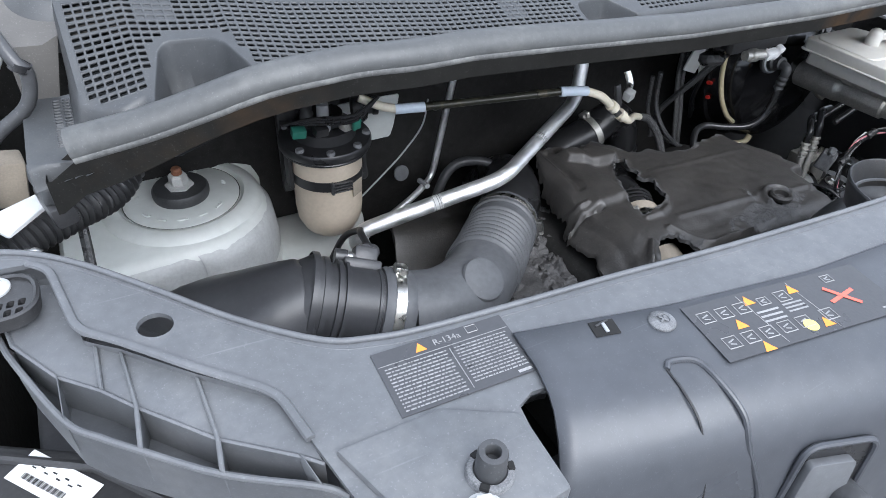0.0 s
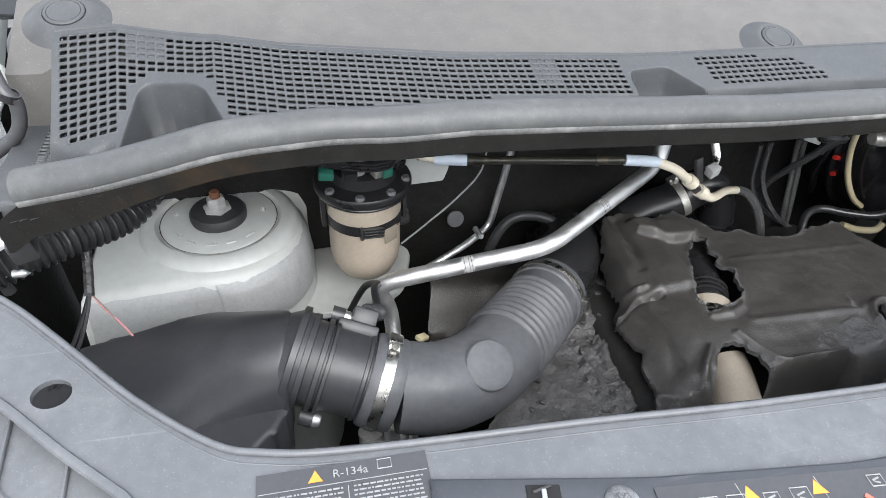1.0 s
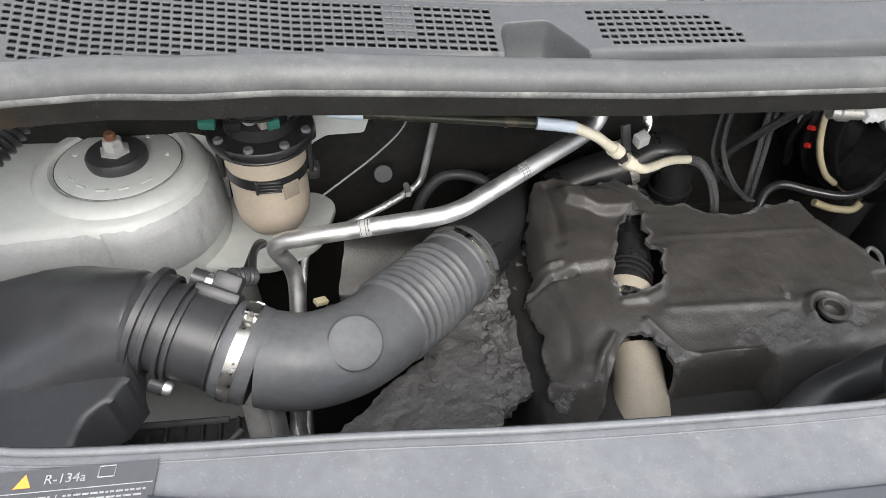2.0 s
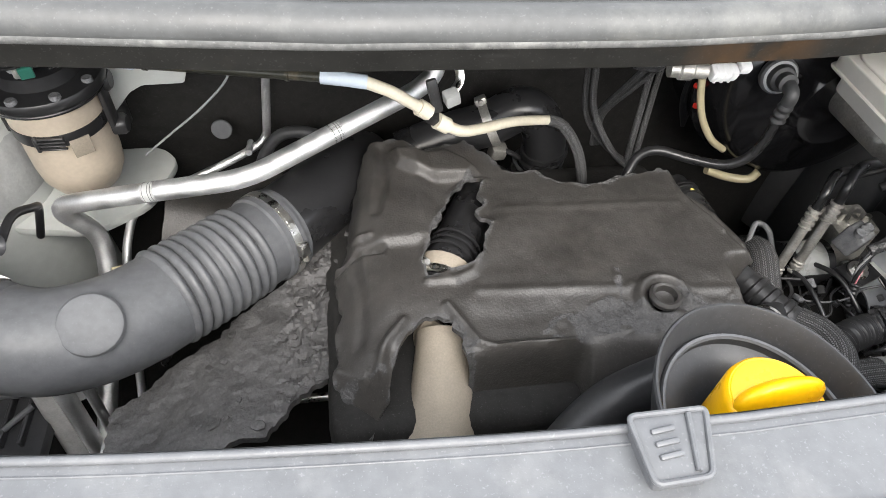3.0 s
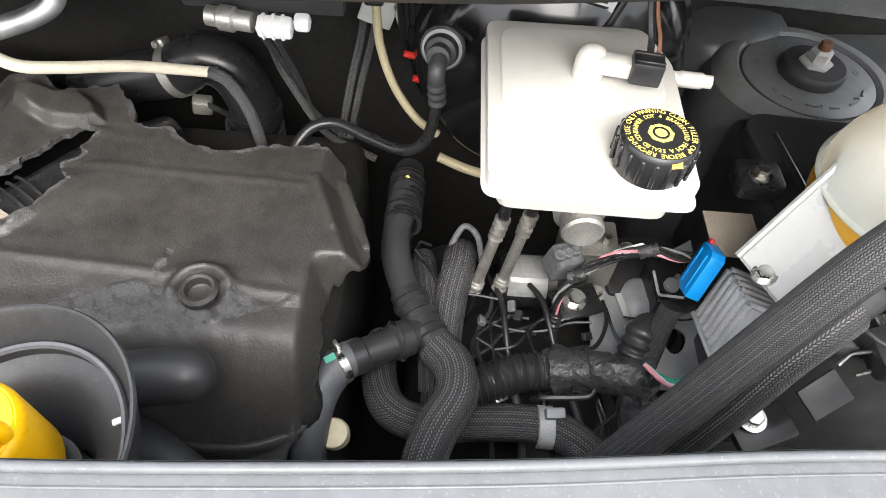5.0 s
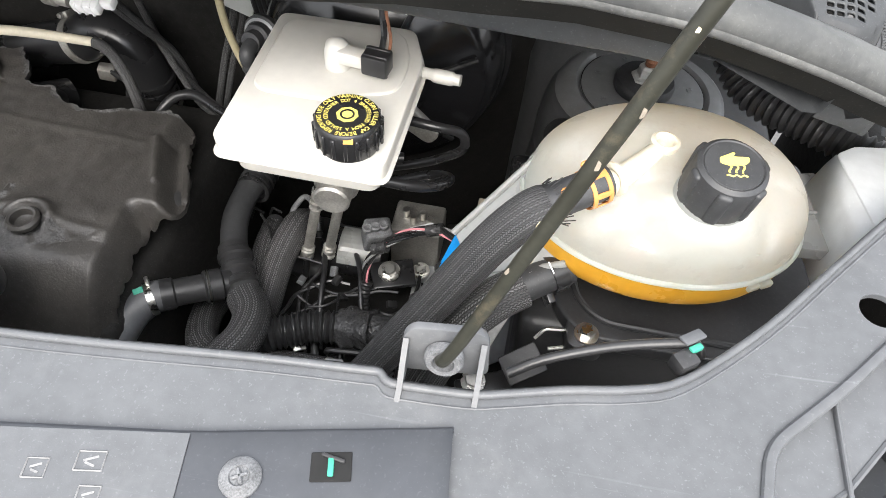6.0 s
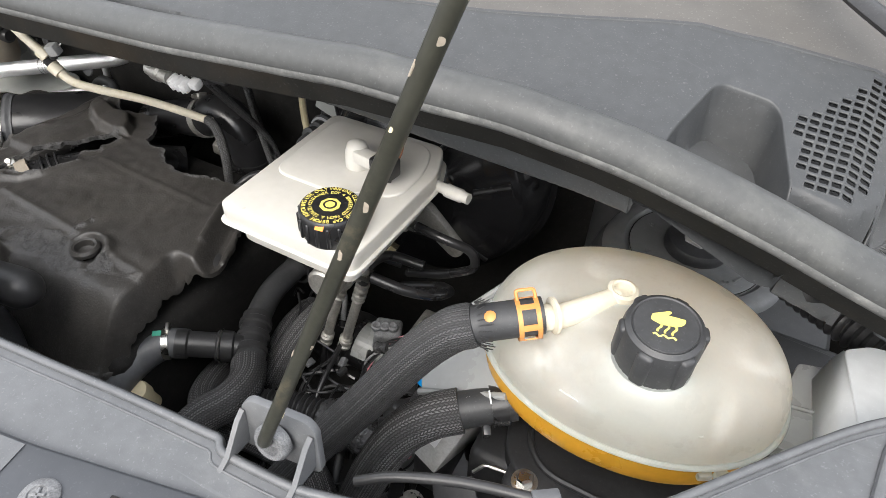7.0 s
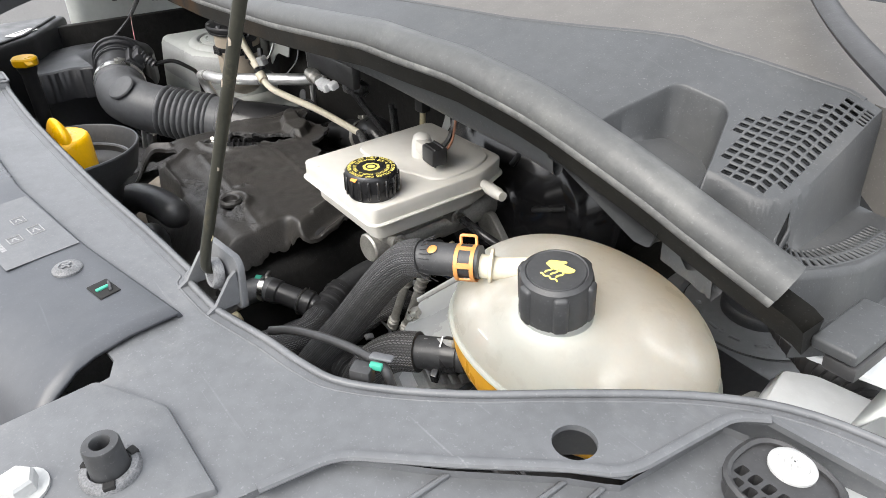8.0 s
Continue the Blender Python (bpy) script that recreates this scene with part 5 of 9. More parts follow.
part("clip", box((0.016, 0.010, 0.014), pose(-0.430, -0.050, 0.886, 0, 20, 30), 0.002), M_BLACK, thin, "black plastic clip")

lp = thing("rigid_pipes", (-0.51, -0.30, 0.8), "vertical aluminium and steel pipes below the intake hose", "pipes")
part("broad_pipe", tube([(-0.525, -0.275, 0.86), (-0.522, -0.30, 0.72), (-0.52, -0.32, 0.60)], 0.015, 18), M_CASTB, lp, "dusty cast pipe")
part("pipe", tube([(-0.503, -0.285, 0.88), (-0.500, -0.305, 0.74), (-0.498, -0.33, 0.60)], 0.0095, 16), M_ALU, lp)
part("thin_pipe", tube([(-0.478, -0.285, 0.88), (-0.476, -0.305, 0.74), (-0.474, -0.33, 0.60)], 0.0055, 12), M_ALU, lp)
fuel = thing("fuel_line", (-0.10, -0.17, 1.08), "cream nylon fuel line with steel middle run", "fuel line")
FL, FR = V((-0.382, -0.118, 1.114)), V((-0.213, -0.170, 1.127))
part("steel_run", tube([FL, FR], 0.0050, 12), M_ROD, fuel, "dull steel run")
for q in (0.06, 0.82):
    part("ring", tube([FL.lerp(FR, q), FL.lerp(FR, q + 0.02)], 0.0062, 12), M_ROD, fuel)
part("end_sleeve", tube([FL, (-0.418, -0.108, 1.113)], 0.0064, 12), M_BLUEWHITE, fuel, "pale blue sleeve")
part("end_sleeve", tube([FR, (-0.193, -0.1735, 1.126), (-0.173, -0.176, 1.1235)], 0.0064, 12), M_BLUEWHITE, fuel, "pale blue sleeve")
part("cream_tube", tube(spline([(-0.416, -0.108, 1.113), (-0.435, -0.100, 1.117), (-0.458, -0.088, 1.127)]), 0.0056, 12), M_TUBE, fuel)
part("cream_tube", tube(spline([(-0.175, -0.176, 1.124), (-0.152, -0.180, 1.115), (-0.136, -0.179, 1.103), (-0.122, -0.177, 1.092)]), 0.0056, 12), M_TUBE, fuel)
part("elbow_joint", tube([(-0.127, -0.178, 1.096), (-0.117, -0.177, 1.088)], 0.0080, 16), M_TUBE, fuel)
part("joint_clip", box((0.016, 0.012, 0.010), pose(-0.113, -0.178, 1.083, 20, 38, 10), 0.002), M_BLACKS, fuel, "black clip")
part("clip_arm", box((0.010, 0.006, 0.034), pose(-0.112, -0.173, 1.104, -10, -12, 10), 0.002), M_BLACK, fuel, "black clip arm")
part("white_plug", box((0.014, 0.012, 0.014), pose(-0.097, -0.178, 1.105, 10, -14, 15), 0.0015), M_NYLON, fuel, "pale square plug")
part("strap", tube(spline([(-0.094, -0.172, 1.108), (-0.088, -0.166, 1.116), (-0.090, -0.158, 1.130)]), 0.0046, 8, flat=0.4), M_STEEL, fuel, "steel strap")
part("elbow_joint", tube([(-0.110, -0.180, 1.081), (-0.099, -0.179, 1.073)], 0.0080, 16), M_TUBE, fuel)
part("cream_tube", tube(spline([(-0.103, -0.1795, 1.076), (-0.084, -0.175, 1.063), (-0.060, -0.158, 1.051), (-0.016, -0.124, 1.031), (0.042, -0.084, 0.999)]), 0.0056, 12), M_TUBE, fuel)
part("sleeve", tube(spline([(0.036, -0.088, 1.003), (0.055, -0.092, 0.995), (0.074, -0.104, 0.968), (0.084, -0.116, 0.93), (0.087, -0.12, 0.88)]), 0.0064, 12), M_BRAID, fuel, "black braided sleeve")

# ---- engine ----
bm = box((0.42, 0.34, 0.36), pose(-0.02, -0.24, 0.74), 0.02, 3)
solo("engine_block", bm, M_WALL, "black engine block below the acoustic cover", "engine")
COVER = [(-0.172, -0.090), (-0.150, -0.088), (-0.128, -0.092), (-0.118, -0.108), (-0.090, -0.096), (-0.062, -0.090), (-0.040, -0.118), (-0.022, -0.146), (0.009, -0.147), (0.032, -0.166), (0.057, -0.174), (0.076, -0.175), (0.103, -0.164), (0.136, -0.159), (0.160, -0.157), (0.177, -0.160),
         (0.187, -0.190), (0.208, -0.240), (0.218, -0.265), (0.210, -0.290), (0.186, -0.300), (0.181, -0.312), (0.184, -0.400), (0.150, -0.440), (0.0, -0.44), (-0.02, -0.425), (-0.085, -0.405), (-0.100, -0.385), (-0.106, -0.356), (-0.112, -0.338), (-0.125, -0.330), (-0.139, -0.332), (-0.153, -0.345), (-0.165, -0.365), (-0.172, -0.385), (-0.195, -0.408), (-0.222, -0.365), (-0.214, -0.300), (-0.217, -0.248), (-0.203, -0.215), (-0.195, -0.16), (-0.185, -0.12)]
TEAR = [(-0.068, -0.156), (-0.052, -0.159), (-0.058, -0.172), (-0.063, -0.183), (-0.058, -0.192), (-0.061, -0.201), (-0.070, -0.212), (-0.066, -0.219), (-0.055, -0.226), (-0.061, -0.236), (-0.067, -0.246), (-0.070, -0.262), (-0.079, -0.276), (-0.098, -0.281), (-0.108, -0.286), (-0.127, -0.284), (-0.130, -0.270), (-0.126, -0.256), (-0.119, -0.239), (-0.110, -0.218), (-0.098, -0.194), (-0.084, -0.173)]
RIDGES = [([(-0.045, -0.205), (0.02, -0.207), (0.08, -0.210), (0.150, -0.213)], 0.0016, 0.0045),
          ([(-0.082, -0.308), (-0.033, -0.312), (0.058, -0.319), (0.066, -0.314)], 0.0024, 0.0045),
          ([(0.113, -0.322), (0.125, -0.326), (0.168, -0.330)], 0.0024, 0.0045),
          ([(-0.115, -0.322), (-0.100, -0.346), (-0.092, -0.362), (-0.077, -0.368), (-0.058, -0.368), (-0.008, -0.370)], 0.0075, 0.0042),
          ([(-0.182, -0.372), (-0.174, -0.353), (-0.156, -0.334)], 0.0085, 0.0045),
          ([(-0.218, -0.354), (-0.209, -0.364), (-0.196, -0.373)], 0.0070, 0.0042),
          ([(-0.205, -0.216), (-0.195, -0.226), (-0.180, -0.229)], 0.0055, 0.0035),
          ([(-0.128, -0.293), (-0.104, -0.294), (-0.084, -0.286), (-0.072, -0.268)], 0.0050, 0.0045),
          ([(0.160, -0.200), (0.170, -0.226), (0.184, -0.258)], 0.0030, 0.0035),
          ([(0.182, -0.186), (0.196, -0.220), (0.212, -0.262)], 0.0035, 0.0040)]
FURROWS = [([(-0.220, -0.247), (-0.195, -0.242), (-0.168, -0.247)], 0.0080, 0.0030),
           ([(-0.158, -0.100), (-0.160, -0.150), (-0.170, -0.200)], 0.0060, 0.0060),
           ([(-0.196, -0.250), (-0.190, -0.300), (-0.195, -0.340)], 0.0045, 0.0060)]
HUMP = [(-0.152, -0.108), (-0.110, -0.112), (-0.085, -0.108), (-0.062, -0.128), (-0.050, -0.148), (-0.066, -0.160), (-0.100, -0.160), (-0.126, -0.150), (-0.146, -0.136)]


def way_off(x, y, line):
    return min(math.hypot(x - x1 - t * (x2 - x1), y - y1 - t * (y2 - y1)) for (x1, y1), (x2, y2) in zip(line, line[1:])
               for t in (max(0.0, min(1.0, ((x - x1) * (x2 - x1) + (y - y1) * (y2 - y1)) / ((x2 - x1) ** 2 + (y2 - y1) ** 2))),))


def scarred(x, y):
    wide = 0.017 * smooth(-0.045, 0.0, x) * smooth(0.150, 0.10, x) + 0.010 * noise.noise((x * 40, y * 40, 2))
    sliver = abs(x - 0.052 - 0.2 * (y + 0.31)) < 0.0035 and -0.338 < y < -0.294
    return abs(y + 0.353 - 0.10 * x) < wide or sliver


def cover_z(x, y):
    z = 0.983 - 0.004 * smooth(-0.207, -0.15, y)
    z -= 0.006 * smooth(-0.308, -0.345, y)
    # front face: steep beside the duct, a soft slope further right
    z -= 0.105 * smooth(-0.370, -0.386, y) * smooth(-0.125, -0.105, x) * smooth(0.012, -0.004, x)
    z -= 0.095 * smooth(-0.352, -0.440, y) ** 1.3 * smooth(-0.004, 0.012, x)
    # left block: domed, falling off at its side and front
    z += 0.007 * smooth(-0.105, -0.125, x) * smooth(-0.19, -0.165, x) * smooth(-0.25, -0.235, y)
    z += 0.013 * smooth(0.0, 0.009, edge_distance(x, y, HUMP)) * (1 if inside(x, y, HUMP) else 0)
    side = -0.176 - 0.10 * min(0.0, y + 0.10) * -1.0
    z -= 0.050 * smooth(side, side - 0.030, x) * smooth(-0.245, -0.235, y)
    z -= 0.010 * smooth(-0.16, -0.20, x) + 0.032 * smooth(-0.185, -0.222, x) * smooth(-0.235, -0.25, y)
    z -= 0.055 * smooth(-0.355, -0.405, y) * smooth(-0.14, -0.17, x)
    # right flank
    edge = 0.160 + 0.40 * max(0.0, -0.20 - y)
    z -= 0.022 * smooth(edge, edge + 0.022, x) * smooth(-0.300, -0.285, y)
    z -= 0.040 * smooth(0.168, 0.186, x) * smooth(-0.285, -0.305, y)
    for line, high, wide in RIDGES:
        d = way_off(x, y, line)
        if d < 3 * wide:
            z += high * math.exp(-(d / wide) ** 2)
    for line, deep, wide in FURROWS:
        d = way_off(x, y, line)
        if d < 3 * wide:
            z -= deep * math.exp(-(d / wide) ** 2)
    # bead and dimple round the grommet
    r = math.hypot(x - 0.090, y + 0.335)
    z += 0.0080 * math.exp(-((r - 0.023) / 0.005) ** 2) * smooth(-0.350, -0.335, y) - 0.006 * smooth(0.016, 0.009, r)
    z += 0.0030 * noise.noise((x * 18, y * 18, 3)) + 0.0009 * noise.noise((x * 70, y * 70, 1))
    if scarred(x, y):
        z += 0.0008 + 0.0026 * noise.noise((x * 110, y * 110, 7))
    # curled torn edge
    tear = edge_distance(x, y, TEAR)
    z += 0.004 * math.exp(-(tear / 0.006) ** 2) * (0.6 + noise.noise((x * 60, y * 60, 12)))
    return z


def ragged(x, y):
    return (x + 0.0045 * noise.noise((x * 48, y * 48, 0)) + 0.0038 * noise.noise((x * 115, y * 115, 3)),
            y + 0.0045 * noise.noise((x * 48, y * 48, 9)) + 0.0038 * noise.noise((x * 115, y * 115, 5)))


def cover_keep(x, y):
    x, y = ragged(x, y)
    if not inside(x, y, COVER) or inside(x, y, TEAR):
        return False
    return math.hypot(x - 0.090, y + 0.335) > 0.0085


acover = thing("engine_cover", (0, -0.25, 0.95), "torn black foam acoustic engine cover with a ragged hole", "engine cover")
bm = sheet(-0.236, 0.224, -0.444, -0.082, 0.0021, cover_z, cover_keep, 0.006)
for f in bm.faces:
    c = f.calc_center_median()
    near = min(edge_distance(c.x, c.y, TEAR), edge_distance(c.x, c.y, COVER) + 9.0 * (c.x > 0.17 or (c.y > -0.36 and c.x < -0.15)))
    scar = scarred(c.x, c.y)
    if near < 0.0034 + 0.006 * noise.noise((c.x * 60, c.y * 60, 4)) or (scar and noise.noise((c.x * 55, c.y * 55, 8)) > -0.25):
        f.material_index = 1
part("foam_shell", bm, [M_FOAM, M_TORN], acover, angle=60)
part("rivet", lathe([(0.011, -0.002), (0.0105, 0.001), (0.006, 0.002), (0, 0.0022)], (0.203, -0.264, 0.962), (0.3, 0, 1), 20, close=False), M_BLACK, acover, "flat round plastic rivet")
part("grommet", lathe([(0.0095, -0.004), (0.0145, -0.003), (0.0155, 0.002), (0.013, 0.005), (0.0105, 0.004), (0.0092, -0.003), (0.0070, -0.0042), (0, -0.0046)], (0.090, -0.335, 0.984), n=28, close=False), M_FOAM, acover)
# front face and right face below the edge
SKIRT = [(-0.098, -0.372), (-0.06, -0.384), (-0.01, -0.386), (0.012, -0.425), (0.10, -0.432), (0.150, -0.425), (0.183, -0.398), (0.181, -0.33)]
bm = bmesh.new()
prev = None
for p in spline([(x, y, 0) for x, y in SKIRT], 6):
    low = 0.74 + 0.115 * smooth(0.0, 0.06, p.x) + 0.008 * noise.noise((p.x * 50, p.y * 50, 0))
    row = [bm.verts.new((p.x, p.y, 0.905 + (low - 0.905) * q)) for q in (0, 0.33, 0.66, 1)]
    if prev:
        for k in range(3):
            bm.faces.new((prev[k], prev[k + 1], row[k + 1], row[k]))
    prev = row
sk2 = part("skirt", bm, M_FOAM, acover)
sk2.modifiers.new("thickness", "SOLIDIFY").thickness = 0.006

# duct seen through the tear
duct = thing("charge_duct", (-0.09, -0.22, 0.94), "black rubber duct with a steel clip below the torn cover", "duct")
DP = [(-0.128, -0.310, 0.946), (-0.108, -0.264, 0.957), (-0.084, -0.215, 0.952), (-0.054, -0.150, 0.938), (-0.02, -0.10, 0.92)]
part("duct", tube(spline([(x, y, z - 0.002) for x, y, z in DP], 8), 0.0255, 32), M_BLACKS, duct)
clamp("duct_clip", (-0.1125, -0.274, 0.956), (0.42, 0.88, 0.15), 0.0265, duct, (-0.75, 0.1, 0.65), 0.011)
part("collar", lathe([(0.025, -0.0075), (0.0280, -0.007), (0.0284, 0), (0.0280, 0.007), (0.025, 0.0075)], (-0.1082, -0.2645, 0.9580), (0.42, 0.88, 0.15), 32), M_BEIGE, duct, "pale beige collar")
for k in range(3):
    part("ring", lathe([(0.0250, -0.0016), (0.0270, -0.0008), (0.0270, 0.0008), (0.0250, 0.0016)], V((-0.100, -0.247, 0.9585)) + V((0.0045, 0.0075, 0)) * k, (0.5, 0.85, 0.03), 24, close=False), M_BLACKS, duct)

# torn foam apron left of the cover
APR = [(-0.43, -0.40), (-0.435, -0.345), (-0.34, -0.275), (-0.27, -0.215), (-0.235, -0.16), (-0.19, -0.10), (-0.18, -0.16), (-0.20, -0.24), (-0.205, -0.33), (-0.245, -0.345), (-0.285, -0.385), (-0.33, -0.395), (-0.37, -0.42)]


def apron_z(x, y):
    """Crumbled foam: soft humps with flakes that end in sharp ledges."""
    z = 0.905 + 0.10 * (x + 0.25) + 0.05 * (y + 0.3) + 0.009 * noise.noise((x * 14, y * 14, 5))
    flake = noise.noise((x * 46, y * 46, 2)) + 0.7 * noise.noise((x * 110, y * 110, 7))
    rough = 0.35 + 0.65 * smooth(-0.36, -0.27, x + 0.20 * noise.noise((x * 8, y * 8, 8)))
    z += rough * (0.0064 * math.floor(flake * 3.0) / 3.0 + 0.0010 * noise.noise((x * 140, y * 140, 2)) + 0.0010 * noise.noise((x * 300, y * 300, 6)))
    return z


apron = thing("foam_apron", (-0.3, -0.3, 0.9), "torn crumbling black foam apron beside the engine cover", "foam panel")
part("sheet", sheet(-0.45, -0.17, -0.43, -0.09, 0.0022, apron_z, lambda x, y: inside(*ragged(x, y), APR), 0.010), M_CRUMB, apron, angle=24)
rng = random.Random(12)
for k in range(40):
    x, y = rng.uniform(-0.40, -0.20), rng.uniform(-0.39, -0.16)
    if inside(x, y, APR):
        s0 = rng.uniform(0.003, 0.008)
        n = rng.randint(6, 9)
        ring = [(s0 * rng.uniform(0.5, 1.2) * math.cos(6.283 * q / n), 0.7 * s0 * rng.uniform(0.5, 1.2) * math.sin(6.283 * q / n)) for q in range(n)]
        part("crumb", crumple(prism(ring, 0, 0.0026, 0.0006, 1, m=pose(x, y, apron_z(x, y) - 0.0006, rng.uniform(-20, 20), rng.uniform(-20, 20), rng.uniform(0, 360))), 0.0014, 160), M_CRUMB, apron)
bm = sheet(-0.43, -0.20, -0.16, -0.02, 0.006, lambda x, y: 0.905 + 0.02 * noise.noise((x * 9, y * 9, 1)) - 0.05 * smooth(-0.08, -0.15, y), lambda x, y: inside(x, y, [(-0.425, -0.14), (-0.40, -0.05), (-0.30, -0.03), (-0.22, -0.06), (-0.24, -0.15), (-0.32, -0.16)]), 0.02)
solo("foam_pad", bm, M_FOAM, "black foam pad behind the intake hose", "foam panel", angle=60)

# beige sleeved duct in front
sd = thing("sleeved_duct", (-0.13, -0.40, 0.92), "beige sleeved duct rising through the engine cover", "duct")
part("duct", tube(spline([(-0.117, -0.322, 0.935), (-0.120, -0.345, 0.928), (-0.126, -0.385, 0.902), (-0.134, -0.425, 0.865), (-0.141, -0.45, 0.79), (-0.144, -0.46, 0.65)], 8), lambda a, L: 0.026 + 0.008 * smooth(0.0, 0.11, a), 32), M_BEIGE, sd)
bm = bmesh.new()
tube([(-0.1205, -0.3105, 0.921), (-0.118, -0.3155, 0.9245), (-0.1165, -0.3205, 0.928)], 0.0266, 32, bm=bm)
part("hem", bm, M_BEIGE, sd, "folded hem of the sleeve")
bh = thing("breather_hose", (0.05, -0.42, 0.92), "black rubber hose curving past the oil filler", "hose")
part("hose", tube(spline([(-0.06, -0.455, 0.83), (-0.035, -0.440, 0.895), (0.0, -0.428, 0.922), (0.045, -0.432, 0.925), (0.09, -0.452, 0.915), (0.12, -0.475, 0.88), (0.13, -0.49, 0.8)]), 0.017, 18), M_RUBBER, bh)

rb = thing("front_wires", (0.11, -0.44, 0.83), "red and pale wires with clips below the engine cover", "wires")
for k, mt in enumerate((M_RED, M_PINK, M_PRINT, M_WIREB, M_WIREB, M_WIREB)):
    part("wire", tube(spline([(0.085 + 0.003 * k, -0.465, 0.80), (0.105 + 0.004 * k, -0.448 + 0.002 * k, 0.826), (0.125 + 0.003 * k, -0.436, 0.835 - 0.003 * k), (0.150, -0.428, 0.828)]), 0.0022, 6), mt, rb)
part("yellow_tag", box((0.012, 0.006, 0.004), pose(0.150, -0.425, 0.842, 0, 10, 20), 0.001), M_CREAM, rb)
for k in range(4):
    part("black_tube", tube(spline([(0.07 + 0.025 * k, -0.40, 0.80), (0.09 + 0.025 * k, -0.425, 0.812 + 0.004 * (k % 2)), (0.12 + 0.02 * k, -0.45, 0.79)]), 0.005, 10), M_BLACKS, rb)
part("steel_clip", box((0.020, 0.006, 0.003), pose(0.118, -0.418, 0.828, 10, 0, 10), 0.001), M_STEEL, rb)

# ---- oil filler ----
oc = (0.060, -0.508, 0)
oil = thing("oil_filler", (0.06, -0.508, 1.06), "black oil filler bowl with a bright yellow cap", "oil filler")
ob_c = (0.0575, -0.5085, 0)
oval = Matrix.Translation(ob_c) @ Matrix.Diagonal((1, 1.16, 1, 1)) @ Matrix.Translation([-q for q in ob_c])
bm = lathe([(0.030, 1.02), (0.040, 1.055), (0.052, 1.066), (0.0600, 1.070), (0.0605, 1.0775), (0.0625, 1.0785), (0.0640, 1.0755), (0.0700, 1.0985), (0.0712, 1.1003), (0.0726, 1.1003), (0.0736, 1.0985), (0.066, 1.066), (0.05, 1.050), (0.034, 1.0)], ob_c, n=64, close=False)
bmesh.ops.transform(bm, matrix=oval, verts=bm.verts[:])
part("bowl", bm, M_RUBBER, oil)
bm = lathe([(0.0595, 1.0772), (0.0605, 1.0792), (0.0622, 1.0796), (0.0632, 1.0778)], ob_c, n=64, close=False)
bmesh.ops.transform(bm, matrix=oval, verts=bm.verts[:])
part("step", bm, M_DUSTY, oil, "pale worn inner ring")
part("neck", lathe([(0.030, 0.85), (0.030, 1.05)], oc, n=28), M_BLACK, oil)
oc = (0.053, -0.506, 0)
ycap = part("cap", lathe([(0.0304, 1.060), (0.0316, 1.064), (0.0316, 1.1080), (0.0306, 1.1120), (0.0290, 1.1137), (0.0280, 1.1133), (0.0275, 1.1139), (0.025, 1.1141), (0, 1.1141)], oc, n=48, close=False), M_YELLOW, oil, "bright yellow screw cap")
b = bmesh.new()
bmesh.ops.create_uvsphere(b, u_segments=24, v_segments=12, radius=1)
for v in b.verts:
    v.co = V((v.co.x * 0.0300, v.co.y * 0.0105 * (1.0 - 0.25 * v.co.z), 0.004 + v.co.z * 0.020)) if v.co.z > -0.2 else V((v.co.x * 0.0300, v.co.y * 0.0115, -0.004))
bmesh.ops.transform(b, matrix=pose(0.053, -0.506, 1.1115, 0, 0, 4), verts=b.verts[:])
part("grip", b, M_YELLOW, ycap)
part("chip", box((0.006, 0.004, 0.002), pose(0.108, -0.478, 1.0735, 0, 0, 30), 0.001), M_PRINT, oil, "white chip of dirt")

# ---- charge hose behind the cover ----
ch = thing("charge_hose", (0.03, -0.06, 0.97), "black rubber charge air hose with steel clip", "hose")
CH = [(-0.13, -0.050, 0.930), (-0.068, -0.043, 0.951), (-0.022, -0.042, 0.964), (0.016, -0.042, 0.984), (0.044, -0.042, 0.966), (0.057, -0.042, 0.920), (0.051, -0.042, 0.875), (0.046, -0.042, 0.80)]
part("hose", tube(spline(CH, 8), 0.0275, 28), M_BLACKS, ch)
clamp("hose_clip", (-0.020, -0.042, 0.9648), (1, 0.0, 0.45), 0.0280, ch, (0, 0.3, 1), 0.011, M_CAST)
for k in range(2):
    part("ring", lathe([(0.0272, -0.0035), (0.0305, -0.0030), (0.0305, 0.0030), (0.0272, 0.0035)], (0.0575 - 0.002 * k, -0.042, 0.918 - 0.013 * k), (0.1, 0, -1), 32, close=False), M_BLACKS, ch)
part("sensor", box((0.022, 0.016, 0.020), pose(-0.004, -0.040, 0.917, 10, 10, 10), 0.003), M_CAST, ch, "grey sensor plug")
part("sensor_lead", tube(spline([(0.004, -0.044, 0.922), (0.016, -0.046, 0.916), (0.030, -0.04, 0.900)]), 0.0035, 8), M_WIREB, ch)
for k in range(2):
    z = 0.894 - 0.012 * k
    part("lower_ring", lathe([(0.030, -0.003), (0.034, -0.002), (0.034, 0.002), (0.030, 0.003)], (0.0525, -0.042, z), (-0.12, 0.0, -1), 30, close=False), M_STEEL if k else M_RUBBER, ch)
part("joint", lathe([(0.030, 0), (0.037, 0.004), (0.038, 0.03), (0.034, 0.04)], (0.048, -0.042, 0.832), n=28), M_BLACK, ch)
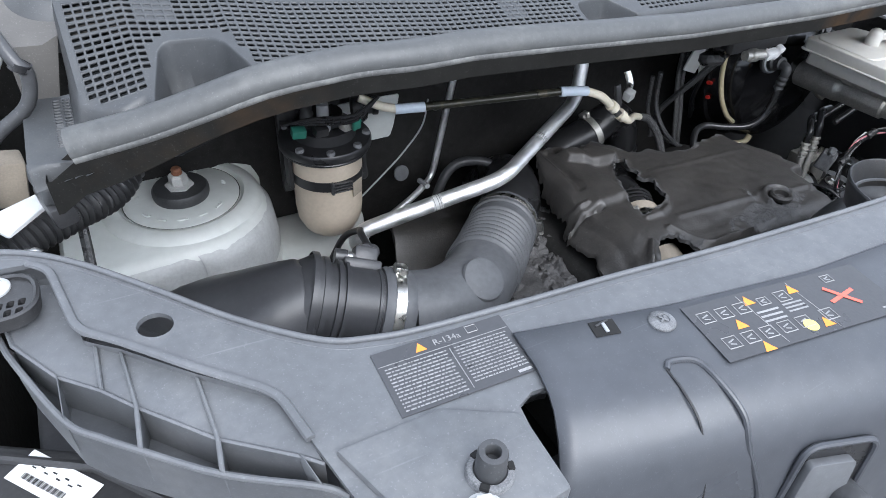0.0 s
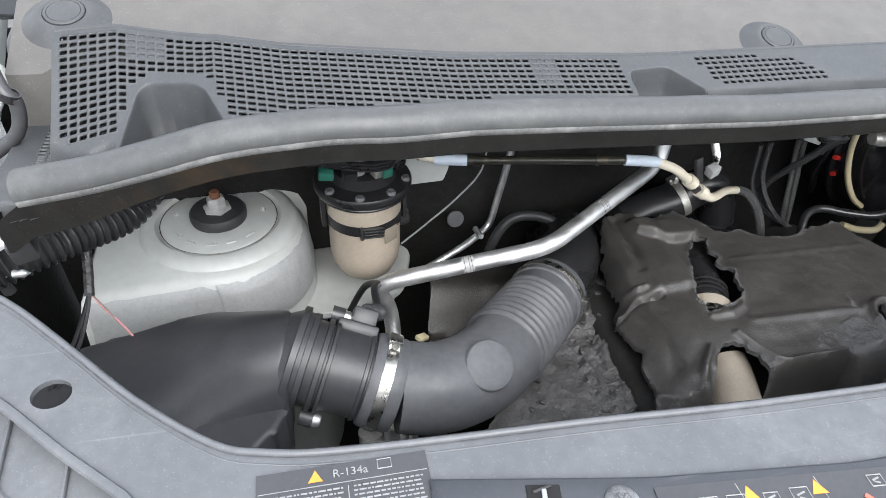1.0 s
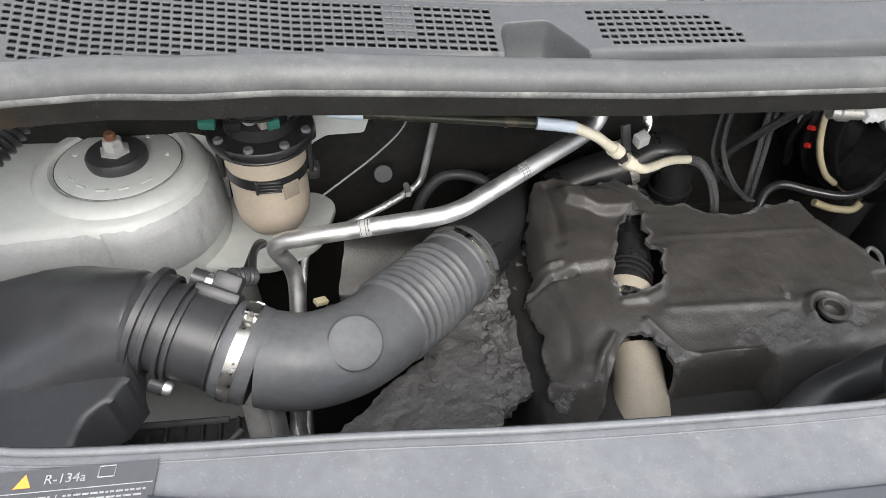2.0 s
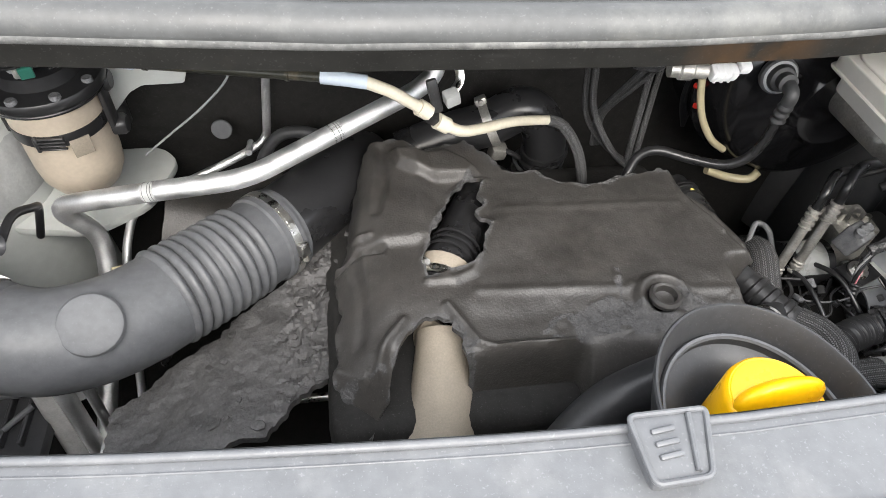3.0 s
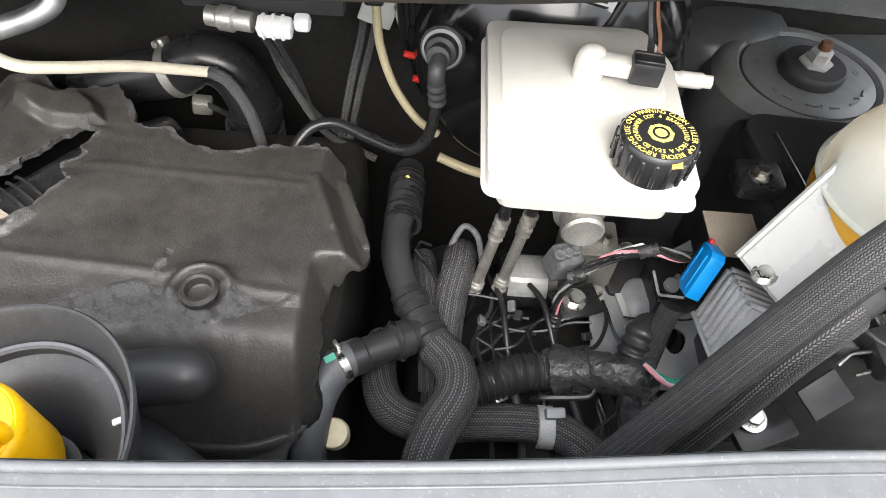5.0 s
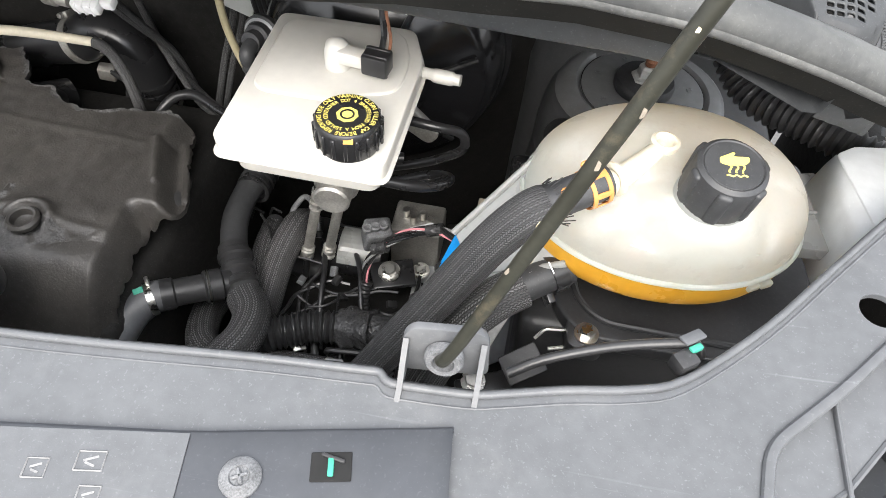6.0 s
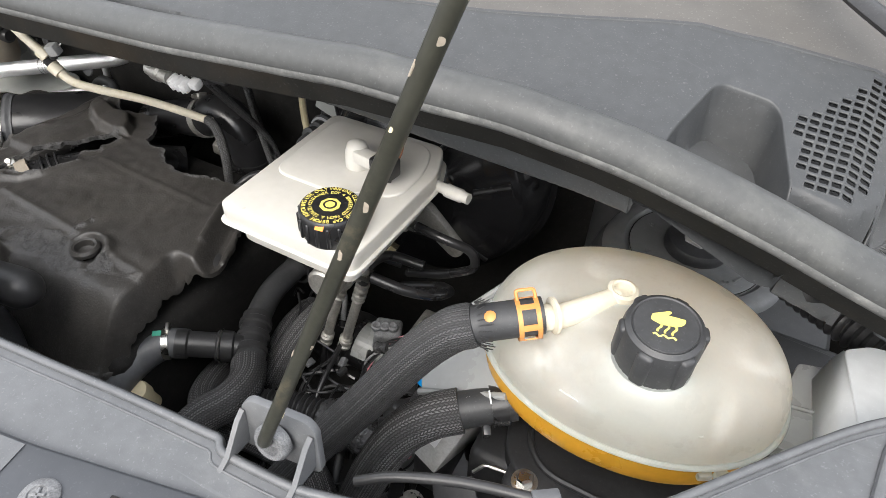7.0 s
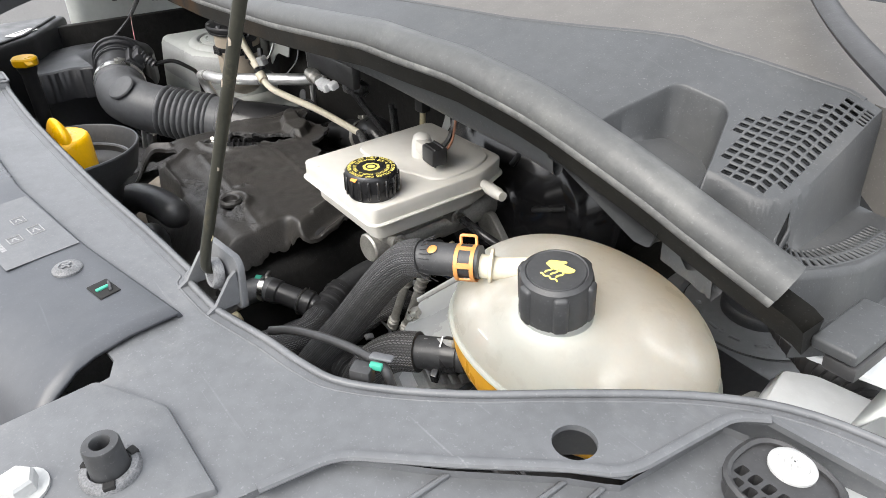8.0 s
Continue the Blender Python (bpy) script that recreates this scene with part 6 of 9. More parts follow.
part("front_lobe", tube(spline([(-0.065, -0.475, 0.87), (-0.040, -0.458, 0.945), (0.000, -0.438, 0.985), (0.05, -0.426, 1.000), (0.095, -0.418, 1.004), (0.128, -0.413, 1.000)]), lambda a, L: 0.020 * math.sqrt(max(0.02, 1 - max(0.0, (a - L + 0.02) / 0.02) ** 2)), 24, step=0.002), M_BLACK, acover, "smooth dark bulge at the front edge")


# ---- brakes ----
booster = thing("brake_booster", (0.37, -0.05, 1.0), "large round gloss black brake booster on the bulkhead", "brake booster")
bd = V((0.03, -1.0, 0.03)).normalized()
bc = V((0.372, 0.02, 1.022))
part("shell", lathe([(0.135, -0.02), (0.139, 0.02), (0.139, 0.05), (0.142, 0.054), (0.142, 0.060), (0.137, 0.064), (0.132, 0.090), (0.122, 0.112), (0.112, 0.120), (0.098, 0.124), (0.092, 0.130), (0.060, 0.134), (0.052, 0.142), (0, 0.144)], bc, bd, 64, close=False), M_GLOSS, booster)
for a in (20, 65, 150, 200, 250, 320):
    t = V((math.cos(radians(a)), 0, math.sin(radians(a))))
    part("rib", tube([bc + t * 0.075 + bd * 0.131, bc + t * 0.115 + bd * 0.118], 0.0035, 8), M_BLACKS, booster)
lbm = pose(0.392, -0.1062, 1.119, 0, 12, 0)
blb = part("label", box((0.040, 0.0006, 0.022), lbm, 0), M_PRINT, booster, "white label with unreadable print")
for k in range(4):
    part("print_bar", box((0.032 - 0.005 * (k % 2), 0.0004, 0.0022), lbm @ pose(-0.001, -0.0004, 0.007 - 0.0045 * k), 0), M_BLACKS, blb)
valve = part("valve", lathe([(0.020, -0.004), (0.020, 0.002), (0.0175, 0.004), (0.0165, 0.002), (0.014, 0.003), (0.0135, 0.012), (0.010, 0.014), (0.010, 0.024), (0, 0.026)], (0.268, -0.128, 1.078), (-0.15, -1, 0.25), 28, close=False), M_RUBBER, booster, "black check valve")
part("seal_ring", lathe([(0.0155, 0.001), (0.018, 0.0045), (0.0155, 0.006)], (0.268, -0.128, 1.078), (-0.15, -1, 0.25), 28, close=False), M_GREYP, valve, "pale ring")
vp = thing("vacuum_hose", (0.25, -0.15, 1.0), "thin black vacuum hose with elbow on the booster", "hose")
part("elbow", tube(bends([(0.266, -0.150, 1.082), (0.264, -0.164, 1.080), (0.266, -0.160, 1.045)], 0.012), lambda a, L: 0.0075 + 0.001 * math.sin(a * 700) * (a > L * 0.5), 14, step=0.0015), M_RUBBER, vp)
part("hose", tube(spline([(0.266, -0.160, 1.046), (0.262, -0.162, 1.015), (0.252, -0.160, 0.990), (0.232, -0.152, 0.976), (0.200, -0.135, 0.973), (0.166, -0.120, 0.975), (0.140, -0.125, 0.970), (0.124, -0.142, 0.952), (0.118, -0.15, 0.92)]), 0.0056, 12), M_BLACKS, vp)

res = thing("brake_reservoir", (0.37, -0.24, 1.09), "translucent white plastic brake fluid reservoir with printed black cap", "fluid reservoir")
RO = [(0.302, -0.149), (0.428, -0.147), (0.444, -0.190), (0.440, -0.324), (0.303, -0.322)]
part("lower_body", prism(rounded([(0.311, -0.156), (0.422, -0.154), (0.435, -0.196), (0.432, -0.315), (0.312, -0.313)], 0.012), 1.082, 1.106, 0.003), M_NATURAL, res)
bm = prism(rounded(RO, 0.010), 1.106, 1.123, 0.0045, 3)
part("upper_body", bm, M_NATURAL, res)
part("seam", prism(rounded([(x + (0.003 if x > 0.37 else -0.003), y + (0.003 if y > -0.24 else -0.003)) for x, y in RO], 0.012), 1.104, 1.1068, 0.001, 1), M_NATURAL, res)
part("raised_pad", prism(rounded([(0.312, -0.158), (0.420, -0.155), (0.434, -0.195), (0.432, -0.24), (0.40, -0.250), (0.38, -0.262), (0.312, -0.262)], 0.018, 6), 1.121, 1.1252, 0.0021, 3), M_NATURAL, res)
part("level_dome", lathe([(0.0115, 1.122), (0.0110, 1.140), (0.009, 1.147), (0.005, 1.150), (0, 1.151)], (0.375, -0.216, 0), n=28, close=False), M_NATURAL, res, "white sensor dome")
part("sensor_arm", box((0.030, 0.014, 0.013), pose(0.392, -0.222, 1.140, 0, 0, -8), 0.003), M_NATURAL, res)
plug = part("plug", box((0.022, 0.018, 0.018), pose(0.412, -0.228, 1.143, 0, 0, -8), 0.002), M_BLACKS, res, "black wire plug")
for k in (-0.005, 0.005):
    part("plug_rib", box((0.020, 0.0025, 0.020), pose(0.412, -0.228 + k, 1.143, 0, 0, -8), 0.0006, 1), M_BLACKS, plug)
part("wire", tube(spline([(0.420, -0.222, 1.146), (0.420, -0.212, 1.156), (0.414, -0.202, 1.175), (0.408, -0.19, 1.21)]), 0.0014, 6), M_RUST, res, "orange red wire")
part("wire", tube(spline([(0.414, -0.220, 1.148), (0.414, -0.210, 1.158), (0.410, -0.200, 1.175), (0.406, -0.188, 1.21)]), 0.0026, 6), M_WIREB, res)
part("harness", tube(spline([(0.410, -0.199, 1.182), (0.406, -0.188, 1.21), (0.40, -0.178, 1.24)]), 0.0045, 8), M_WIREB, res)
part("nipple", tube([(0.436, -0.186, 1.108), (0.452, -0.189, 1.109), (0.456, -0.190, 1.109), (0.478, -0.193, 1.110)], lambda a, L: 0.0052 if a < 0.018 or a > 0.036 else 0.0065, 14, step=0.002), M_NATURAL, res, "clear hose nipple")
# cap
cc = V((0.408, -0.302, 1.123))
cap = part("cap", lathe([(0.0235, 0.0), (0.0248, 0.006), (0.0255, 0.022), (0.0245, 0.0255), (0.0235, 0.0265), (0, 0.0265)], cc, n=60, close=False), M_BLACKS, res, "black screw cap with yellow print")
for a in range(0, 360, 20):
    part("grip_rib", box((0.0022, 0.0032, 0.019), Matrix.Translation(cc + V((0, 0, 0.010))) @ pose(0, 0, 0, 0, 0, a) @ pose(0.0257, 0, 0.003), 0.0008, 1), M_BLACKS, cap)


def ring_text(body, r, size, start, sweep, center, z, width=0.9):
    """Characters set round a circle, reading clockwise."""
    bm = None
    n = len(body)
    for k, chx in enumerate(body):
        if chx == " ":
            continue
        a = start - sweep * k / max(1, n - 1)
        m = Matrix.Translation((center[0] + r * math.cos(radians(a)), center[1] + r * math.sin(radians(a)), z)) @ pose(0, 0, 0, 0, 0, a - 90)
        bm = letters(chx, size, m, bm, width)
    return bm


zt = cc.z + 0.0268
part("print", ring_text("WARNING CLEAN FILLER CAP BEFORE REMOVING USE ONLY ", 0.0208, 0.0052, 120, 353, cc, zt), M_YPRINT, cap, "yellow printed warning")
part("print", ring_text("DOT 4 BRAKEFLUID FROM A SEALED CONTAINER ", 0.0158, 0.0046, 118, 351, cc, zt), M_YPRINT, cap, "yellow printed warning")
part("centre_mark", lathe([(0.0085, 0), (0.0085, 0.0003), (0, 0.0003)], V((cc.x, cc.y, zt - 0.0001)), n=8, close=False), M_YPRINT, cap)
part("centre_ring", lathe([(0.0055, 0), (0.0055, 0.0005), (0.0040, 0.0005), (0.0040, 0)], V((cc.x, cc.y, zt)), n=24, close=False), M_BLACKS, cap)
part("arrow", box((0.007, 0.004, 0.0004), pose(cc.x + 0.007, cc.y - 0.0245, cc.z + 0.0235, 40, 0, 10), 0), M_OPRINT, cap, "orange arrow mark")

mcyl = thing("master_cylinder", (0.385, -0.22, 1.05), "stained cast aluminium brake master cylinder under the reservoir", "master cylinder")
ma, mb = V((0.384, -0.292, 1.042)), V((0.376, -0.115, 1.040))
part("barrel", tube([ma, ma.lerp(mb, 0.06), ma.lerp(mb, 0.08), ma.lerp(mb, 0.5), ma.lerp(mb, 0.52), mb], lambda a, L: 0.0165 if a < 0.012 else (0.0205 if a < 0.09 else 0.023), 28, step=0.006), M_CAST, mcyl)
part("bosses", box((0.036, 0.13, 0.022), pose(0.384, -0.225, 1.062, -1, 0, 2), 0.006, 3), M_CAST, mcyl)
part("front_plug", lathe([(0.0165, 0), (0.0165, 0.004), (0.0145, 0.006), (0.004, 0.006), (0, 0.0045)], ma, (0.03, -1, 0), 28, close=False), M_CAST, mcyl)
for q in ((0.418, -0.200, 1.062), (0.414, -0.276, 1.056)):
    part("pipe_boss", tube([V(q) - V((0.025, 0, 0)), V(q)], 0.0095, 18), M_CAST, mcyl)
    part("pipe_nut", tube([V(q), V(q) + V((0.010, 0, 0))], 0.0065, 6), M_STEEL, mcyl)
part("lug", prism(rounded([(-0.016, -0.02), (0.016, -0.02), (0.010, 0.05), (-0.010, 0.05)], 0.01), -0.005, 0.005, 0.002, m=Matrix.Translation((0.412, -0.140, 1.02)) @ pose(0, 0, 0, 90, 130, 0)), M_CAST, mcyl)
bp = thing("brake_pipes", (0.45, -0.22, 1.05), "two black brake pipes looping from the master cylinder", "pipe")
part("pipe", tube(bends([(0.428, -0.200, 1.062), (0.462, -0.202, 1.060), (0.486, -0.190, 1.048), (0.488, -0.185, 1.020), (0.450, -0.180, 0.990), (0.40, -0.17, 0.96)], 0.015), 0.0048, 12), M_BLACKS, bp)
part("pipe", tube(bends([(0.424, -0.276, 1.056), (0.455, -0.268, 1.046), (0.475, -0.250, 1.034), (0.482, -0.225, 1.02), (0.46, -0.205, 1.0), (0.41, -0.20, 0.97)], 0.015), 0.0052, 12), M_BLACKS, bp)
part("pipe", tube(bends([(0.452, -0.262, 1.040), (0.470, -0.238, 1.026), (0.475, -0.215, 1.01), (0.43, -0.19, 0.975)], 0.015), 0.0032, 8), M_BLACKS, bp)

# two chromed brake lines and the hydraulic unit
for dx, dy, dz in ((0, 0, 0), (-0.026, -0.002, -0.006)):
    e = thing("crimped_hose", (0.345 + dx, -0.22 + dy, 0.85), "crimped steel hose end standing upright", "hose end", "crimped hose ends")
    a, b = V((0.3625 + dx, -0.205 + dy, 0.955 + dz)), V((0.343 + dx, -0.226 + dy, 0.857 + dz))
    part("ferrule", tube([a, b], lambda s, L: 0.0058 + 0.0022 * (1 if (s < 0.026 or s > L - 0.016) and math.sin(s * 760) > -0.2 else 0), 18, step=0.0012), M_CAST, e)
    part("upper_hose", tube(spline([a, a + V((0.003, 0.004, 0.02)), a + V((0.02, 0.02, 0.035)), a + V((0.06, 0.03, 0.03))]), 0.0058, 10), M_BLACKS, e)
    part("lower_pipe", tube([b, b + V((-0.006, -0.006, -0.05))], 0.004, 8), M_BLACKS, e)
absu = thing("hydraulic_unit", (0.43, -0.17, 0.80), "cast block and motor of the brake hydraulic unit", "hydraulic unit")
part("motor", tube([(0.405, -0.20, 0.838), (0.345, -0.20, 0.838)], 0.030, 28), M_BLACKS, absu)
bm = bmesh.new()
for lo, hi in zip(range(60, 160, 10), range(70, 170, 10)):
    bm.faces.new([bm.verts.new((x, -0.20 + 0.0306 * math.cos(radians(q)), 0.838 + 0.0306 * math.sin(radians(q)))) for x, q in ((0.353, lo), (0.395, lo), (0.395, hi), (0.353, hi))])
part("motor_label", bm, M_ARM, absu, "pale paper label")
part("block", box((0.06, 0.05, 0.08), pose(0.44, -0.17, 0.845), 0.004), M_CAST, absu)
part("cover", box((0.10, 0.08, 0.07), pose(0.51, -0.16, 0.80, 0, 0, 10), 0.008), M_BLACK, absu)
for q in ((0.493, -0.150, 0.84), (0.56, -0.16, 0.84), (0.452, -0.21, 0.835)):
    hexbolt("bolt", q, (0, -0.3, 1), 0.007, M_STEEL, absu)
for k in range(4):
    part("port", tube([(0.425 + 0.01 * k, -0.17 - 0.008 * (k % 2), 0.88), (0.425 + 0.01 * k, -0.17 - 0.008 * (k % 2), 0.897)], 0.004, 10), M_STEEL, absu)

# ---- coolant tank ----
tank = thing("coolant_tank", (0.657, -0.28, 1.04), "yellowed translucent oval coolant tank, half full of orange coolant", "coolant tank")
TC, TROT = V((0.6550, -0.282, 1.094)), radians(1)


def tank_half(up, height, grow=1.0, squash=2.35):
    b = bmesh.new()
    NU, NV = 96, 26
    rows = []
    for j in range(NV + 1):
        ph = (math.pi / 2) * j / NV
        k, h = math.cos(ph) ** (2 / squash), math.sin(ph) ** (2 / squash)
        if j == NV:
            rows.append([b.verts.new(TC + V((0, 0, up * height)))])
            continue
        row = []
        for i in range(NU):
            a = 2 * math.pi * i / NU
            ex, ey = math.cos(a), math.sin(a)
            ex, ey = math.copysign(abs(ex) ** 0.97, ex), math.copysign(abs(ey) ** 0.97, ey)
            x, y = 0.1085 * grow * k * ex, 0.081 * grow * k * ey
            p = TC + V((x * math.cos(TROT) - y * math.sin(TROT), x * math.sin(TROT) + y * math.cos(TROT), up * height * h))
            if up > 0 and j:
                p.z += max(0.0, 1.152 - p.z) * smooth(0.050, 0.024, math.hypot(p.x - 0.6695, p.y + 0.329))
            row.append(b.verts.new(p))
        rows.append(row)
    for A, B in zip(rows, rows[1:]):
        for i in range(NU):
            i2 = (i + 1) % NU
            b.faces.new((A[i], A[i2], B[0]) if len(B) == 1 else (A[i], A[i2], B[i2], B[i]))
    return b


part("upper_shell", tank_half(1, 0.064), M_TANK, tank)
part("lower_shell", tank_half(-1, 0.042, 1.0, 5.0), M_FLUID, tank, "lower half coloured by orange coolant")
fl = []
for i in range(73):
    a = 2 * math.pi * i / 72
    ex, ey = math.cos(a), math.sin(a)
    x, y = 0.1098 * math.copysign(abs(ex) ** 0.97, ex), 0.0825 * math.copysign(abs(ey) ** 0.97, ey)
    fl.append(TC + V((x * math.cos(TROT) - y * math.sin(TROT), x * math.sin(TROT) + y * math.cos(TROT), 0)))
part("weld_flange", tube(fl, 0.0022, 8, ends=False), M_TANK, tank)
for q in (0.735, 0.725):
    part("tab", box((0.010, 0.006, 0.006), pose(q, -0.345 + (q - 0.725) * 0.5, 1.084, 0, 0, 30), 0.0015), M_TANK, tank)
tc = V((0.6695, -0.329, 1.149))
tax = V((0.02, -0.14, 1)).normalized()
part("neck", lathe([(0.0255, -0.002), (0.0245, 0.008), (0.0225, 0.019)], tc, tax, 40, close=False), M_TANK, tank)
tcap = part("cap", lathe([(0.0232, 0.002), (0.0244, 0.005), (0.0238, 0.034), (0.0228, 0.0385), (0.0200, 0.0405), (0.0190, 0.0397), (0.0185, 0.0405), (0, 0.0410)], tc, tax, 60, close=False), M_RUBBER, tank, "black pressure cap with yellow pictogram")
u0 = tax.cross(V((0, 1, 0))).normalized()
w0 = tax.cross(u0)
for a in range(20, 380, 60):
    d = u0 * math.cos(radians(a)) + w0 * math.sin(radians(a))
    fr = Matrix((d, tax.cross(d), tax)).transposed().to_4x4()
    part("lobe", box((0.006, 0.010, 0.0300), Matrix.Translation(tc + d * 0.0229 + tax * 0.0224) @ fr, 0.0030, 3), M_RUBBER, tcap)
fr = Matrix((V((1, 0, 0)), tax.cross(V((1, 0, 0))), tax)).transposed().to_4x4()
ft = Matrix.Translation(tc + tax * 0.0408) @ fr @ pose(0, 0, 0, 0, 0, 8)
# the symbol: a flat mitten shape over three steam lines and a wave
bm = prism(rounded([(-0.0090, 0.0010), (-0.0088, 0.0052), (-0.0040, 0.0075), (0.0004, 0.0098), (0.0022, 0.0092), (0.0000, 0.0064), (0.0100, 0.0062), (0.0102, 0.0046), (0.0098, 0.0030), (0.0085, 0.0014), (0.0060, 0.0000), (-0.0030, -0.0012)], 0.0012), 0, 0.0004, 0, m=ft)
part("pictogram", bm, M_YPRINT, tcap, "yellow printed warning symbol")
for k in range(3):
    part("pictogram", tube([ft @ V((-0.0035 + 0.0042 * k + 0.0010 * math.sin(q * 0.9), 0.0002 - 0.0011 * q, 0.0002)) for q in range(7)], 0.0007, 5), M_YPRINT, tcap)
part("pictogram", tube([ft @ V((-0.0065 + 0.0011 * k, -0.0086 + 0.0007 * math.sin(k * 1.4), 0.0002)) for k in range(13)], 0.0006, 5), M_YPRINT, tcap)
part("spout", tube(spline([(0.596, -0.332, 1.151), (0.608, -0.323, 1.151), (0.622, -0.308, 1.153), (0.636, -0.291, 1.155)]), lambda a, L: 0.0092 - 0.035 * a, 16, step=0.003), M_TUBE, tank, "moulded return spout")
part("spout_end", lathe([(0.011, -0.012), (0.0105, 0.004), (0.008, 0.0052), (0.0066, 0.0045), (0.006, 0.001), (0, 0.001)], (0.638, -0.289, 1.157), n=20, close=False), M_TUBE, tank)
part("spout_collar", lathe([(0.0085, -0.002), (0.0125, -0.001), (0.0125, 0.001), (0.0085, 0.002)], (0.604, -0.327, 1.153), (0.7, 0.6, 0), 20, close=False), M_TUBE, tank)
part("red_mark", lathe([(0.0028, 0), (0.002, 0.0006), (0, 0.0006)], (0.629, -0.3515, 1.1135), (0, -0.6, 0.8), 12, close=False), M_RPRINT, tank, "small red dot")
part("outlet", tube([(0.612, -0.325, 1.062), (0.590, -0.338, 1.060)], 0.011, 16), M_FLUID, tank)
b = bmesh.new()
tongue = [V((0.498, -0.312, 1.045)), V((0.521, -0.352, 1.040)), V((0.590, -0.345, 1.072)), V((0.560, -0.268, 1.112))]
nn = (tongue[1] - tongue[0]).cross(tongue[3] - tongue[0]).normalized()
lo = [b.verts.new(q - nn * 0.003) for q in tongue]
hi = [b.verts.new(q + nn * 0.003) for q in tongue]
b.faces.new(lo)
b.faces.new(hi)
for k in range(4):
    b.faces.new((lo[k], lo[(k + 1) % 4], hi[(k + 1) % 4], hi[k]))
bmesh.ops.bevel(b, geom=b.edges[:], offset=0.002, segments=2, affect="EDGES")
part("left_bracket", b, M_ARM, tank, "white moulded mounting tongue")
for k in ((0, 3), (1, 2)):
    part("tongue_rim", tube([tongue[k[0]] + nn * 0.004, tongue[k[1]] + nn * 0.005], 0.003, 8), M_ARM, tank)
hexbolt("bolt", (0.512, -0.329, 1.047), (-0.3, -0.2, 1), 0.006, M_STEEL, tank)
part("right_bracket", prism(rounded([(0.752, -0.305), (0.768, -0.222), (0.790, -0.216), (0.803, -0.266), (0.787, -0.303)], 0.004), 1.078, 1.090, 0.003, 3), M_ARM, tank, "white moulded mounting ear")
part("ear_fold", tube([(0.762, -0.268, 1.0915), (0.800, -0.262, 1.0915)], 0.0016, 8), M_ARM, tank)


def tank_at(a, ph, out=0.0):
    """A point of the upper shell by its bearing and its height angle."""
    k, h = math.cos(ph) ** (2 / 2.35), math.sin(ph) ** (2 / 2.35)
    x, y = (0.1085 * k + out) * math.cos(a), (0.081 * k + out) * math.sin(a)
    return TC + V((x * math.cos(TROT) - y * math.sin(TROT), x * math.sin(TROT) + y * math.cos(TROT), 0.064 * h + out * 0.6))


LINE = [(radians(-108 + 4 * k), 0.36) for k in range(14)]
part("mould_line", tube([tank_at(a, ph, 0.0010) for a, ph in LINE], 0.0008, 6), M_TANK, tank)
o, px, py = tank_at(radians(-147), 0.46, 0.0016), tank_at(radians(-139), 0.42, 0.0016), tank_at(radians(-147), 0.62, 0.0016)
tx = (px - o).normalized()
tn = tx.cross(py - o).normalized()
part("moulded_letters", letters("MAXI", 0.011, Matrix.Translation(o) @ Matrix((tx, tn.cross(tx), tn)).transposed().to_4x4()), M_TANK, tank, "raised moulded letters")

# hoses to the tank
up_h = thing("return_hose", (0.52, -0.38, 1.05), "coolant return hose in a black mesh sleeve with orange clip", "hose")
part("hose", tube([(0.553, -0.362, 1.1485), (0.598, -0.332, 1.155)], 0.0125, 20), M_RUBBER, up_h)
part("sleeve", tube(spline([(0.562, -0.357, 1.150), (0.548, -0.364, 1.143), (0.527, -0.373, 1.115), (0.495, -0.390, 1.060), (0.450, -0.415, 0.985), (0.41, -0.435, 0.91), (0.38, -0.45, 0.84)]), lambda a, L: 0.0152 - 0.001 * smooth(0.004, 0, a), 24), M_MESH, up_h, "black mesh sleeve")
rng = random.Random(4)
for k in range(26):
    a = 2 * math.pi * k / 26
    o = V((0.563, -0.3565, 1.1502))
    ax = V((0.83, 0.55, 0.12)).normalized()
    p1 = ax.orthogonal().normalized()
    p2 = ax.cross(p1)
    d = p1 * math.cos(a) + p2 * math.sin(a)
    part("fray", tube([o + d * 0.0146, o + d * (0.0150 + 0.004 * rng.random()) + ax * (0.004 + 0.006 * rng.random())], 0.0005, 4), M_MESH, up_h)
oax = V((0.83, 0.55, 0.12)).normalized()
oc0 = V((0.590, -0.3375, 1.1525))
oclip = part("spring_clip", lathe([(0.0128, -0.0075), (0.0140, -0.0075), (0.0140, -0.0045), (0.0128, -0.0045)], oc0, oax, 32, close=False), M_ORANGE, up_h, "orange spring clip")
part("clip_ring", lathe([(0.0128, 0.0045), (0.0140, 0.0045), (0.0140, 0.0075), (0.0128, 0.0075)], oc0, oax, 32, close=False), M_ORANGE, oclip)
p1 = oax.orthogonal().normalized()
p2 = oax.cross(p1)
for a in range(0, 360, 60):
    d = p1 * math.cos(radians(a)) + p2 * math.sin(radians(a))
    part("clip_bar", box((0.0100, 0.0042, 0.0012), Matrix.Translation(oc0 + d * 0.0134) @ Matrix((oax, d.cross(oax), d)).transposed().to_4x4(), 0.0003, 1), M_ORANGE, oclip)
for k in (-1, 1):
    part("clip_ear", tube(bends([oc0 + V((-0.004, 0.004, 0.0125)) + oax * (0.006 * k), oc0 + V((-0.007, 0.006, 0.018)) + oax * (0.006 * k), oc0 + V((-0.007, 0.006, 0.018))], 0.002), 0.0012, 6), M_ORANGE, oclip)
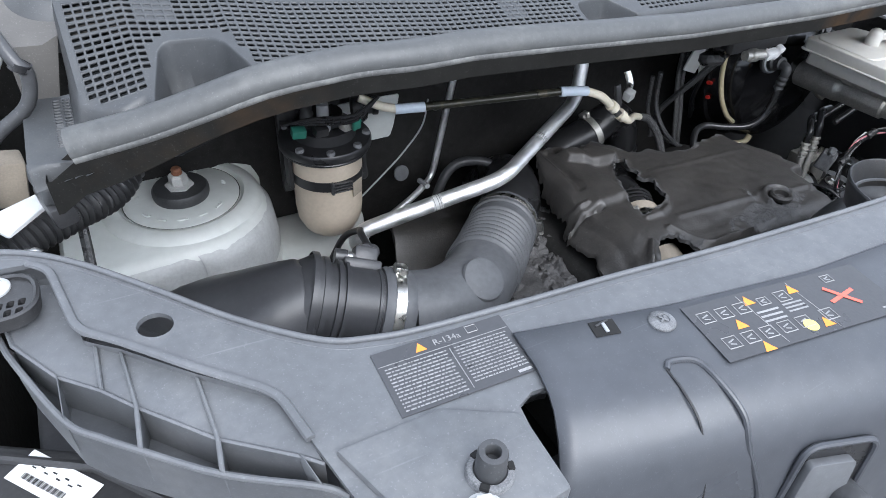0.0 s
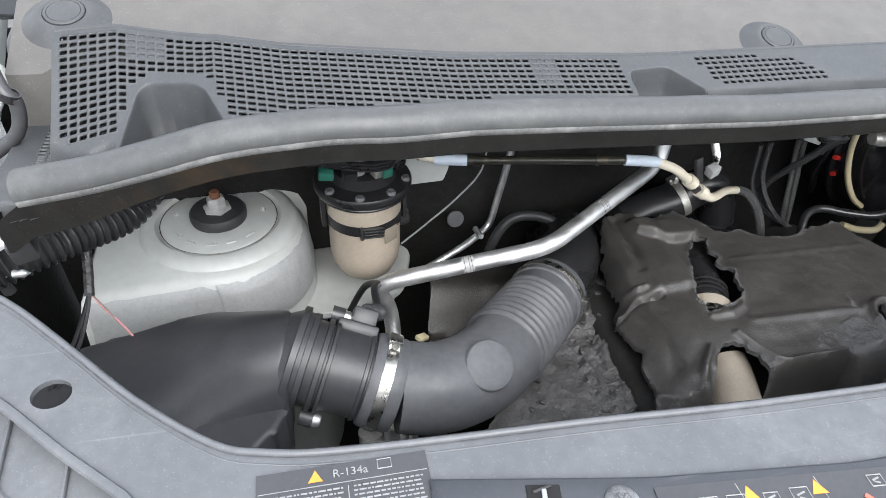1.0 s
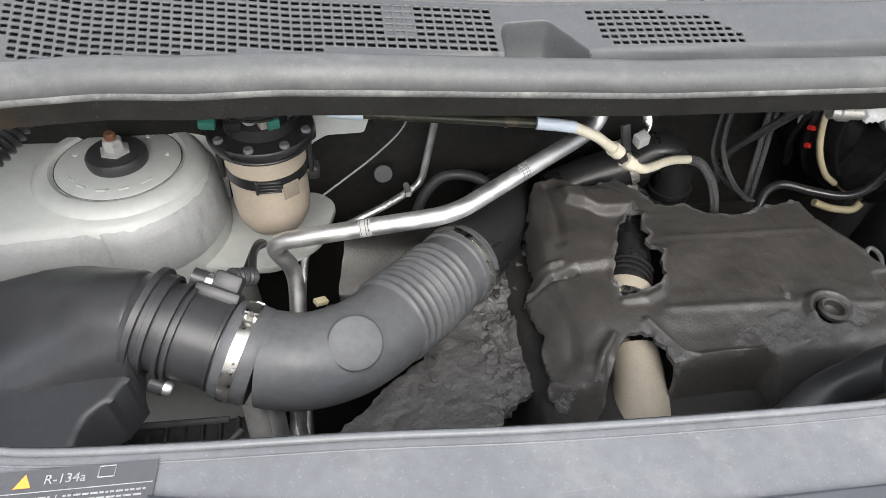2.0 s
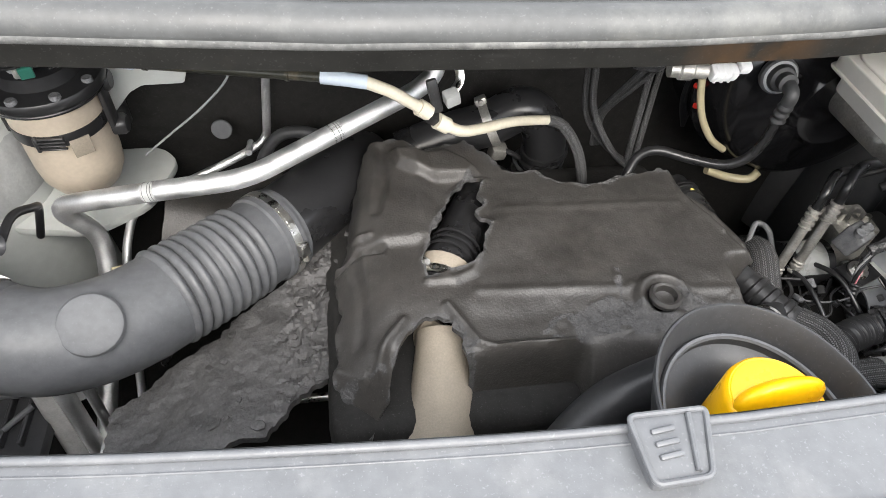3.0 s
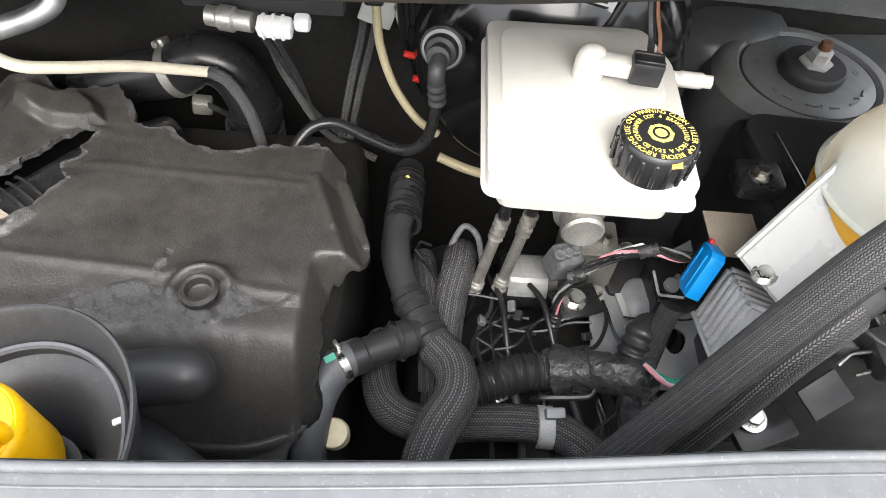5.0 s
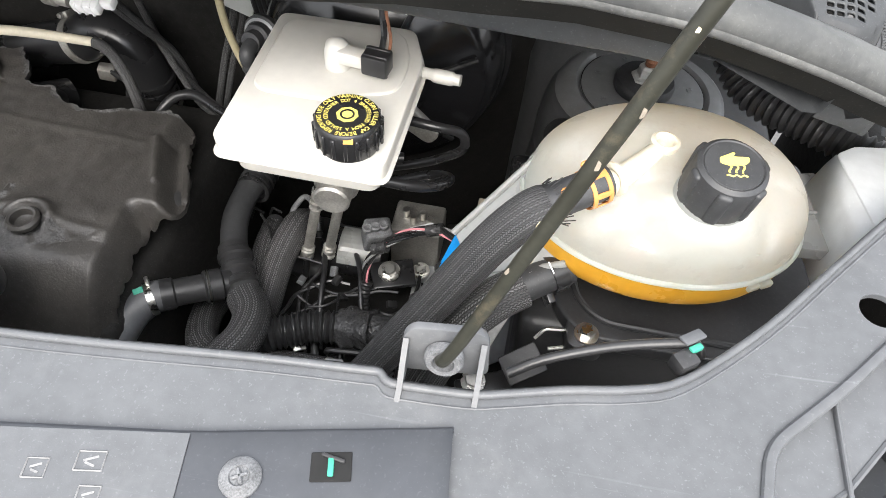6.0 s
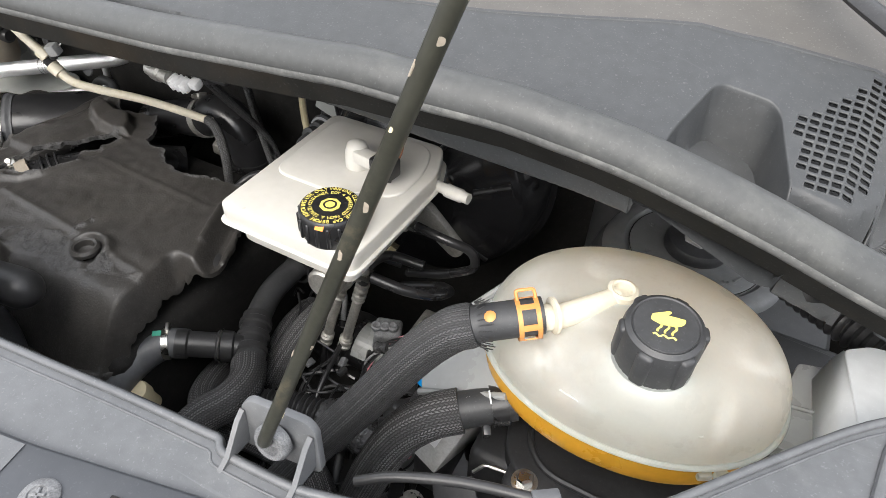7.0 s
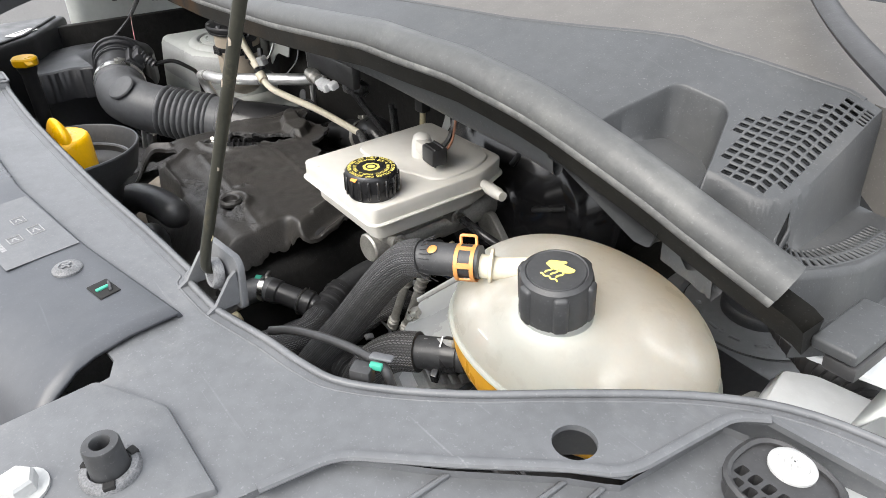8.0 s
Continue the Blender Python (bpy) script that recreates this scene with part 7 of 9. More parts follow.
part("paint_spot", lathe([(0.004, 0), (0.0032, 0.0005), (0, 0.0006)], (0.571, -0.3565, 1.1625), (-0.05, -0.4, 0.9), 12, close=False), M_ORANGE, up_h, "orange paint spot")
lo_h = thing("supply_hose", (0.52, -0.40, 1.0), "lower coolant hose in a woven black sleeve with steel clip", "hose")
part("hose", tube([(0.553, -0.363, 1.053), (0.592, -0.337, 1.060)], 0.0140, 20), M_RUBBER, lo_h)
part("sleeve", tube(spline([(0.558, -0.360, 1.054), (0.540, -0.372, 1.048), (0.520, -0.384, 1.025), (0.502, -0.396, 0.98), (0.485, -0.404, 0.92), (0.47, -0.41, 0.85)]), 0.0172, 24), M_BRAID, lo_h, "woven black sleeve")
part("hose_clip", lathe([(0.0142, -0.006), (0.0158, -0.006), (0.0158, 0.006), (0.0142, 0.006)], (0.582, -0.344, 1.058), (0.83, 0.55, 0.14), 28, close=False), M_BLACKS, lo_h, "black spring clip")
part("clip_ear", box((0.006, 0.012, 0.012), pose(0.580, -0.360, 1.046, 20, 0, 30), 0.001), M_BLACKS, lo_h)
for k in range(3):
    part("print", box((0.010 - 0.002 * k, 0.0012, 0.0003), pose(0.563, -0.3625 + 0.0035 * k, 1.0665 + 0.001 * k, 20, -8, 33), 0), M_PRINT, lo_h, "white printed marks")
part("print", box((0.0012, 0.010, 0.0003), pose(0.577, -0.352, 1.074, 20, -8, 33), 0), M_PRINT, lo_h)

# grey bracket beside the tank
gb = thing("wing_bracket", (0.80, -0.24, 1.08), "grey white pressed steel bracket on the wing", "bracket")
top = [(0.784, -0.234, 1.128), (0.797, -0.308, 1.128), (0.90, -0.308, 1.126), (0.90, -0.205, 1.128), (0.80, -0.222, 1.128)]
part("top", prism(rounded([(x, y) for x, y, z in top], 0.004), 1.1265, 1.1285, 0.0008, 1), M_PALE, gb)
fold = [((0.784, -0.234, 1.1275), (0.780, -0.236, 1.118), (0.776, -0.232, 1.060)), ((0.797, -0.308, 1.1275), (0.790, -0.316, 1.116), (0.786, -0.330, 1.060))]
b = bmesh.new()
rows = [[b.verts.new(q) for q in f] for f in fold]
for k in range(2):
    b.faces.new((rows[0][k], rows[0][k + 1], rows[1][k + 1], rows[1][k]))
side = part("side", b, M_PALE, gb)
side.modifiers.new("thickness", "SOLIDIFY").thickness = 0.002
b = bmesh.new()
rows = [[b.verts.new(q) for q in f] for f in (fold[1], ((0.90, -0.308, 1.1255), (0.90, -0.312, 1.118), (0.90, -0.316, 1.095)))]
for k in range(2):
    b.faces.new((rows[0][k], rows[0][k + 1], rows[1][k + 1], rows[1][k]))
front = part("front", b, M_PALE, gb)
front.modifiers.new("thickness", "SOLIDIFY").thickness = 0.002
for q in ((0.823, -0.270), (0.8245, -0.287)):
    part("hole", lathe([(0.0058, 1.1284), (0.0058, 1.1289), (0, 1.1289)], (q[0], q[1], 0), n=18, close=False), M_VOID, gb, "dark round hole")
part("hole", box((0.004, 0.0014, 0.0006), pose(0.828, -0.252, 1.1287), 0), M_VOID, gb)

# corrugated looms at both wings
for s in (-1, 1):
    e = thing("corrugated_loom", (s * 0.79, -0.17, 1.08), "black corrugated wiring conduit along the wing", "wiring conduit", "wing looms")
    part("conduit", tube(spline([(s * 0.700, -0.02, 1.165), (s * 0.708, -0.055, 1.140), (s * 0.720, -0.092, 1.112), (s * 0.745, -0.132, 1.096), (s * 0.790, -0.172, 1.102), (s * 0.825, -0.198, 1.104), (s * 0.86, -0.22, 1.10)], 14), lambda a, L: 0.0148 + 0.0020 * math.sin(a * 2 * math.pi / 0.0074), 22, step=0.0013), M_BLACK, e)
    ledge = ((0.840, -0.250), (0.792, -0.222), (0.786, -0.238), (0.822, -0.280)) if s < 0 else ((0.90, -0.17), (0.802, -0.17), (0.797, -0.257), (0.838, -0.247), (0.90, -0.240))
    b = prism(rounded([(s * x, y) for x, y in ledge], 0.004), 1.162, 1.166, 0.001, 1)
    solo("wing_ledge", b, M_PALE, "grey white painted sheet ledge under the seal end", "body panel", "wing ledges", kind="structure")
lc = thing("wing_cable", (-0.82, -0.2, 1.2), "thick grey black cable hanging beside the cowl end", "cable")
part("cable", tube(spline([(-0.835, -0.12, 1.33), (-0.800, -0.17, 1.295), (-0.784, -0.2, 1.267), (-0.778, -0.2, 1.255), (-0.786, -0.2, 1.230), (-0.815, -0.2, 1.208), (-0.835, -0.2, 1.183), (-0.846, -0.2, 1.156), (-0.850, -0.2, 1.106), (-0.845, -0.2, 1.07)]), 0.0055, 14), M_RUBBER, lc)
part("tie", lathe([(0.0066, -0.003), (0.0080, -0.003), (0.0080, 0.003), (0.0066, 0.003)], (-0.781, -0.2, 1.262), (0.5, 0, 1), 18, close=False), M_BLACKS, lc)
part("clip", box((0.022, 0.022, 0.012), pose(-0.845, -0.2, 1.158, 0, 10, 0), 0.003), M_BLACK, lc, "black cable clip")
wt = thing("door_trim", (-0.82, -0.15, 1.2), "white body flange beside the cowl end", "body panel", kind="structure")
part("edge", tube(spline([(-0.815, -0.14, 1.295), (-0.803, -0.15, 1.272), (-0.797, -0.15, 1.258), (-0.806, -0.15, 1.239), (-0.83, -0.15, 1.204), (-0.849, -0.15, 1.16), (-0.86, -0.15, 1.10)]), 0.0035, 10), M_WHITE, wt)
part("flange", sheet(-0.93, -0.815, -0.16, -0.10, 0.01, lambda x, y: 1.30 - 1.6 * (-0.812 - x) - 0.4 * (y + 0.13), lambda x, y: True, 0.003), M_WHITE, wt)
part("stained_block", box((0.030, 0.03, 0.045), pose(-0.826, -0.165, 1.150, 0, 12, 8), 0.004), M_BEIGE, wt, "stained brown bracket")
part("stud", lathe([(0.006, 0), (0.006, 0.010), (0.0035, 0.011), (0.004, 0.018), (0.0035, 0.022), (0.004, 0.026), (0, 0.032)], (-0.845, -0.214, 1.103), (1, -0.1, 0), 14, close=False), M_ALU, wt, "bright threaded stud")
lw = thing("branch_wires", (-0.80, -0.2, 1.05), "thin wires leaving the conduit beside the strut tower", "wires")
for k, (mt, dx) in enumerate(((M_WIREB, 0), (M_WIREB, 0.006), (M_PINK, 0.012), (M_BEIGE, 0.016))):
    if k < 2:
        p = [(-0.782, -0.165, 1.085), (-0.785, -0.185, 1.05), (-0.800 - dx, -0.22, 1.01), (-0.825 - dx, -0.25, 0.98)]
    else:
        p = [(-0.785, -0.188, 1.046), (-0.776 + 0.3 * (dx - 0.014), -0.192, 1.028), (-0.764 - 0.3 * (dx - 0.014), -0.197, 1.004), (-0.752, -0.202, 0.975), (-0.742, -0.21, 0.93)]
    part("wire", tube(spline(p), 0.0022 if k < 2 else 0.0009, 6), mt, lw)
part("tape", tube(spline([(-0.782, -0.158, 1.09), (-0.784, -0.175, 1.065), (-0.786, -0.19, 1.045)]), 0.005, 8), M_TAPE, lw)

# ---- battery, box and control unit ----
bat = thing("battery_box", (0.66, -0.24, 0.95), "dusty black plastic battery box below the coolant tank", "battery box")
part("box", box((0.27, 0.27, 0.20), pose(0.70, -0.225, 0.90), 0.012, 3), M_BLACK, bat)
part("lid", prism(rounded([(0.590, -0.345), (0.615, -0.372), (0.80, -0.372), (0.83, -0.12), (0.575, -0.105), (0.562, -0.125)], 0.02), 0.998, 1.016, 0.005, 3), M_BLACK, bat)
part("lid_bead", tube(bends([(0.80, -0.358, 1.018), (0.628, -0.356, 1.018), (0.606, -0.335, 1.018), (0.585, -0.14, 1.018)], 0.02), 0.003, 8), M_BLACK, bat)
part("ear", prism(rounded([(0.602, -0.382), (0.634, -0.382), (0.634, -0.345), (0.602, -0.345)], 0.010), 0.995, 1.014, 0.003), M_BLACK, bat)
hexbolt("bolt", (0.618, -0.368, 1.014), (0, 0, 1), 0.0068, M_STEEL, bat, "bright hexagon bolt")
part("lug", prism(rounded([(0.535, -0.215), (0.575, -0.215), (0.575, -0.18), (0.535, -0.18)], 0.008), 1.005, 1.022, 0.003), M_BLACKS, bat)
hexbolt("bolt", (0.554, -0.200, 1.022), (0, 0, 1), 0.0068, M_STEEL, bat, "bright hexagon bolt")

ecu = thing("control_unit", (0.51, -0.32, 1.0), "finned cast aluminium control unit with a blue plug", "control unit")
ew = V((-0.13, -0.88, 0.44)).normalized()
eu = V((0.33, 0.59, 0.745))
eu = (eu - ew * eu.dot(ew)).normalized()
er = Matrix((ew, eu, ew.cross(eu))).transposed().to_4x4()
em = Matrix.Translation((0.5336, -0.3224, 0.9717)) @ er
part("case", box((0.070, 0.052, 0.045), em, 0.002), M_CASTB, ecu)
for k in range(6):
    part("fin", box((0.0058, 0.050, 0.0050), em @ pose(-0.0305 + 0.0118 * k, 0.001, 0.0236), 0.0016, 2), M_CASTB, ecu)
    part("fin", box((0.0058, 0.0044, 0.042), em @ pose(-0.0305 + 0.0118 * k, 0.0272, 0.002), 0.0016, 2), M_CASTB, ecu)
part("edge_rail", box((0.070, 0.004, 0.007), em @ pose(0, -0.025, 0.0245), 0.0014, 2), M_CASTB, ecu)
part("label", box((0.0006, 0.018, 0.024), em @ pose(0.0354, 0.004, 0.002), 0), M_PRINT, ecu, "white printed label")
part("plate", box((0.045, 0.050, 0.003), Matrix.Translation((0.532, -0.245, 0.992)), 0.001), M_BEIGE, ecu, "dusty brown steel plate")
pm = Matrix.Translation((0.4980, -0.2830, 0.9880)) @ er
bl = part("plug", prism(rounded([(-0.015, -0.020), (-0.004, -0.024), (0.016, -0.022), (0.016, 0.018), (0.011, 0.022), (-0.012, 0.021), (-0.015, 0.014)], 0.0012, 2), -0.006, 0.006, 0.0008, 2, m=pm), M_BLUE, ecu, "bright blue plug")
for k in range(2):
    part("plug_edge", box((0.0012, 0.034, 0.0016), pm @ pose(-0.008 + 0.016 * k, -0.001, 0.0064), 0.0004, 1), M_BLUE, bl)
part("plug_latch", box((0.006, 0.005, 0.004), pm @ pose(-0.013, 0.022, 0.001), 0.001), M_RED, bl, "red latch")
part("rubber_base", box((0.03, 0.06, 0.05), Matrix.Translation((0.53, -0.33, 0.93)), 0.006), M_BLACK, ecu)
for k, mt in enumerate((M_MINT, M_PRINT, M_PINK)):
    part("wire", tube(spline([(0.505, -0.345, 0.930 - 0.004 * k), (0.490, -0.352, 0.918 - 0.004 * k), (0.475, -0.345 - 0.002 * k, 0.915), (0.462, -0.338, 0.92)]), 0.0022, 6), mt, ecu)

# ---- coolant branch and looms right of the engine ----
br = thing("coolant_branch", (0.26, -0.29, 0.89), "black coolant hose branch with quick connectors", "coolant hose")
J = V((0.270, -0.300, 0.888))
part("rear_hose", tube(spline([(0.238, -0.08, 0.875), (0.236, -0.13, 0.888), (0.232, -0.185, 0.888), (0.236, -0.225, 0.890), (0.252, -0.270, 0.892)]), lambda a, L: 0.0165 if a < L * 0.45 else 0.015, 20), M_RUBBER, br)
for k in range(5):
    q = V((0.2375, -0.105 - 0.016 * k, 0.882 + 0.0015 * k))
    part("band", lathe([(0.0160, -0.0065), (0.0195, -0.006), (0.0195, -0.002), (0.0182, -0.0015), (0.0182, 0.0015), (0.0205, 0.002), (0.0205, 0.004), (0.0160, 0.0045)], q, (-0.05, -1, 0.1), 28, close=False), M_BLACKS, br)
part("paint_spot", lathe([(0.003, 0), (0, 0.0006)], (0.238, -0.118, 0.902), (0, -0.4, 1), 10, close=False), M_YPRINT, br)
part("joint", tube([(0.248, -0.262, 0.892), J, (0.284, -0.322, 0.885)], lambda a, L: 0.0165 + 0.0022 * (int(a * 1000 / 9) % 2), 24, step=0.002), M_BLACK, br, "black quick connector")
part("joint", tube([J, (0.238, -0.322, 0.896), (0.205, -0.343, 0.902)], lambda a, L: 0.0145 + 0.003 * (0.018 < a < 0.036) + 0.002 * (a > L - 0.012), 24, step=0.002), M_BLACK, br, "black quick connector")
part("spring_wire", lathe([(0.0178, -0.0012), (0.0198, 0), (0.0178, 0.0012)], (0.244, -0.318, 0.895), (-0.8, -0.5, 0.15), 24, close=False), M_STEEL, br, "wire clip")
part("front_hose", tube(spline([(0.212, -0.338, 0.900), (0.196, -0.350, 0.902), (0.182, -0.375, 0.895), (0.176, -0.410, 0.875), (0.174, -0.43, 0.80), (0.174, -0.43, 0.7)]), 0.0168, 20), M_DUSTY, br)
part("hose_clip", lathe([(0.0158, -0.0035), (0.0175, -0.0035), (0.0175, 0.0035), (0.0158, 0.0035)], (0.197, -0.3495, 0.902), (-0.7, -0.6, 0.05), 24, close=False), M_STEEL, br, "steel spring clip")
part("green_mark", box((0.010, 0.006, 0.0008), pose(0.190, -0.352, 0.919, 20, -10, 30), 0), M_MINT, br, "green paint mark")
part("clip_ear", box((0.004, 0.010, 0.010), pose(0.194, -0.340, 0.918, 0, 0, 40), 0.001), M_STEEL, br)
bs = thing("braided_hose", (0.29, -0.38, 0.88), "coolant hose in a woven black sleeve, snaking forward", "hose", "braided hoses")
part("sleeve", tube(spline([(0.282, -0.318, 0.886), (0.298, -0.340, 0.890), (0.300, -0.368, 0.892), (0.284, -0.398, 0.885), (0.276, -0.425, 0.865), (0.29, -0.45, 0.83), (0.32, -0.47, 0.78)]), 0.0195, 26), M_BRAID, bs)
part("hose_end", tube([(0.276, -0.308, 0.886), (0.285, -0.322, 0.8865)], 0.017, 18), M_RUBBER, bs, "bare rubber hose end")
bs2 = thing("braided_hose", (0.30, -0.22, 0.87), "coolant hose in a woven black sleeve, running to the rear", "hose", "braided hoses")
part("sleeve", tube(spline([(0.303, -0.178, 0.850), (0.301, -0.195, 0.868), (0.299, -0.215, 0.874), (0.292, -0.250, 0.862), (0.288, -0.30, 0.835), (0.286, -0.34, 0.80)]), 0.0175, 24), M_BRAID, bs2)
part("hose_end", tube([(0.304, -0.170, 0.838), (0.303, -0.180, 0.853)], 0.015, 18), M_RUBBER, bs2, "bare rubber hose end")
bs3 = thing("braided_hose", (0.25, -0.36, 0.84), "coolant hose in a woven black sleeve, looping low", "hose", "braided hoses")
part("sleeve", tube(spline([(0.226, -0.275, 0.82), (0.226, -0.320, 0.832), (0.240, -0.358, 0.838), (0.275, -0.372, 0.838), (0.33, -0.368, 0.842), (0.39, -0.370, 0.844), (0.43, -0.392, 0.838), (0.45, -0.42, 0.82)]), 0.0175, 24), M_BRAID, bs3)
bs4 = thing("braided_hose", (0.26, -0.22, 0.84), "coolant hose in a woven black sleeve under the rear hose", "hose", "braided hoses")
part("sleeve", tube(spline([(0.262, -0.19, 0.845), (0.268, -0.235, 0.855), (0.275, -0.28, 0.845), (0.28, -0.33, 0.82)]), 0.014, 20), M_BRAID, bs4)
part("hose_end", tube([(0.261, -0.180, 0.842), (0.263, -0.196, 0.847)], 0.0118, 18), M_RUBBER, bs4, "bare rubber hose end")
ln = thing("main_loom", (0.38, -0.33, 0.87), "corrugated wiring loom wrapped in black tape", "wiring loom")
part("conduit", tube(spline([(0.290, -0.355, 0.862), (0.320, -0.345, 0.868), (0.355, -0.330, 0.868), (0.392, -0.322, 0.866)], 12), lambda a, L: 0.0172 + 0.0017 * math.sin(a * 2 * math.pi / 0.0058), 24, step=0.0010), M_BLACK, ln)
part("tape", crumple(tube(spline([(0.385, -0.322, 0.866), (0.42, -0.325, 0.876), (0.455, -0.332, 0.885), (0.478, -0.335, 0.890)], 10), 0.0185, 28, step=0.002), 0.0035, 90), M_TAPE, ln)
part("sleeve_patch", crumple(tube([(0.392, -0.3235, 0.8685), (0.425, -0.326, 0.878)], 0.0225, 20, step=0.004), 0.004, 70), M_TAPE, ln, "taped patch")
part("branch", crumple(tube(spline([(0.470, -0.335, 0.888), (0.468, -0.345, 0.87), (0.472, -0.37, 0.85), (0.48, -0.40, 0.82)], 8), 0.017, 24, step=0.003), 0.003, 80), M_TAPE, ln)
part("branch", tube(spline([(0.470, -0.332, 0.888), (0.478, -0.314, 0.90), (0.484, -0.298, 0.92), (0.489, -0.288, 0.938)], 8), lambda a, L: 0.010, 16, step=0.002), M_MESH, ln, "mesh sleeved branch")
part("branch", tube(spline([(0.462, -0.320, 0.885), (0.470, -0.300, 0.905), (0.482, -0.29, 0.90)], 8), lambda a, L: 0.015 + 0.0015 * math.sin(a * 700), 16, step=0.0015), M_BLACK, ln)
part("bracket", tube(bends([(0.375, -0.345, 0.848), (0.380, -0.352, 0.868), (0.425, -0.350, 0.872), (0.430, -0.340, 0.88)], 0.006), 0.003, 8), M_BLACK, ln)
part("clip", lathe([(0.0178, -0.008), (0.0200, -0.007), (0.0200, 0.007), (0.0178, 0.008)], (0.386, -0.370, 0.844), (1, 0, 0), 24, close=False), M_CASTB, bs3, "grey plastic hose clip")
part("clip_ear", box((0.018, 0.010, 0.014), pose(0.392, -0.366, 0.866, 15, 0, 5), 0.002), M_GREYP, bs3)
ar = thing("arched_loom", (0.46, -0.23, 0.92), "open wiring loom arching over the hydraulic unit", "wiring loom")
ARCH = [(0.400, -0.262, 0.862), (0.398, -0.255, 0.89), (0.412, -0.245, 0.915), (0.440, -0.238, 0.938), (0.470, -0.240, 0.955), (0.492, -0.252, 0.965), (0.500, -0.262, 0.978)]
for k, mt in enumerate((M_WIREB, M_WIREB, M_FADED, M_WIREB, M_BLACK, M_PINK, M_WIREB)):
    a = 2 * math.pi * k / 7
    p = spline([(x + 0.0032 * math.cos(a + i * 1.3), y + 0.003 * math.sin(a + i * 1.3), z + 0.0032 * math.sin(a + i * 1.3)) for i, (x, y, z) in enumerate(ARCH)])
    part("wire", tube(p, 0.0014, 6), mt, ar)
part("loop", tube(spline([(0.400, -0.262, 0.870), (0.398, -0.275, 0.845), (0.412, -0.290, 0.822), (0.44, -0.30, 0.815), (0.475, -0.30, 0.83)]), lambda a, L: 0.006 + 0.0006 * math.sin(a * 1200), 12, step=0.0012), M_BLACK, ar)
part("loom_clip", box((0.030, 0.007, 0.010), pose(0.456, -0.2335, 0.9445, 10, -32, 0), 0.002), M_PRINT, ar, "pale loom clip")
for q in ARCH[2:6:2]:
    part("tape", tube([V(q) - V((0.008, 0, 0.004)), V(q) + V((0.008, 0, 0.004))], 0.0066, 10), M_TAPE, ar)
cap2 = thing("drain_plug", (0.197, -0.400, 0.86), "cream plastic plug cap beside the coolant hose", "plug")
part("cap", lathe([(0.011, -0.03), (0.011, -0.008), (0.0135, -0.006), (0.0135, 0.004), (0.012, 0.008), (0, 0.009)], (0.197, -0.400, 0.872), (0, -0.3, 1), 24, close=False), M_CREAM, cap2)

# painted inner panel and brackets low beside the control unit
ip = thing("inner_panel", (0.51, -0.21, 0.83), "grey painted pressed inner wing panel low in the bay", "body panel", kind="structure")
bm = sheet(0.445, 0.600, -0.300, -0.140, 0.006, lambda x, y: 0.828 + 0.05 * smooth(0.54, 0.59, x) + 0.012 * smooth(0.03, 0.015, math.hypot(x - 0.505, y + 0.205)) - 0.03 * smooth(-0.25, -0.30, y), lambda x, y: math.hypot(x - 0.535, y + 0.255) > 0.014, 0.003)
part("sheet", bm, M_GREYP, ip)
part("slot", box((0.008, 0.034, 0.003), pose(0.482, -0.222, 0.833, 0, 0, 12), 0.001), M_WHITE, ip)
rb = thing("relay_box", (0.532, -0.203, 0.85), "black relay box with grey push button and pale edge strip", "relay box")
part("body", box((0.052, 0.052, 0.032), pose(0.533, -0.203, 0.849, 4, -3, 6), 0.003, 3), M_BLACKS, rb)
part("button", lathe([(0.0082, -0.003), (0.0082, 0.002), (0.0070, 0.0032), (0, 0.0034)], (0.526, -0.213, 0.867), (0, -0.1, 1), 24, close=False), M_GREYP, rb, "grey round button")
part("button", lathe([(0.0036, -0.003), (0.0036, 0.002), (0.003, 0.003), (0, 0.003)], (0.534, -0.203, 0.867), (0, -0.1, 1), 16, close=False), M_GREYP, rb, "small grey round button")
part("edge_strip", tube(bends([(0.5095, -0.196, 0.866), (0.5105, -0.226, 0.8655), (0.536, -0.2285, 0.8665)], 0.003), 0.0016, 8), M_PRINT, rb, "pale edge strip")
for k in range(4):
    part("rib", box((0.0022, 0.040, 0.002), pose(0.541 + 0.0052 * k, -0.203, 0.8662, 4, -3, 6), 0.0005, 1), M_BLACKS, rb)
part("bracket_leg", tube(bends([(0.480, -0.250, 0.836), (0.492, -0.258, 0.850), (0.505, -0.262, 0.838), (0.512, -0.270, 0.825)], 0.006), 0.004, 10, flat=0.5), M_CASTB, rb, "pale bent bracket")
pc = thing("pump_casting", (0.40, -0.23, 0.90), "oily cast pump casing with ports behind the white solenoid", "pump")
part("casting", box((0.030, 0.026, 0.034), pose(0.402, -0.220, 0.905, 10, 8, 25), 0.004, 3), M_RIVET, pc)
for k in range(3):
    part("port", lathe([(0.006, 0), (0.006, 0.006), (0.004, 0.007), (0, 0.005)], (0.394 + 0.008 * k, -0.228 + 0.004 * k, 0.921), (0.1, -0.2, 1), 14, close=False), M_RIVET, pc)
part("plate", box((0.05, 0.034, 0.008), pose(0.424, -0.238, 0.858, 8, 0, 20), 0.002), M_BLACKS, pc)
hexbolt("bolt", (0.420, -0.239, 0.864), (0, -0.2, 1), 0.0085, M_STEEL, pc, "oily zinc bolt")
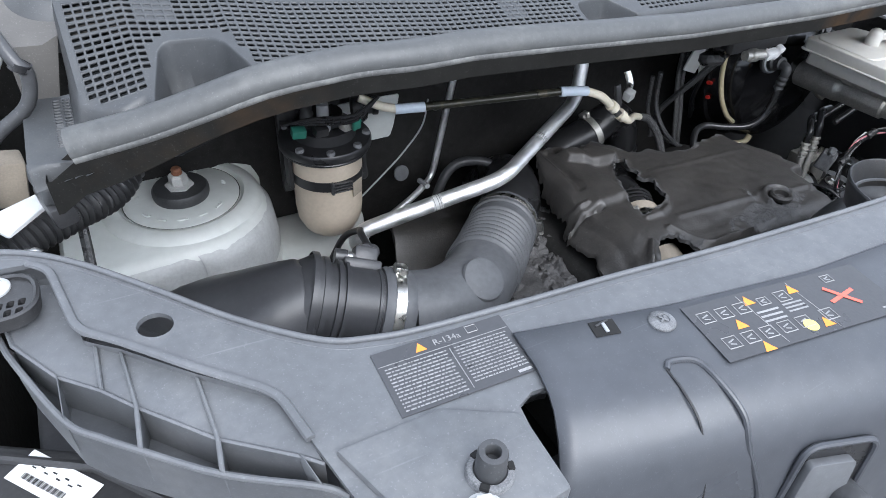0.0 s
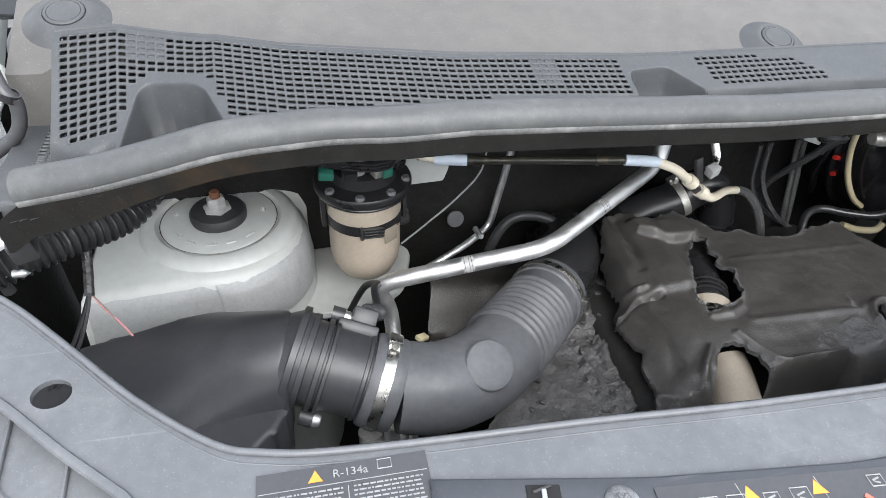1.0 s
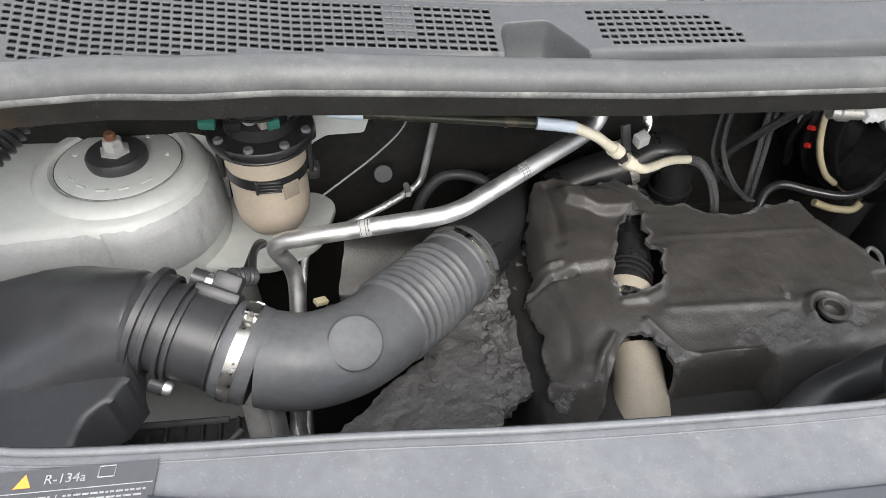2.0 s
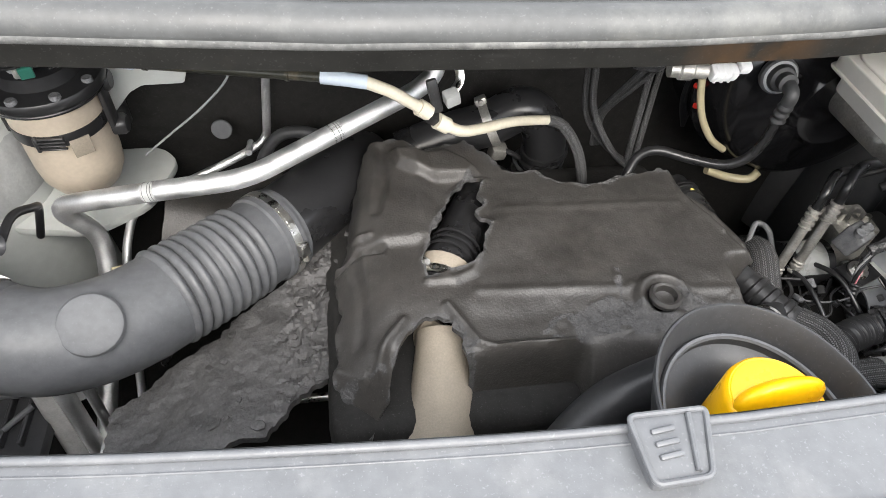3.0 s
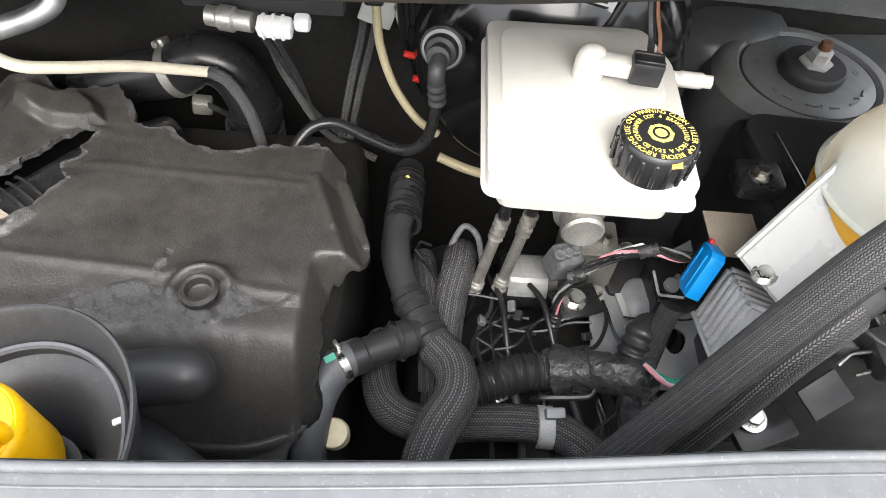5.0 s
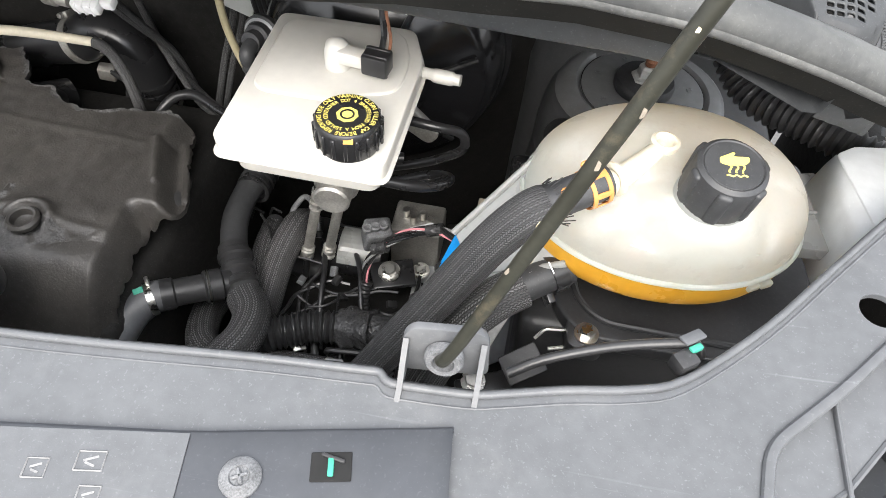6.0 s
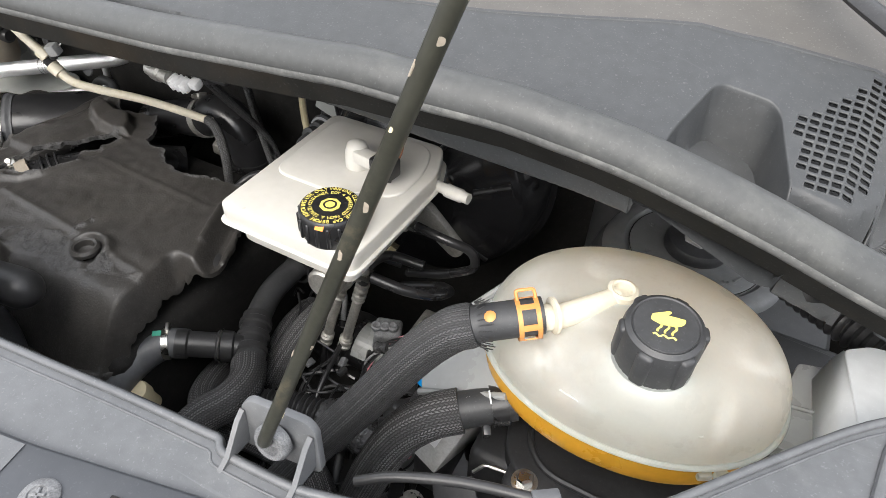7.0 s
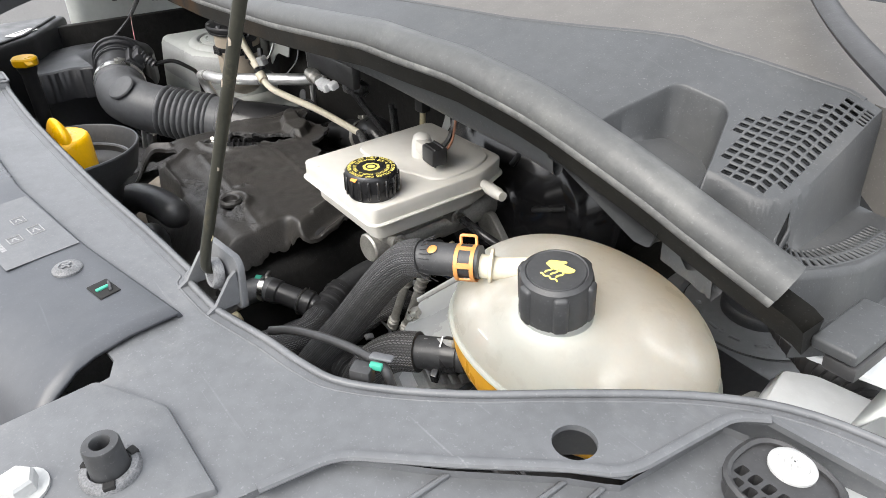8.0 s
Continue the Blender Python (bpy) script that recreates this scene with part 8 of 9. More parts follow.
for k in (0, 3):
    p = [(0.330 + 0.012 * k, -0.20, 0.85), (0.345 + 0.014 * k, -0.245, 0.862 + 0.004 * (k % 2)), (0.352 + 0.016 * k, -0.29, 0.850), (0.36 + 0.02 * k, -0.33, 0.82)]
    part("pipe", tube(spline(p), 0.0032 + 0.0006 * (k % 3), 10), M_BLACKS, pc, "oily black pipe")
lk = thing("low_cables", (0.42, -0.36, 0.80), "thin black cables and metal clips between the hoses", "cables")
for k in range(6):
    p = [(0.31 + 0.03 * k, -0.300 - 0.006 * (k % 3), 0.83), (0.33 + 0.028 * k, -0.335, 0.838 + 0.005 * (k % 2)), (0.34 + 0.03 * k, -0.39, 0.81), (0.33 + 0.03 * k, -0.44, 0.77)]
    part("cable", tube(spline(p), 0.0035 + 0.001 * (k % 2), 10), M_RUBBER if k % 2 else M_BLACKS, lk)
gp = thing("bent_pipe", (0.30, -0.18, 0.87), "grey metal pipe bent over between the hoses", "pipe")
part("pipe", tube(bends([(0.288, -0.205, 0.83), (0.290, -0.190, 0.882), (0.303, -0.172, 0.896), (0.318, -0.182, 0.890), (0.326, -0.205, 0.86)], 0.010), 0.0034, 12), M_RIVET, gp)
part("collar", lathe([(0.0036, -0.004), (0.0052, -0.003), (0.0052, 0.003), (0.0036, 0.004)], (0.325, -0.202, 0.864), (0.2, -0.7, -0.9), 14, close=False), M_BLACKS, gp)
lw2 = thing("loose_wires", (0.40, -0.30, 0.85), "loose thin black wires with small clips between the hoses", "wires")
rng = random.Random(21)
for k in range(16):
    x, y, z = rng.uniform(0.315, 0.49), rng.uniform(-0.30, -0.22), rng.uniform(0.835, 0.862)
    p = [V((x, y, z))]
    h = rng.uniform(-2.6, -0.4)
    for i in range(5):
        h += rng.uniform(-0.8, 0.8)
        p.append(p[-1] + V((0.022 * math.cos(h), 0.022 * math.sin(h), rng.uniform(-0.008, 0.006))))
    part("wire", tube(spline(p), rng.choice((0.0012, 0.0016, 0.0024)), 6), (M_WIREB, M_BLACKS, M_BLACK, M_RUBBER)[k % 4], lw2)
for k in range(7):
    q = (rng.uniform(0.32, 0.50), rng.uniform(-0.30, -0.24), rng.uniform(0.845, 0.862))
    part("clip", box((0.012, 0.008, 0.006), pose(*q, rng.uniform(-30, 30), rng.uniform(-30, 30), rng.uniform(0, 180)), 0.0012, 2), (M_BLACKS, M_RIVET, M_BLACK)[k % 3], lw2)
for k in range(5):
    q = V((rng.uniform(0.225, 0.30), rng.uniform(-0.24, -0.14), 0.845))
    part("cable_tie", tube(bends([q, q + V((0.006, 0.004, 0.016)), q + V((0.018, 0.002, 0.012))], 0.003), 0.0016, 6), M_BLACKS, lw2)
tb = thing("tray_bracket", (0.578, -0.386, 0.99), "dusty black metal bracket with wire clip beside the battery box", "bracket")
part("tab", crumple(box((0.034, 0.026, 0.004), pose(0.572, -0.388, 0.982, 25, -20, 30), 0.0015), 0.001, 60), M_BLACK, tb)
part("wire_clip", tube(bends([(0.578, -0.372, 1.000), (0.585, -0.366, 1.008), (0.606, -0.362, 1.006), (0.610, -0.372, 0.998), (0.590, -0.378, 0.997)], 0.003), 0.0016, 8), M_STEEL, tb, "bright spring wire")
hexbolt("bolt", (0.534, -0.392, 0.940), (-0.1, -0.2, 1), 0.0075, M_STEEL, tb, "pale hexagon bolt")
part("foot", box((0.05, 0.03, 0.012), pose(0.545, -0.395, 0.930, 10, -10, 20), 0.003), M_BLACK, tb)
for x, y in ((0.345, -0.345), (0.455, -0.385), (0.52, -0.39)):
    part("metal_clip", box((0.014, 0.008, 0.005), pose(x, y, 0.848, 20, 10, 30), 0.001), M_STEEL, lk)


# ---- bonnet prop and its mount ----
mt = thing("prop_mount", (0.513, -0.497, 1.16), "grey plastic bracket holding the foot of the bonnet prop", "bracket")
bm = prism(rounded([(-0.027, -0.006), (0.027, -0.006), (0.0245, 0.030), (0.019, 0.037), (-0.019, 0.037), (-0.0245, 0.030)], 0.006), -0.0025, 0.0025, 0.001, m=Matrix.Translation((0.514, -0.490, 1.156)) @ pose(0, 0, 0, 84, 0, 6) @ Matrix.Diagonal((0.9, 0.88, 1, 1)))
part("back_plate", bm, M_PANEL, mt)
for dx in (-0.0205, 0.0195):
    b = bmesh.new()
    prof = [(0.0, 0.0), (0.0, 0.025), (-0.005, 0.021), (-0.017, 0.004), (-0.024, 0.0)]
    A = [b.verts.new((0.514 + dx - 0.0015, -0.491 + y + dx * 0.1, 1.156 + z)) for y, z in prof]
    B = [b.verts.new((0.514 + dx + 0.0015, -0.491 + y + dx * 0.1, 1.156 + z)) for y, z in prof]
    b.faces.new(A)
    b.faces.new(B)
    for k in range(5):
        b.faces.new((A[k], A[(k + 1) % 5], B[(k + 1) % 5], B[k]))
    part("gusset", b, M_PANEL, mt)
part("bush", lathe([(0.0105, 0), (0.0105, 0.004), (0.0090, 0.006), (0.0060, 0.006), (0.0055, 0.001), (0, 0.001)], (0.514, -0.4935, 1.1705), (0, -1, 0.25), 28, close=False), M_RIVET, mt, "worn grey bush")
rod = thing("bonnet_prop", (0.513, -0.503, 1.175), "olive painted bonnet prop rod with flaked paint", "prop rod")
ro, rd = V((0.613, -0.4535, 1.466)), V((0.3202, 0.160, 0.9337)).normalized()
foot = ro - rd * 0.312
part("rod", tube(bends([foot + V((-0.002, 0.018, -0.004)), foot + V((-0.0005, 0.002, 0.0)), foot + rd * 0.02, ro + rd * 0.60], 0.008), 0.0035, 14), M_ROD, rod)
rng = random.Random(8)
for k in range(34):
    q = foot + rd * (0.03 + 0.019 * k + 0.02 * rng.random())
    a = 6.283 * rng.random()
    p1 = rd.orthogonal().normalized()
    d = p1 * math.cos(a) + rd.cross(p1) * math.sin(a)
    w, hgt = 0.0007 + 0.0008 * rng.random(), 0.0009 + 0.0022 * rng.random()
    chip = rounded([(-w, -hgt), (w * 0.7, -hgt * 0.8), (w, hgt * 0.5), (-w * 0.4, hgt)], w * 0.5, 2)
    m = Matrix.Translation(q + d * 0.0033) @ d.to_track_quat("Z", "Y").to_matrix().to_4x4()
    part("paint_chip", prism(chip, 0, 0.0004, 0, m=m), M_BEIGE if k % 4 else M_CREAM, rod, "pale bare chip")
cbl = thing("lock_cable", (0.60, -0.46, 1.15), "black bonnet lock cable clipped along the panel edge", "cable")
part("cable", tube(spline([(0.550, -0.479, 1.136), (0.570, -0.470, 1.1445), (0.605, -0.460, 1.154), (0.640, -0.4545, 1.1615), (0.650, -0.453, 1.160), (0.656, -0.4525, 1.150)]), 0.0030, 10), M_BLACK, cbl)
part("clip", box((0.013, 0.011, 0.012), pose(0.643, -0.464, 1.158, 0, 0, 35), 0.002), M_BLACK, cbl, "black cable clip")
part("clip_tongue", box((0.014, 0.007, 0.002), pose(0.646, -0.452, 1.166, -15, 0, 35), 0.001), M_PANEL, cbl)
part("green_tag", box((0.008, 0.004, 0.004), pose(0.648, -0.4575, 1.1635, 0, 0, 35), 0.001), M_MINT, cbl, "green tag")

# ---- panel fittings ----
lt = thing("panel_latch", (-0.037, -0.545, 1.16), "grey plastic clip tongue on the panel edge", "clip")
LT = rounded([(-0.065, -0.529), (-0.0235, -0.529), (-0.034, -0.563), (-0.063, -0.564)], 0.004)
part("body", prism(LT, 1.150, 1.1645, 0.002, 2), M_PANEL, lt)
part("frame", tube([(x, y, 1.1650) for x, y in LT + LT[:1]], 0.0016, 8), M_PANEL, lt)
part("side_ridge", tube([(-0.034, -0.531, 1.1655), (-0.040, -0.560, 1.1655)], 0.0016, 8), M_PANEL, lt)
for k in range(3):
    part("step", box((0.013, 0.0028, 0.003), pose(-0.050, -0.538 - 0.0065 * k, 1.1650, 14, 0, 6), 0.001), M_PANEL, lt)
for s in (-1, 1):
    e = thing("cover_screw", (s * 0.423, -0.5645, 1.161), "worn round plastic rivet in the lock cover", "rivet", "cover rivets")
    part("head", lathe([(0.0100, 0.0), (0.0100, 0.0013), (0.0088, 0.0026), (0.005, 0.0036), (0.0045, 0.0027), (0, 0.0027)], (s * 0.423, -0.5645, 1.161), n=28, close=False), M_RIVET, e)
    part("cross", box((0.008, 0.0016, 0.0012), pose(s * 0.423, -0.5645, 1.1645, 0, 0, 30), 0.0004, 1), M_RIVET, e)
    part("cross", box((0.0016, 0.008, 0.0012), pose(s * 0.423, -0.5645, 1.1645, 0, 0, 30), 0.0004, 1), M_RIVET, e)
    if s > 0:
        e.location += V((0.008, -0.006, 0))
    e = thing("cover_clip", (s * 0.465, -0.5515, 1.161), "dark square clip opening in the lock cover", "clip", "cover clips")
    part("opening", box((0.0195, 0.0140, 0.0012), pose(s * 0.465, -0.5515, 1.1614, 0, 0, 12 * s), 0.0004, 1), M_VOID, e, "black opening")
    part("tongue", box((0.003, 0.009, 0.0016), pose(s * 0.465, -0.5520, 1.1625, 0, 0, 12 * s), 0.001), M_MINT if s > 0 else M_GREYP, e)
    part("tongue", box((0.012, 0.002, 0.0016), pose(s * 0.465, -0.5475, 1.1625, 0, 0, -8 * s), 0.001), M_BLACK, e)
    if s > 0:
        e.location += V((0.006, -0.006, 0))
    hexbolt("flange_bolt", (s * 0.612, -0.632, 1.161), (0, 0, 1), 0.0085, M_NYLON, None, "pale flange bolt beside the bonnet stop", "bolt", 1.45)


def bars(base, rows, x0, x1, y0, y1, m, bm, rng, fill=0.55):
    """Lines of unreadable print as thin bars."""
    for k in range(rows):
        y = y0 + (y1 - y0) * (k + 0.5) / rows
        h = abs(y1 - y0) / rows * fill
        x = x0
        while x < x1 - 0.001:
            w = min(rng.uniform(0.0010, 0.0042), x1 - x)
            box((w, h, 0.0001), m @ pose(x + w / 2, y, base), 0, 1, bm)
            x += w + 0.0008
    return bm


rng = random.Random(3)
lab = thing("refrigerant_label", (-0.577, -0.531, 1.157), "dark sticker with white text about R-134a refrigerant", "label")
lm = pose(-0.573, -0.5300, 1.1572, 0, 0, -2.5)
part("sheet", box((0.098, 0.054, 0.0005), lm, 0), M_LABEL, lab)
part("print", letters("R-134a", 0.0072, lm @ pose(0.004, 0.0205, 0.0005)), M_FADED, lab, "white print")
bm = bmesh.new()
box((0.096, 0.0005, 0.0001), lm @ pose(0, 0.0145, 0.0004), 0, 1, bm)
box((0.0005, 0.036, 0.0001), lm @ pose(0.002, -0.006, 0.0004), 0, 1, bm)
bars(0.0004, 13, -0.045, -0.001, 0.0125, -0.025, lm, bm, rng, 0.36)
bars(0.0004, 12, 0.005, 0.045, 0.0125, -0.021, lm, bm, rng, 0.36)
box((0.010, 0.0022, 0.0001), lm @ pose(0.040, -0.0240, 0.0004), 0, 1, bm)
part("print", bm, M_FADED, lab, "white print")


def triangle(m, size, bm=None):
    return prism([(-size, -size * 0.8), (size, -size * 0.8), (0, size)], 0, 0.0001, 0, m=m, bm=bm)


part("warning_mark", triangle(lm @ pose(-0.016, 0.0205, 0.0004), 0.0042), M_OPRINT, lab, "orange warning triangle")
part("book_mark", tube([lm @ V((0.020 + dx, 0.0225 + dy, 0.0005)) for dx, dy in ((0, -0.003), (0, 0.003), (0.008, 0.003), (0.008, -0.003), (0, -0.003))], 0.0004, 4), M_FADED, lab)

ws = thing("warning_label", (-0.32, -0.598, 1.161), "dark sticker with rows of white and orange warning pictograms", "label")
wm = pose(-0.322, -0.5985, 1.1618, 0, 0, -7.5)
part("sheet", box((0.168, 0.054, 0.0004), wm, 0), M_LABEL, ws)


def icon(m, w=0.012, h=0.011, bm=None):
    b = tube([m @ V(q) for q in ((-w / 2, -h / 2, 0), (w / 2, -h / 2, 0), (w / 2, h / 2, 0), (-w / 2, h / 2, 0), (-w / 2, -h / 2, 0))], 0.0005, 4, bm=bm)
    box((w * 0.55, 0.0011, 0.0001), m @ pose(0, h * 0.12, 0, 0, 0, 18), 0, 1, b)
    box((w * 0.4, 0.0011, 0.0001), m @ pose(0, -h * 0.18, 0, 0, 0, -20), 0, 1, b)
    return b


ICONS = [(-0.072 + 0.0165 * k, 0.013, 0.011, 0.010) for k in range(3)] + [(-0.070 + 0.0165 * k, -0.0125, 0.011, 0.010) for k in range(5)]
ICONS += [(-0.018, 0.014, 0.009, 0.007), (0.000, 0.014, 0.011, 0.010), (0.020, -0.012, 0.011, 0.010), (0.050, 0.019, 0.009, 0.007)]
for x, y, w, h in ICONS:
    part("pictogram", icon(wm @ pose(x, y, 0.0004), w, h), M_FADED, ws, "white pictogram")
for k in range(3):
    part("print_bar", box((0.020, 0.0018, 0.0001), wm @ pose(-0.022, 0.005 - 0.0045 * k, 0.0004), 0, 1), M_FADED, ws)
    part("print_bar", box((0.018, 0.0015, 0.0001), wm @ pose(0.002, 0.006 - 0.0035 * k, 0.0004), 0, 1), M_FADED, ws)
for q in (-0.033, 0.016):
    part("divider", box((0.0005, 0.050, 0.0001), wm @ pose(q, 0, 0.0004, 0, 0, 6), 0, 1), M_FADED, ws)
part("print_bar", box((0.008, 0.0015, 0.0001), wm @ pose(0.070, -0.020, 0.0004), 0, 1), M_FADED, ws)
for x, y in ((-0.052, 0.000), (-0.030, 0.018), (0.012, 0.018), (-0.048, -0.0235), (0.012, -0.018)):
    part("warning_mark", triangle(wm @ pose(x, y, 0.0004), 0.0050), M_OPRINT, ws, "orange warning triangle")
part("yellow_mark", lathe([(0.0056, 0), (0.0056, 0.0002), (0, 0.0002)], wm @ V((-0.002, -0.017, 0.0003)), n=24, close=False), M_YPRINT, ws, "yellow disc")
bm = box((0.028, 0.0032, 0.0001), wm @ pose(0.046, 0.000, 0.0006, 0, 0, 14), 0)
box((0.028, 0.0032, 0.0001), wm @ pose(0.046, 0.000, 0.0008, 0, 0, -50), 0, 1, bm)
part("red_cross", bm, M_RPRINT, ws, "red cross")
rl = thing("bulb_label", (0.35, -0.585, 1.161), "grey sticker with faint white pictograms on the cover", "label")
rm = pose(0.352, -0.588, 1.1616, 0, 0, 9)
part("sheet", box((0.105, 0.050, 0.0004), rm, 0), M_PANEL, rl)
for x, y, w in ((0.010, 0.010, 0.013), (0.014, -0.006, 0.010), (-0.014, 0.006, 0.010)):
    part("pictogram", icon(rm @ pose(x, y, 0.0004), w, 0.009), M_FADED, rl, "faint white pictogram")
part("print", bars(0.0004, 1, 0.008, 0.026, -0.014, -0.020, rm, bmesh.new(), rng), M_FADED, rl)

# hatch line, recess and lower stop in the lock cover's face
part("hatch_edge", tube(spline([(-0.451, -0.599, 1.1605), (-0.444, -0.595, 1.1608), (-0.428, -0.602, 1.1608), (-0.424, -0.620, 1.158), (-0.421, -0.643, 1.147), (-0.419, -0.656, 1.124), (-0.402, -0.671, 1.074), (-0.39, -0.68, 1.0)]), 0.0022, 8), M_COVER, cover)
part("hatch_edge", tube(spline([(-0.451, -0.599, 1.1602), (-0.452, -0.615, 1.158), (-0.452, -0.634, 1.148), (-0.451, -0.646, 1.126), (-0.448, -0.657, 1.089), (-0.445, -0.665, 1.0)]), 0.0009, 6), M_BLACKS, cover)
lockp = thing("lock_recess", (-0.35, -0.68, 1.09), "dark recess with a rubber stop in the cover's face", "recess")
rp = Matrix.Translation((-0.3535, -0.678, 1.085)) @ pose(0, 0, 0, 84, 0, -14)
part("rim", tube([rp @ V((x, y, 0.004)) for x, y in (lambda q: q + q[:1])(rounded([(-0.032, -0.05), (0.036, -0.05), (0.036, 0.030), (-0.026, 0.036)], 0.012))], 0.0025, 8), M_COVER, lockp)
part("well", prism(rounded([(-0.031, -0.05), (0.035, -0.05), (0.035, 0.029), (-0.025, 0.035)], 0.012), 0.0, 0.0035, 0.0005, 1, m=rp), M_BLACKS, lockp)
part("shelf", prism(rounded([(-0.026, -0.05), (0.024, -0.05), (0.018, 0.018), (-0.022, 0.022)], 0.006), 0.003, 0.010, 0.002, m=rp), M_PANEL, lockp)
part("stop", lathe([(0.012, 0.006), (0.011, 0.024), (0.0095, 0.026), (0.005, 0.026), (0.0045, 0.02), (0, 0.02)], rp @ V((0.022, -0.022, 0)), rp.to_3x3() @ V((0, 0.2, 1)), 24, close=False), M_RUBBER, lockp)

# headlamp housings below the ribbed shelves
for s in (-1, 1):
    e = thing("headlamp_housing", (s * 0.83, -0.42, 1.02), "black plastic back of the headlamp housing", "headlamp housing", "headlamp housings")
    b = prism([(s * x, y) for x, y in ([(0.97, -0.29), (0.80, -0.395), (0.70, -0.52), (0.66, -0.60), (0.80, -0.60), (0.97, -0.45)][:: s])], 0.86, 1.030, 0.012, 3)
    part("housing", b, M_BLACK, e)
    part("rim", tube([(s * x, y, 1.031) for x, y in ((0.95, -0.32), (0.81, -0.41), (0.72, -0.52))], 0.004, 8), M_BLACK, e)
    if s < 0:
        bm = box((0.070, 0.027, 0.0008), pose(-0.838, -0.409, 1.0315, 0, 0, -52), 0.0003, 1)
        lbx = part("label", bm, M_PRINT, e, "white bar code label")
        bm = bmesh.new()
        for k in range(26):
            box((0.0005 + 0.0005 * (k * 7 % 3), 0.005, 0.0002), pose(-0.838, -0.409, 1.0322, 0, 0, -52) @ pose(-0.024 + 0.0016 * k, -0.006, 0), 0, 1, bm)
        for k in range(8):
            box((0.004, 0.0012, 0.0002), pose(-0.838, -0.409, 1.0322, 0, 0, -52) @ pose(-0.022 + 0.006 * k, 0.002 + 0.003 * (k % 2), 0), 0, 1, bm)
        part("print", bm, M_BLACKS, lbx)

# washer filler
wf = thing("washer_filler", (-0.592, -0.45, 1.0), "black washer bottle neck with an orange yellow cap", "filler cap")
part("neck", lathe([(0.014, 0.90), (0.014, 1.01), (0.018, 1.020), (0.019, 1.030)], (-0.592, -0.448, 0), n=24), M_BLACK, wf)
part("cap", lathe([(0.022, 1.028), (0.023, 1.032), (0.023, 1.040), (0.020, 1.043), (0, 1.043)], (-0.592, -0.448, 0), n=28, close=False), M_YELLOW, wf)
part("cap_tab", box((0.018, 0.012, 0.004), pose(-0.566, -0.446, 1.036, 0, 12, 10), 0.0015), M_YELLOW, wf)

# ---- wiring and fittings on the bulkhead ----
cn = thing("bulkhead_connector", (0.14, -0.19, 1.13), "grey and white wire connectors under the cowl", "connector")
part("grey_plug", tube([(0.096, -0.192, 1.140), (0.130, -0.196, 1.139)], lambda a, L: 0.0075 + 0.002 * (0.010 < a < 0.022), 16, step=0.002), M_CAST, cn)
part("white_plug", box((0.026, 0.014, 0.012), pose(0.146, -0.198, 1.138, 20, 0, 0), 0.003), M_PRINT, cn)
for k in range(3):
    part("plug_rib", box((0.003, 0.0148, 0.0128), pose(0.138 + 0.007 * k, -0.198, 1.138, 20, 0, 0), 0.0008, 1), M_PRINT, cn)
part("end_plug", box((0.012, 0.012, 0.010), pose(0.166, -0.196, 1.142, 20, 0, 0), 0.003), M_PRINT, cn)
part("holder", box((0.12, 0.012, 0.03), pose(0.135, -0.178, 1.155), 0.003), M_BLACK, cn)
cn.location += V((0.0, -0.004, -0.001))
hw = thing("hanging_looms", (0.14, -0.12, 1.03), "braided wiring looms hanging down the bulkhead", "wiring loom")
for p, r in (([(0.190, -0.010, 1.12), (0.184, -0.018, 1.03), (0.170, -0.049, 0.967), (0.159, -0.075, 0.907), (0.155, -0.08, 0.86)], 0.0062),
             ([(0.203, -0.010, 1.12), (0.196, -0.018, 1.03), (0.181, -0.049, 0.967), (0.169, -0.075, 0.907), (0.164, -0.08, 0.86)], 0.0056),
             ([(0.108, -0.150, 1.12), (0.108, -0.11, 1.06), (0.110, -0.06, 0.985), (0.118, -0.05, 0.93)], 0.0056),
             ([(0.122, -0.150, 1.12), (0.118, -0.11, 1.06), (0.116, -0.06, 0.985), (0.124, -0.05, 0.93)], 0.0048),
             ([(0.090, -0.06, 1.06), (0.100, -0.06, 1.0), (0.122, -0.07, 0.955), (0.150, -0.085, 0.925), (0.20, -0.09, 0.90)], 0.006),
             ([(0.085, -0.05, 1.05), (0.098, -0.05, 0.98), (0.130, -0.06, 0.935), (0.17, -0.075, 0.91)], 0.005)):
    part("loom", tube(spline(p), r * 0.68, 12), M_BRAID, hw)
part("loom_end", lathe([(0.016, 0), (0.020, 0.006), (0.018, 0.016), (0.010, 0.02)], (0.110, -0.135, 1.10), (0, 0.3, 1), 18), M_TAPE, hw)
ct = thing("clutch_tube", (0.24, -0.05, 1.0), "cream plastic tube curving down beside the booster", "tube")
part("tube", tube(spline([(0.205, -0.085, 1.10), (0.208, -0.088, 1.05), (0.222, -0.093, 1.005), (0.245, -0.098, 0.97), (0.268, -0.10, 0.952)]), 0.0043, 12), M_AGED, ct)
part("lower_tube", tube(spline([(0.270, -0.085, 0.905), (0.300, -0.09, 0.895), (0.325, -0.10, 0.898), (0.335, -0.10, 0.91)]), 0.0055, 12), M_AGED, ct)
part("end_fitting", box((0.018, 0.016, 0.03), pose(0.204, -0.085, 1.105), 0.003), M_BLACK, ct)
pl = thing("bulkhead_plates", (0.22, 0.03, 1.07), "white painted patches of the bulkhead panel", "body panel", kind="structure")
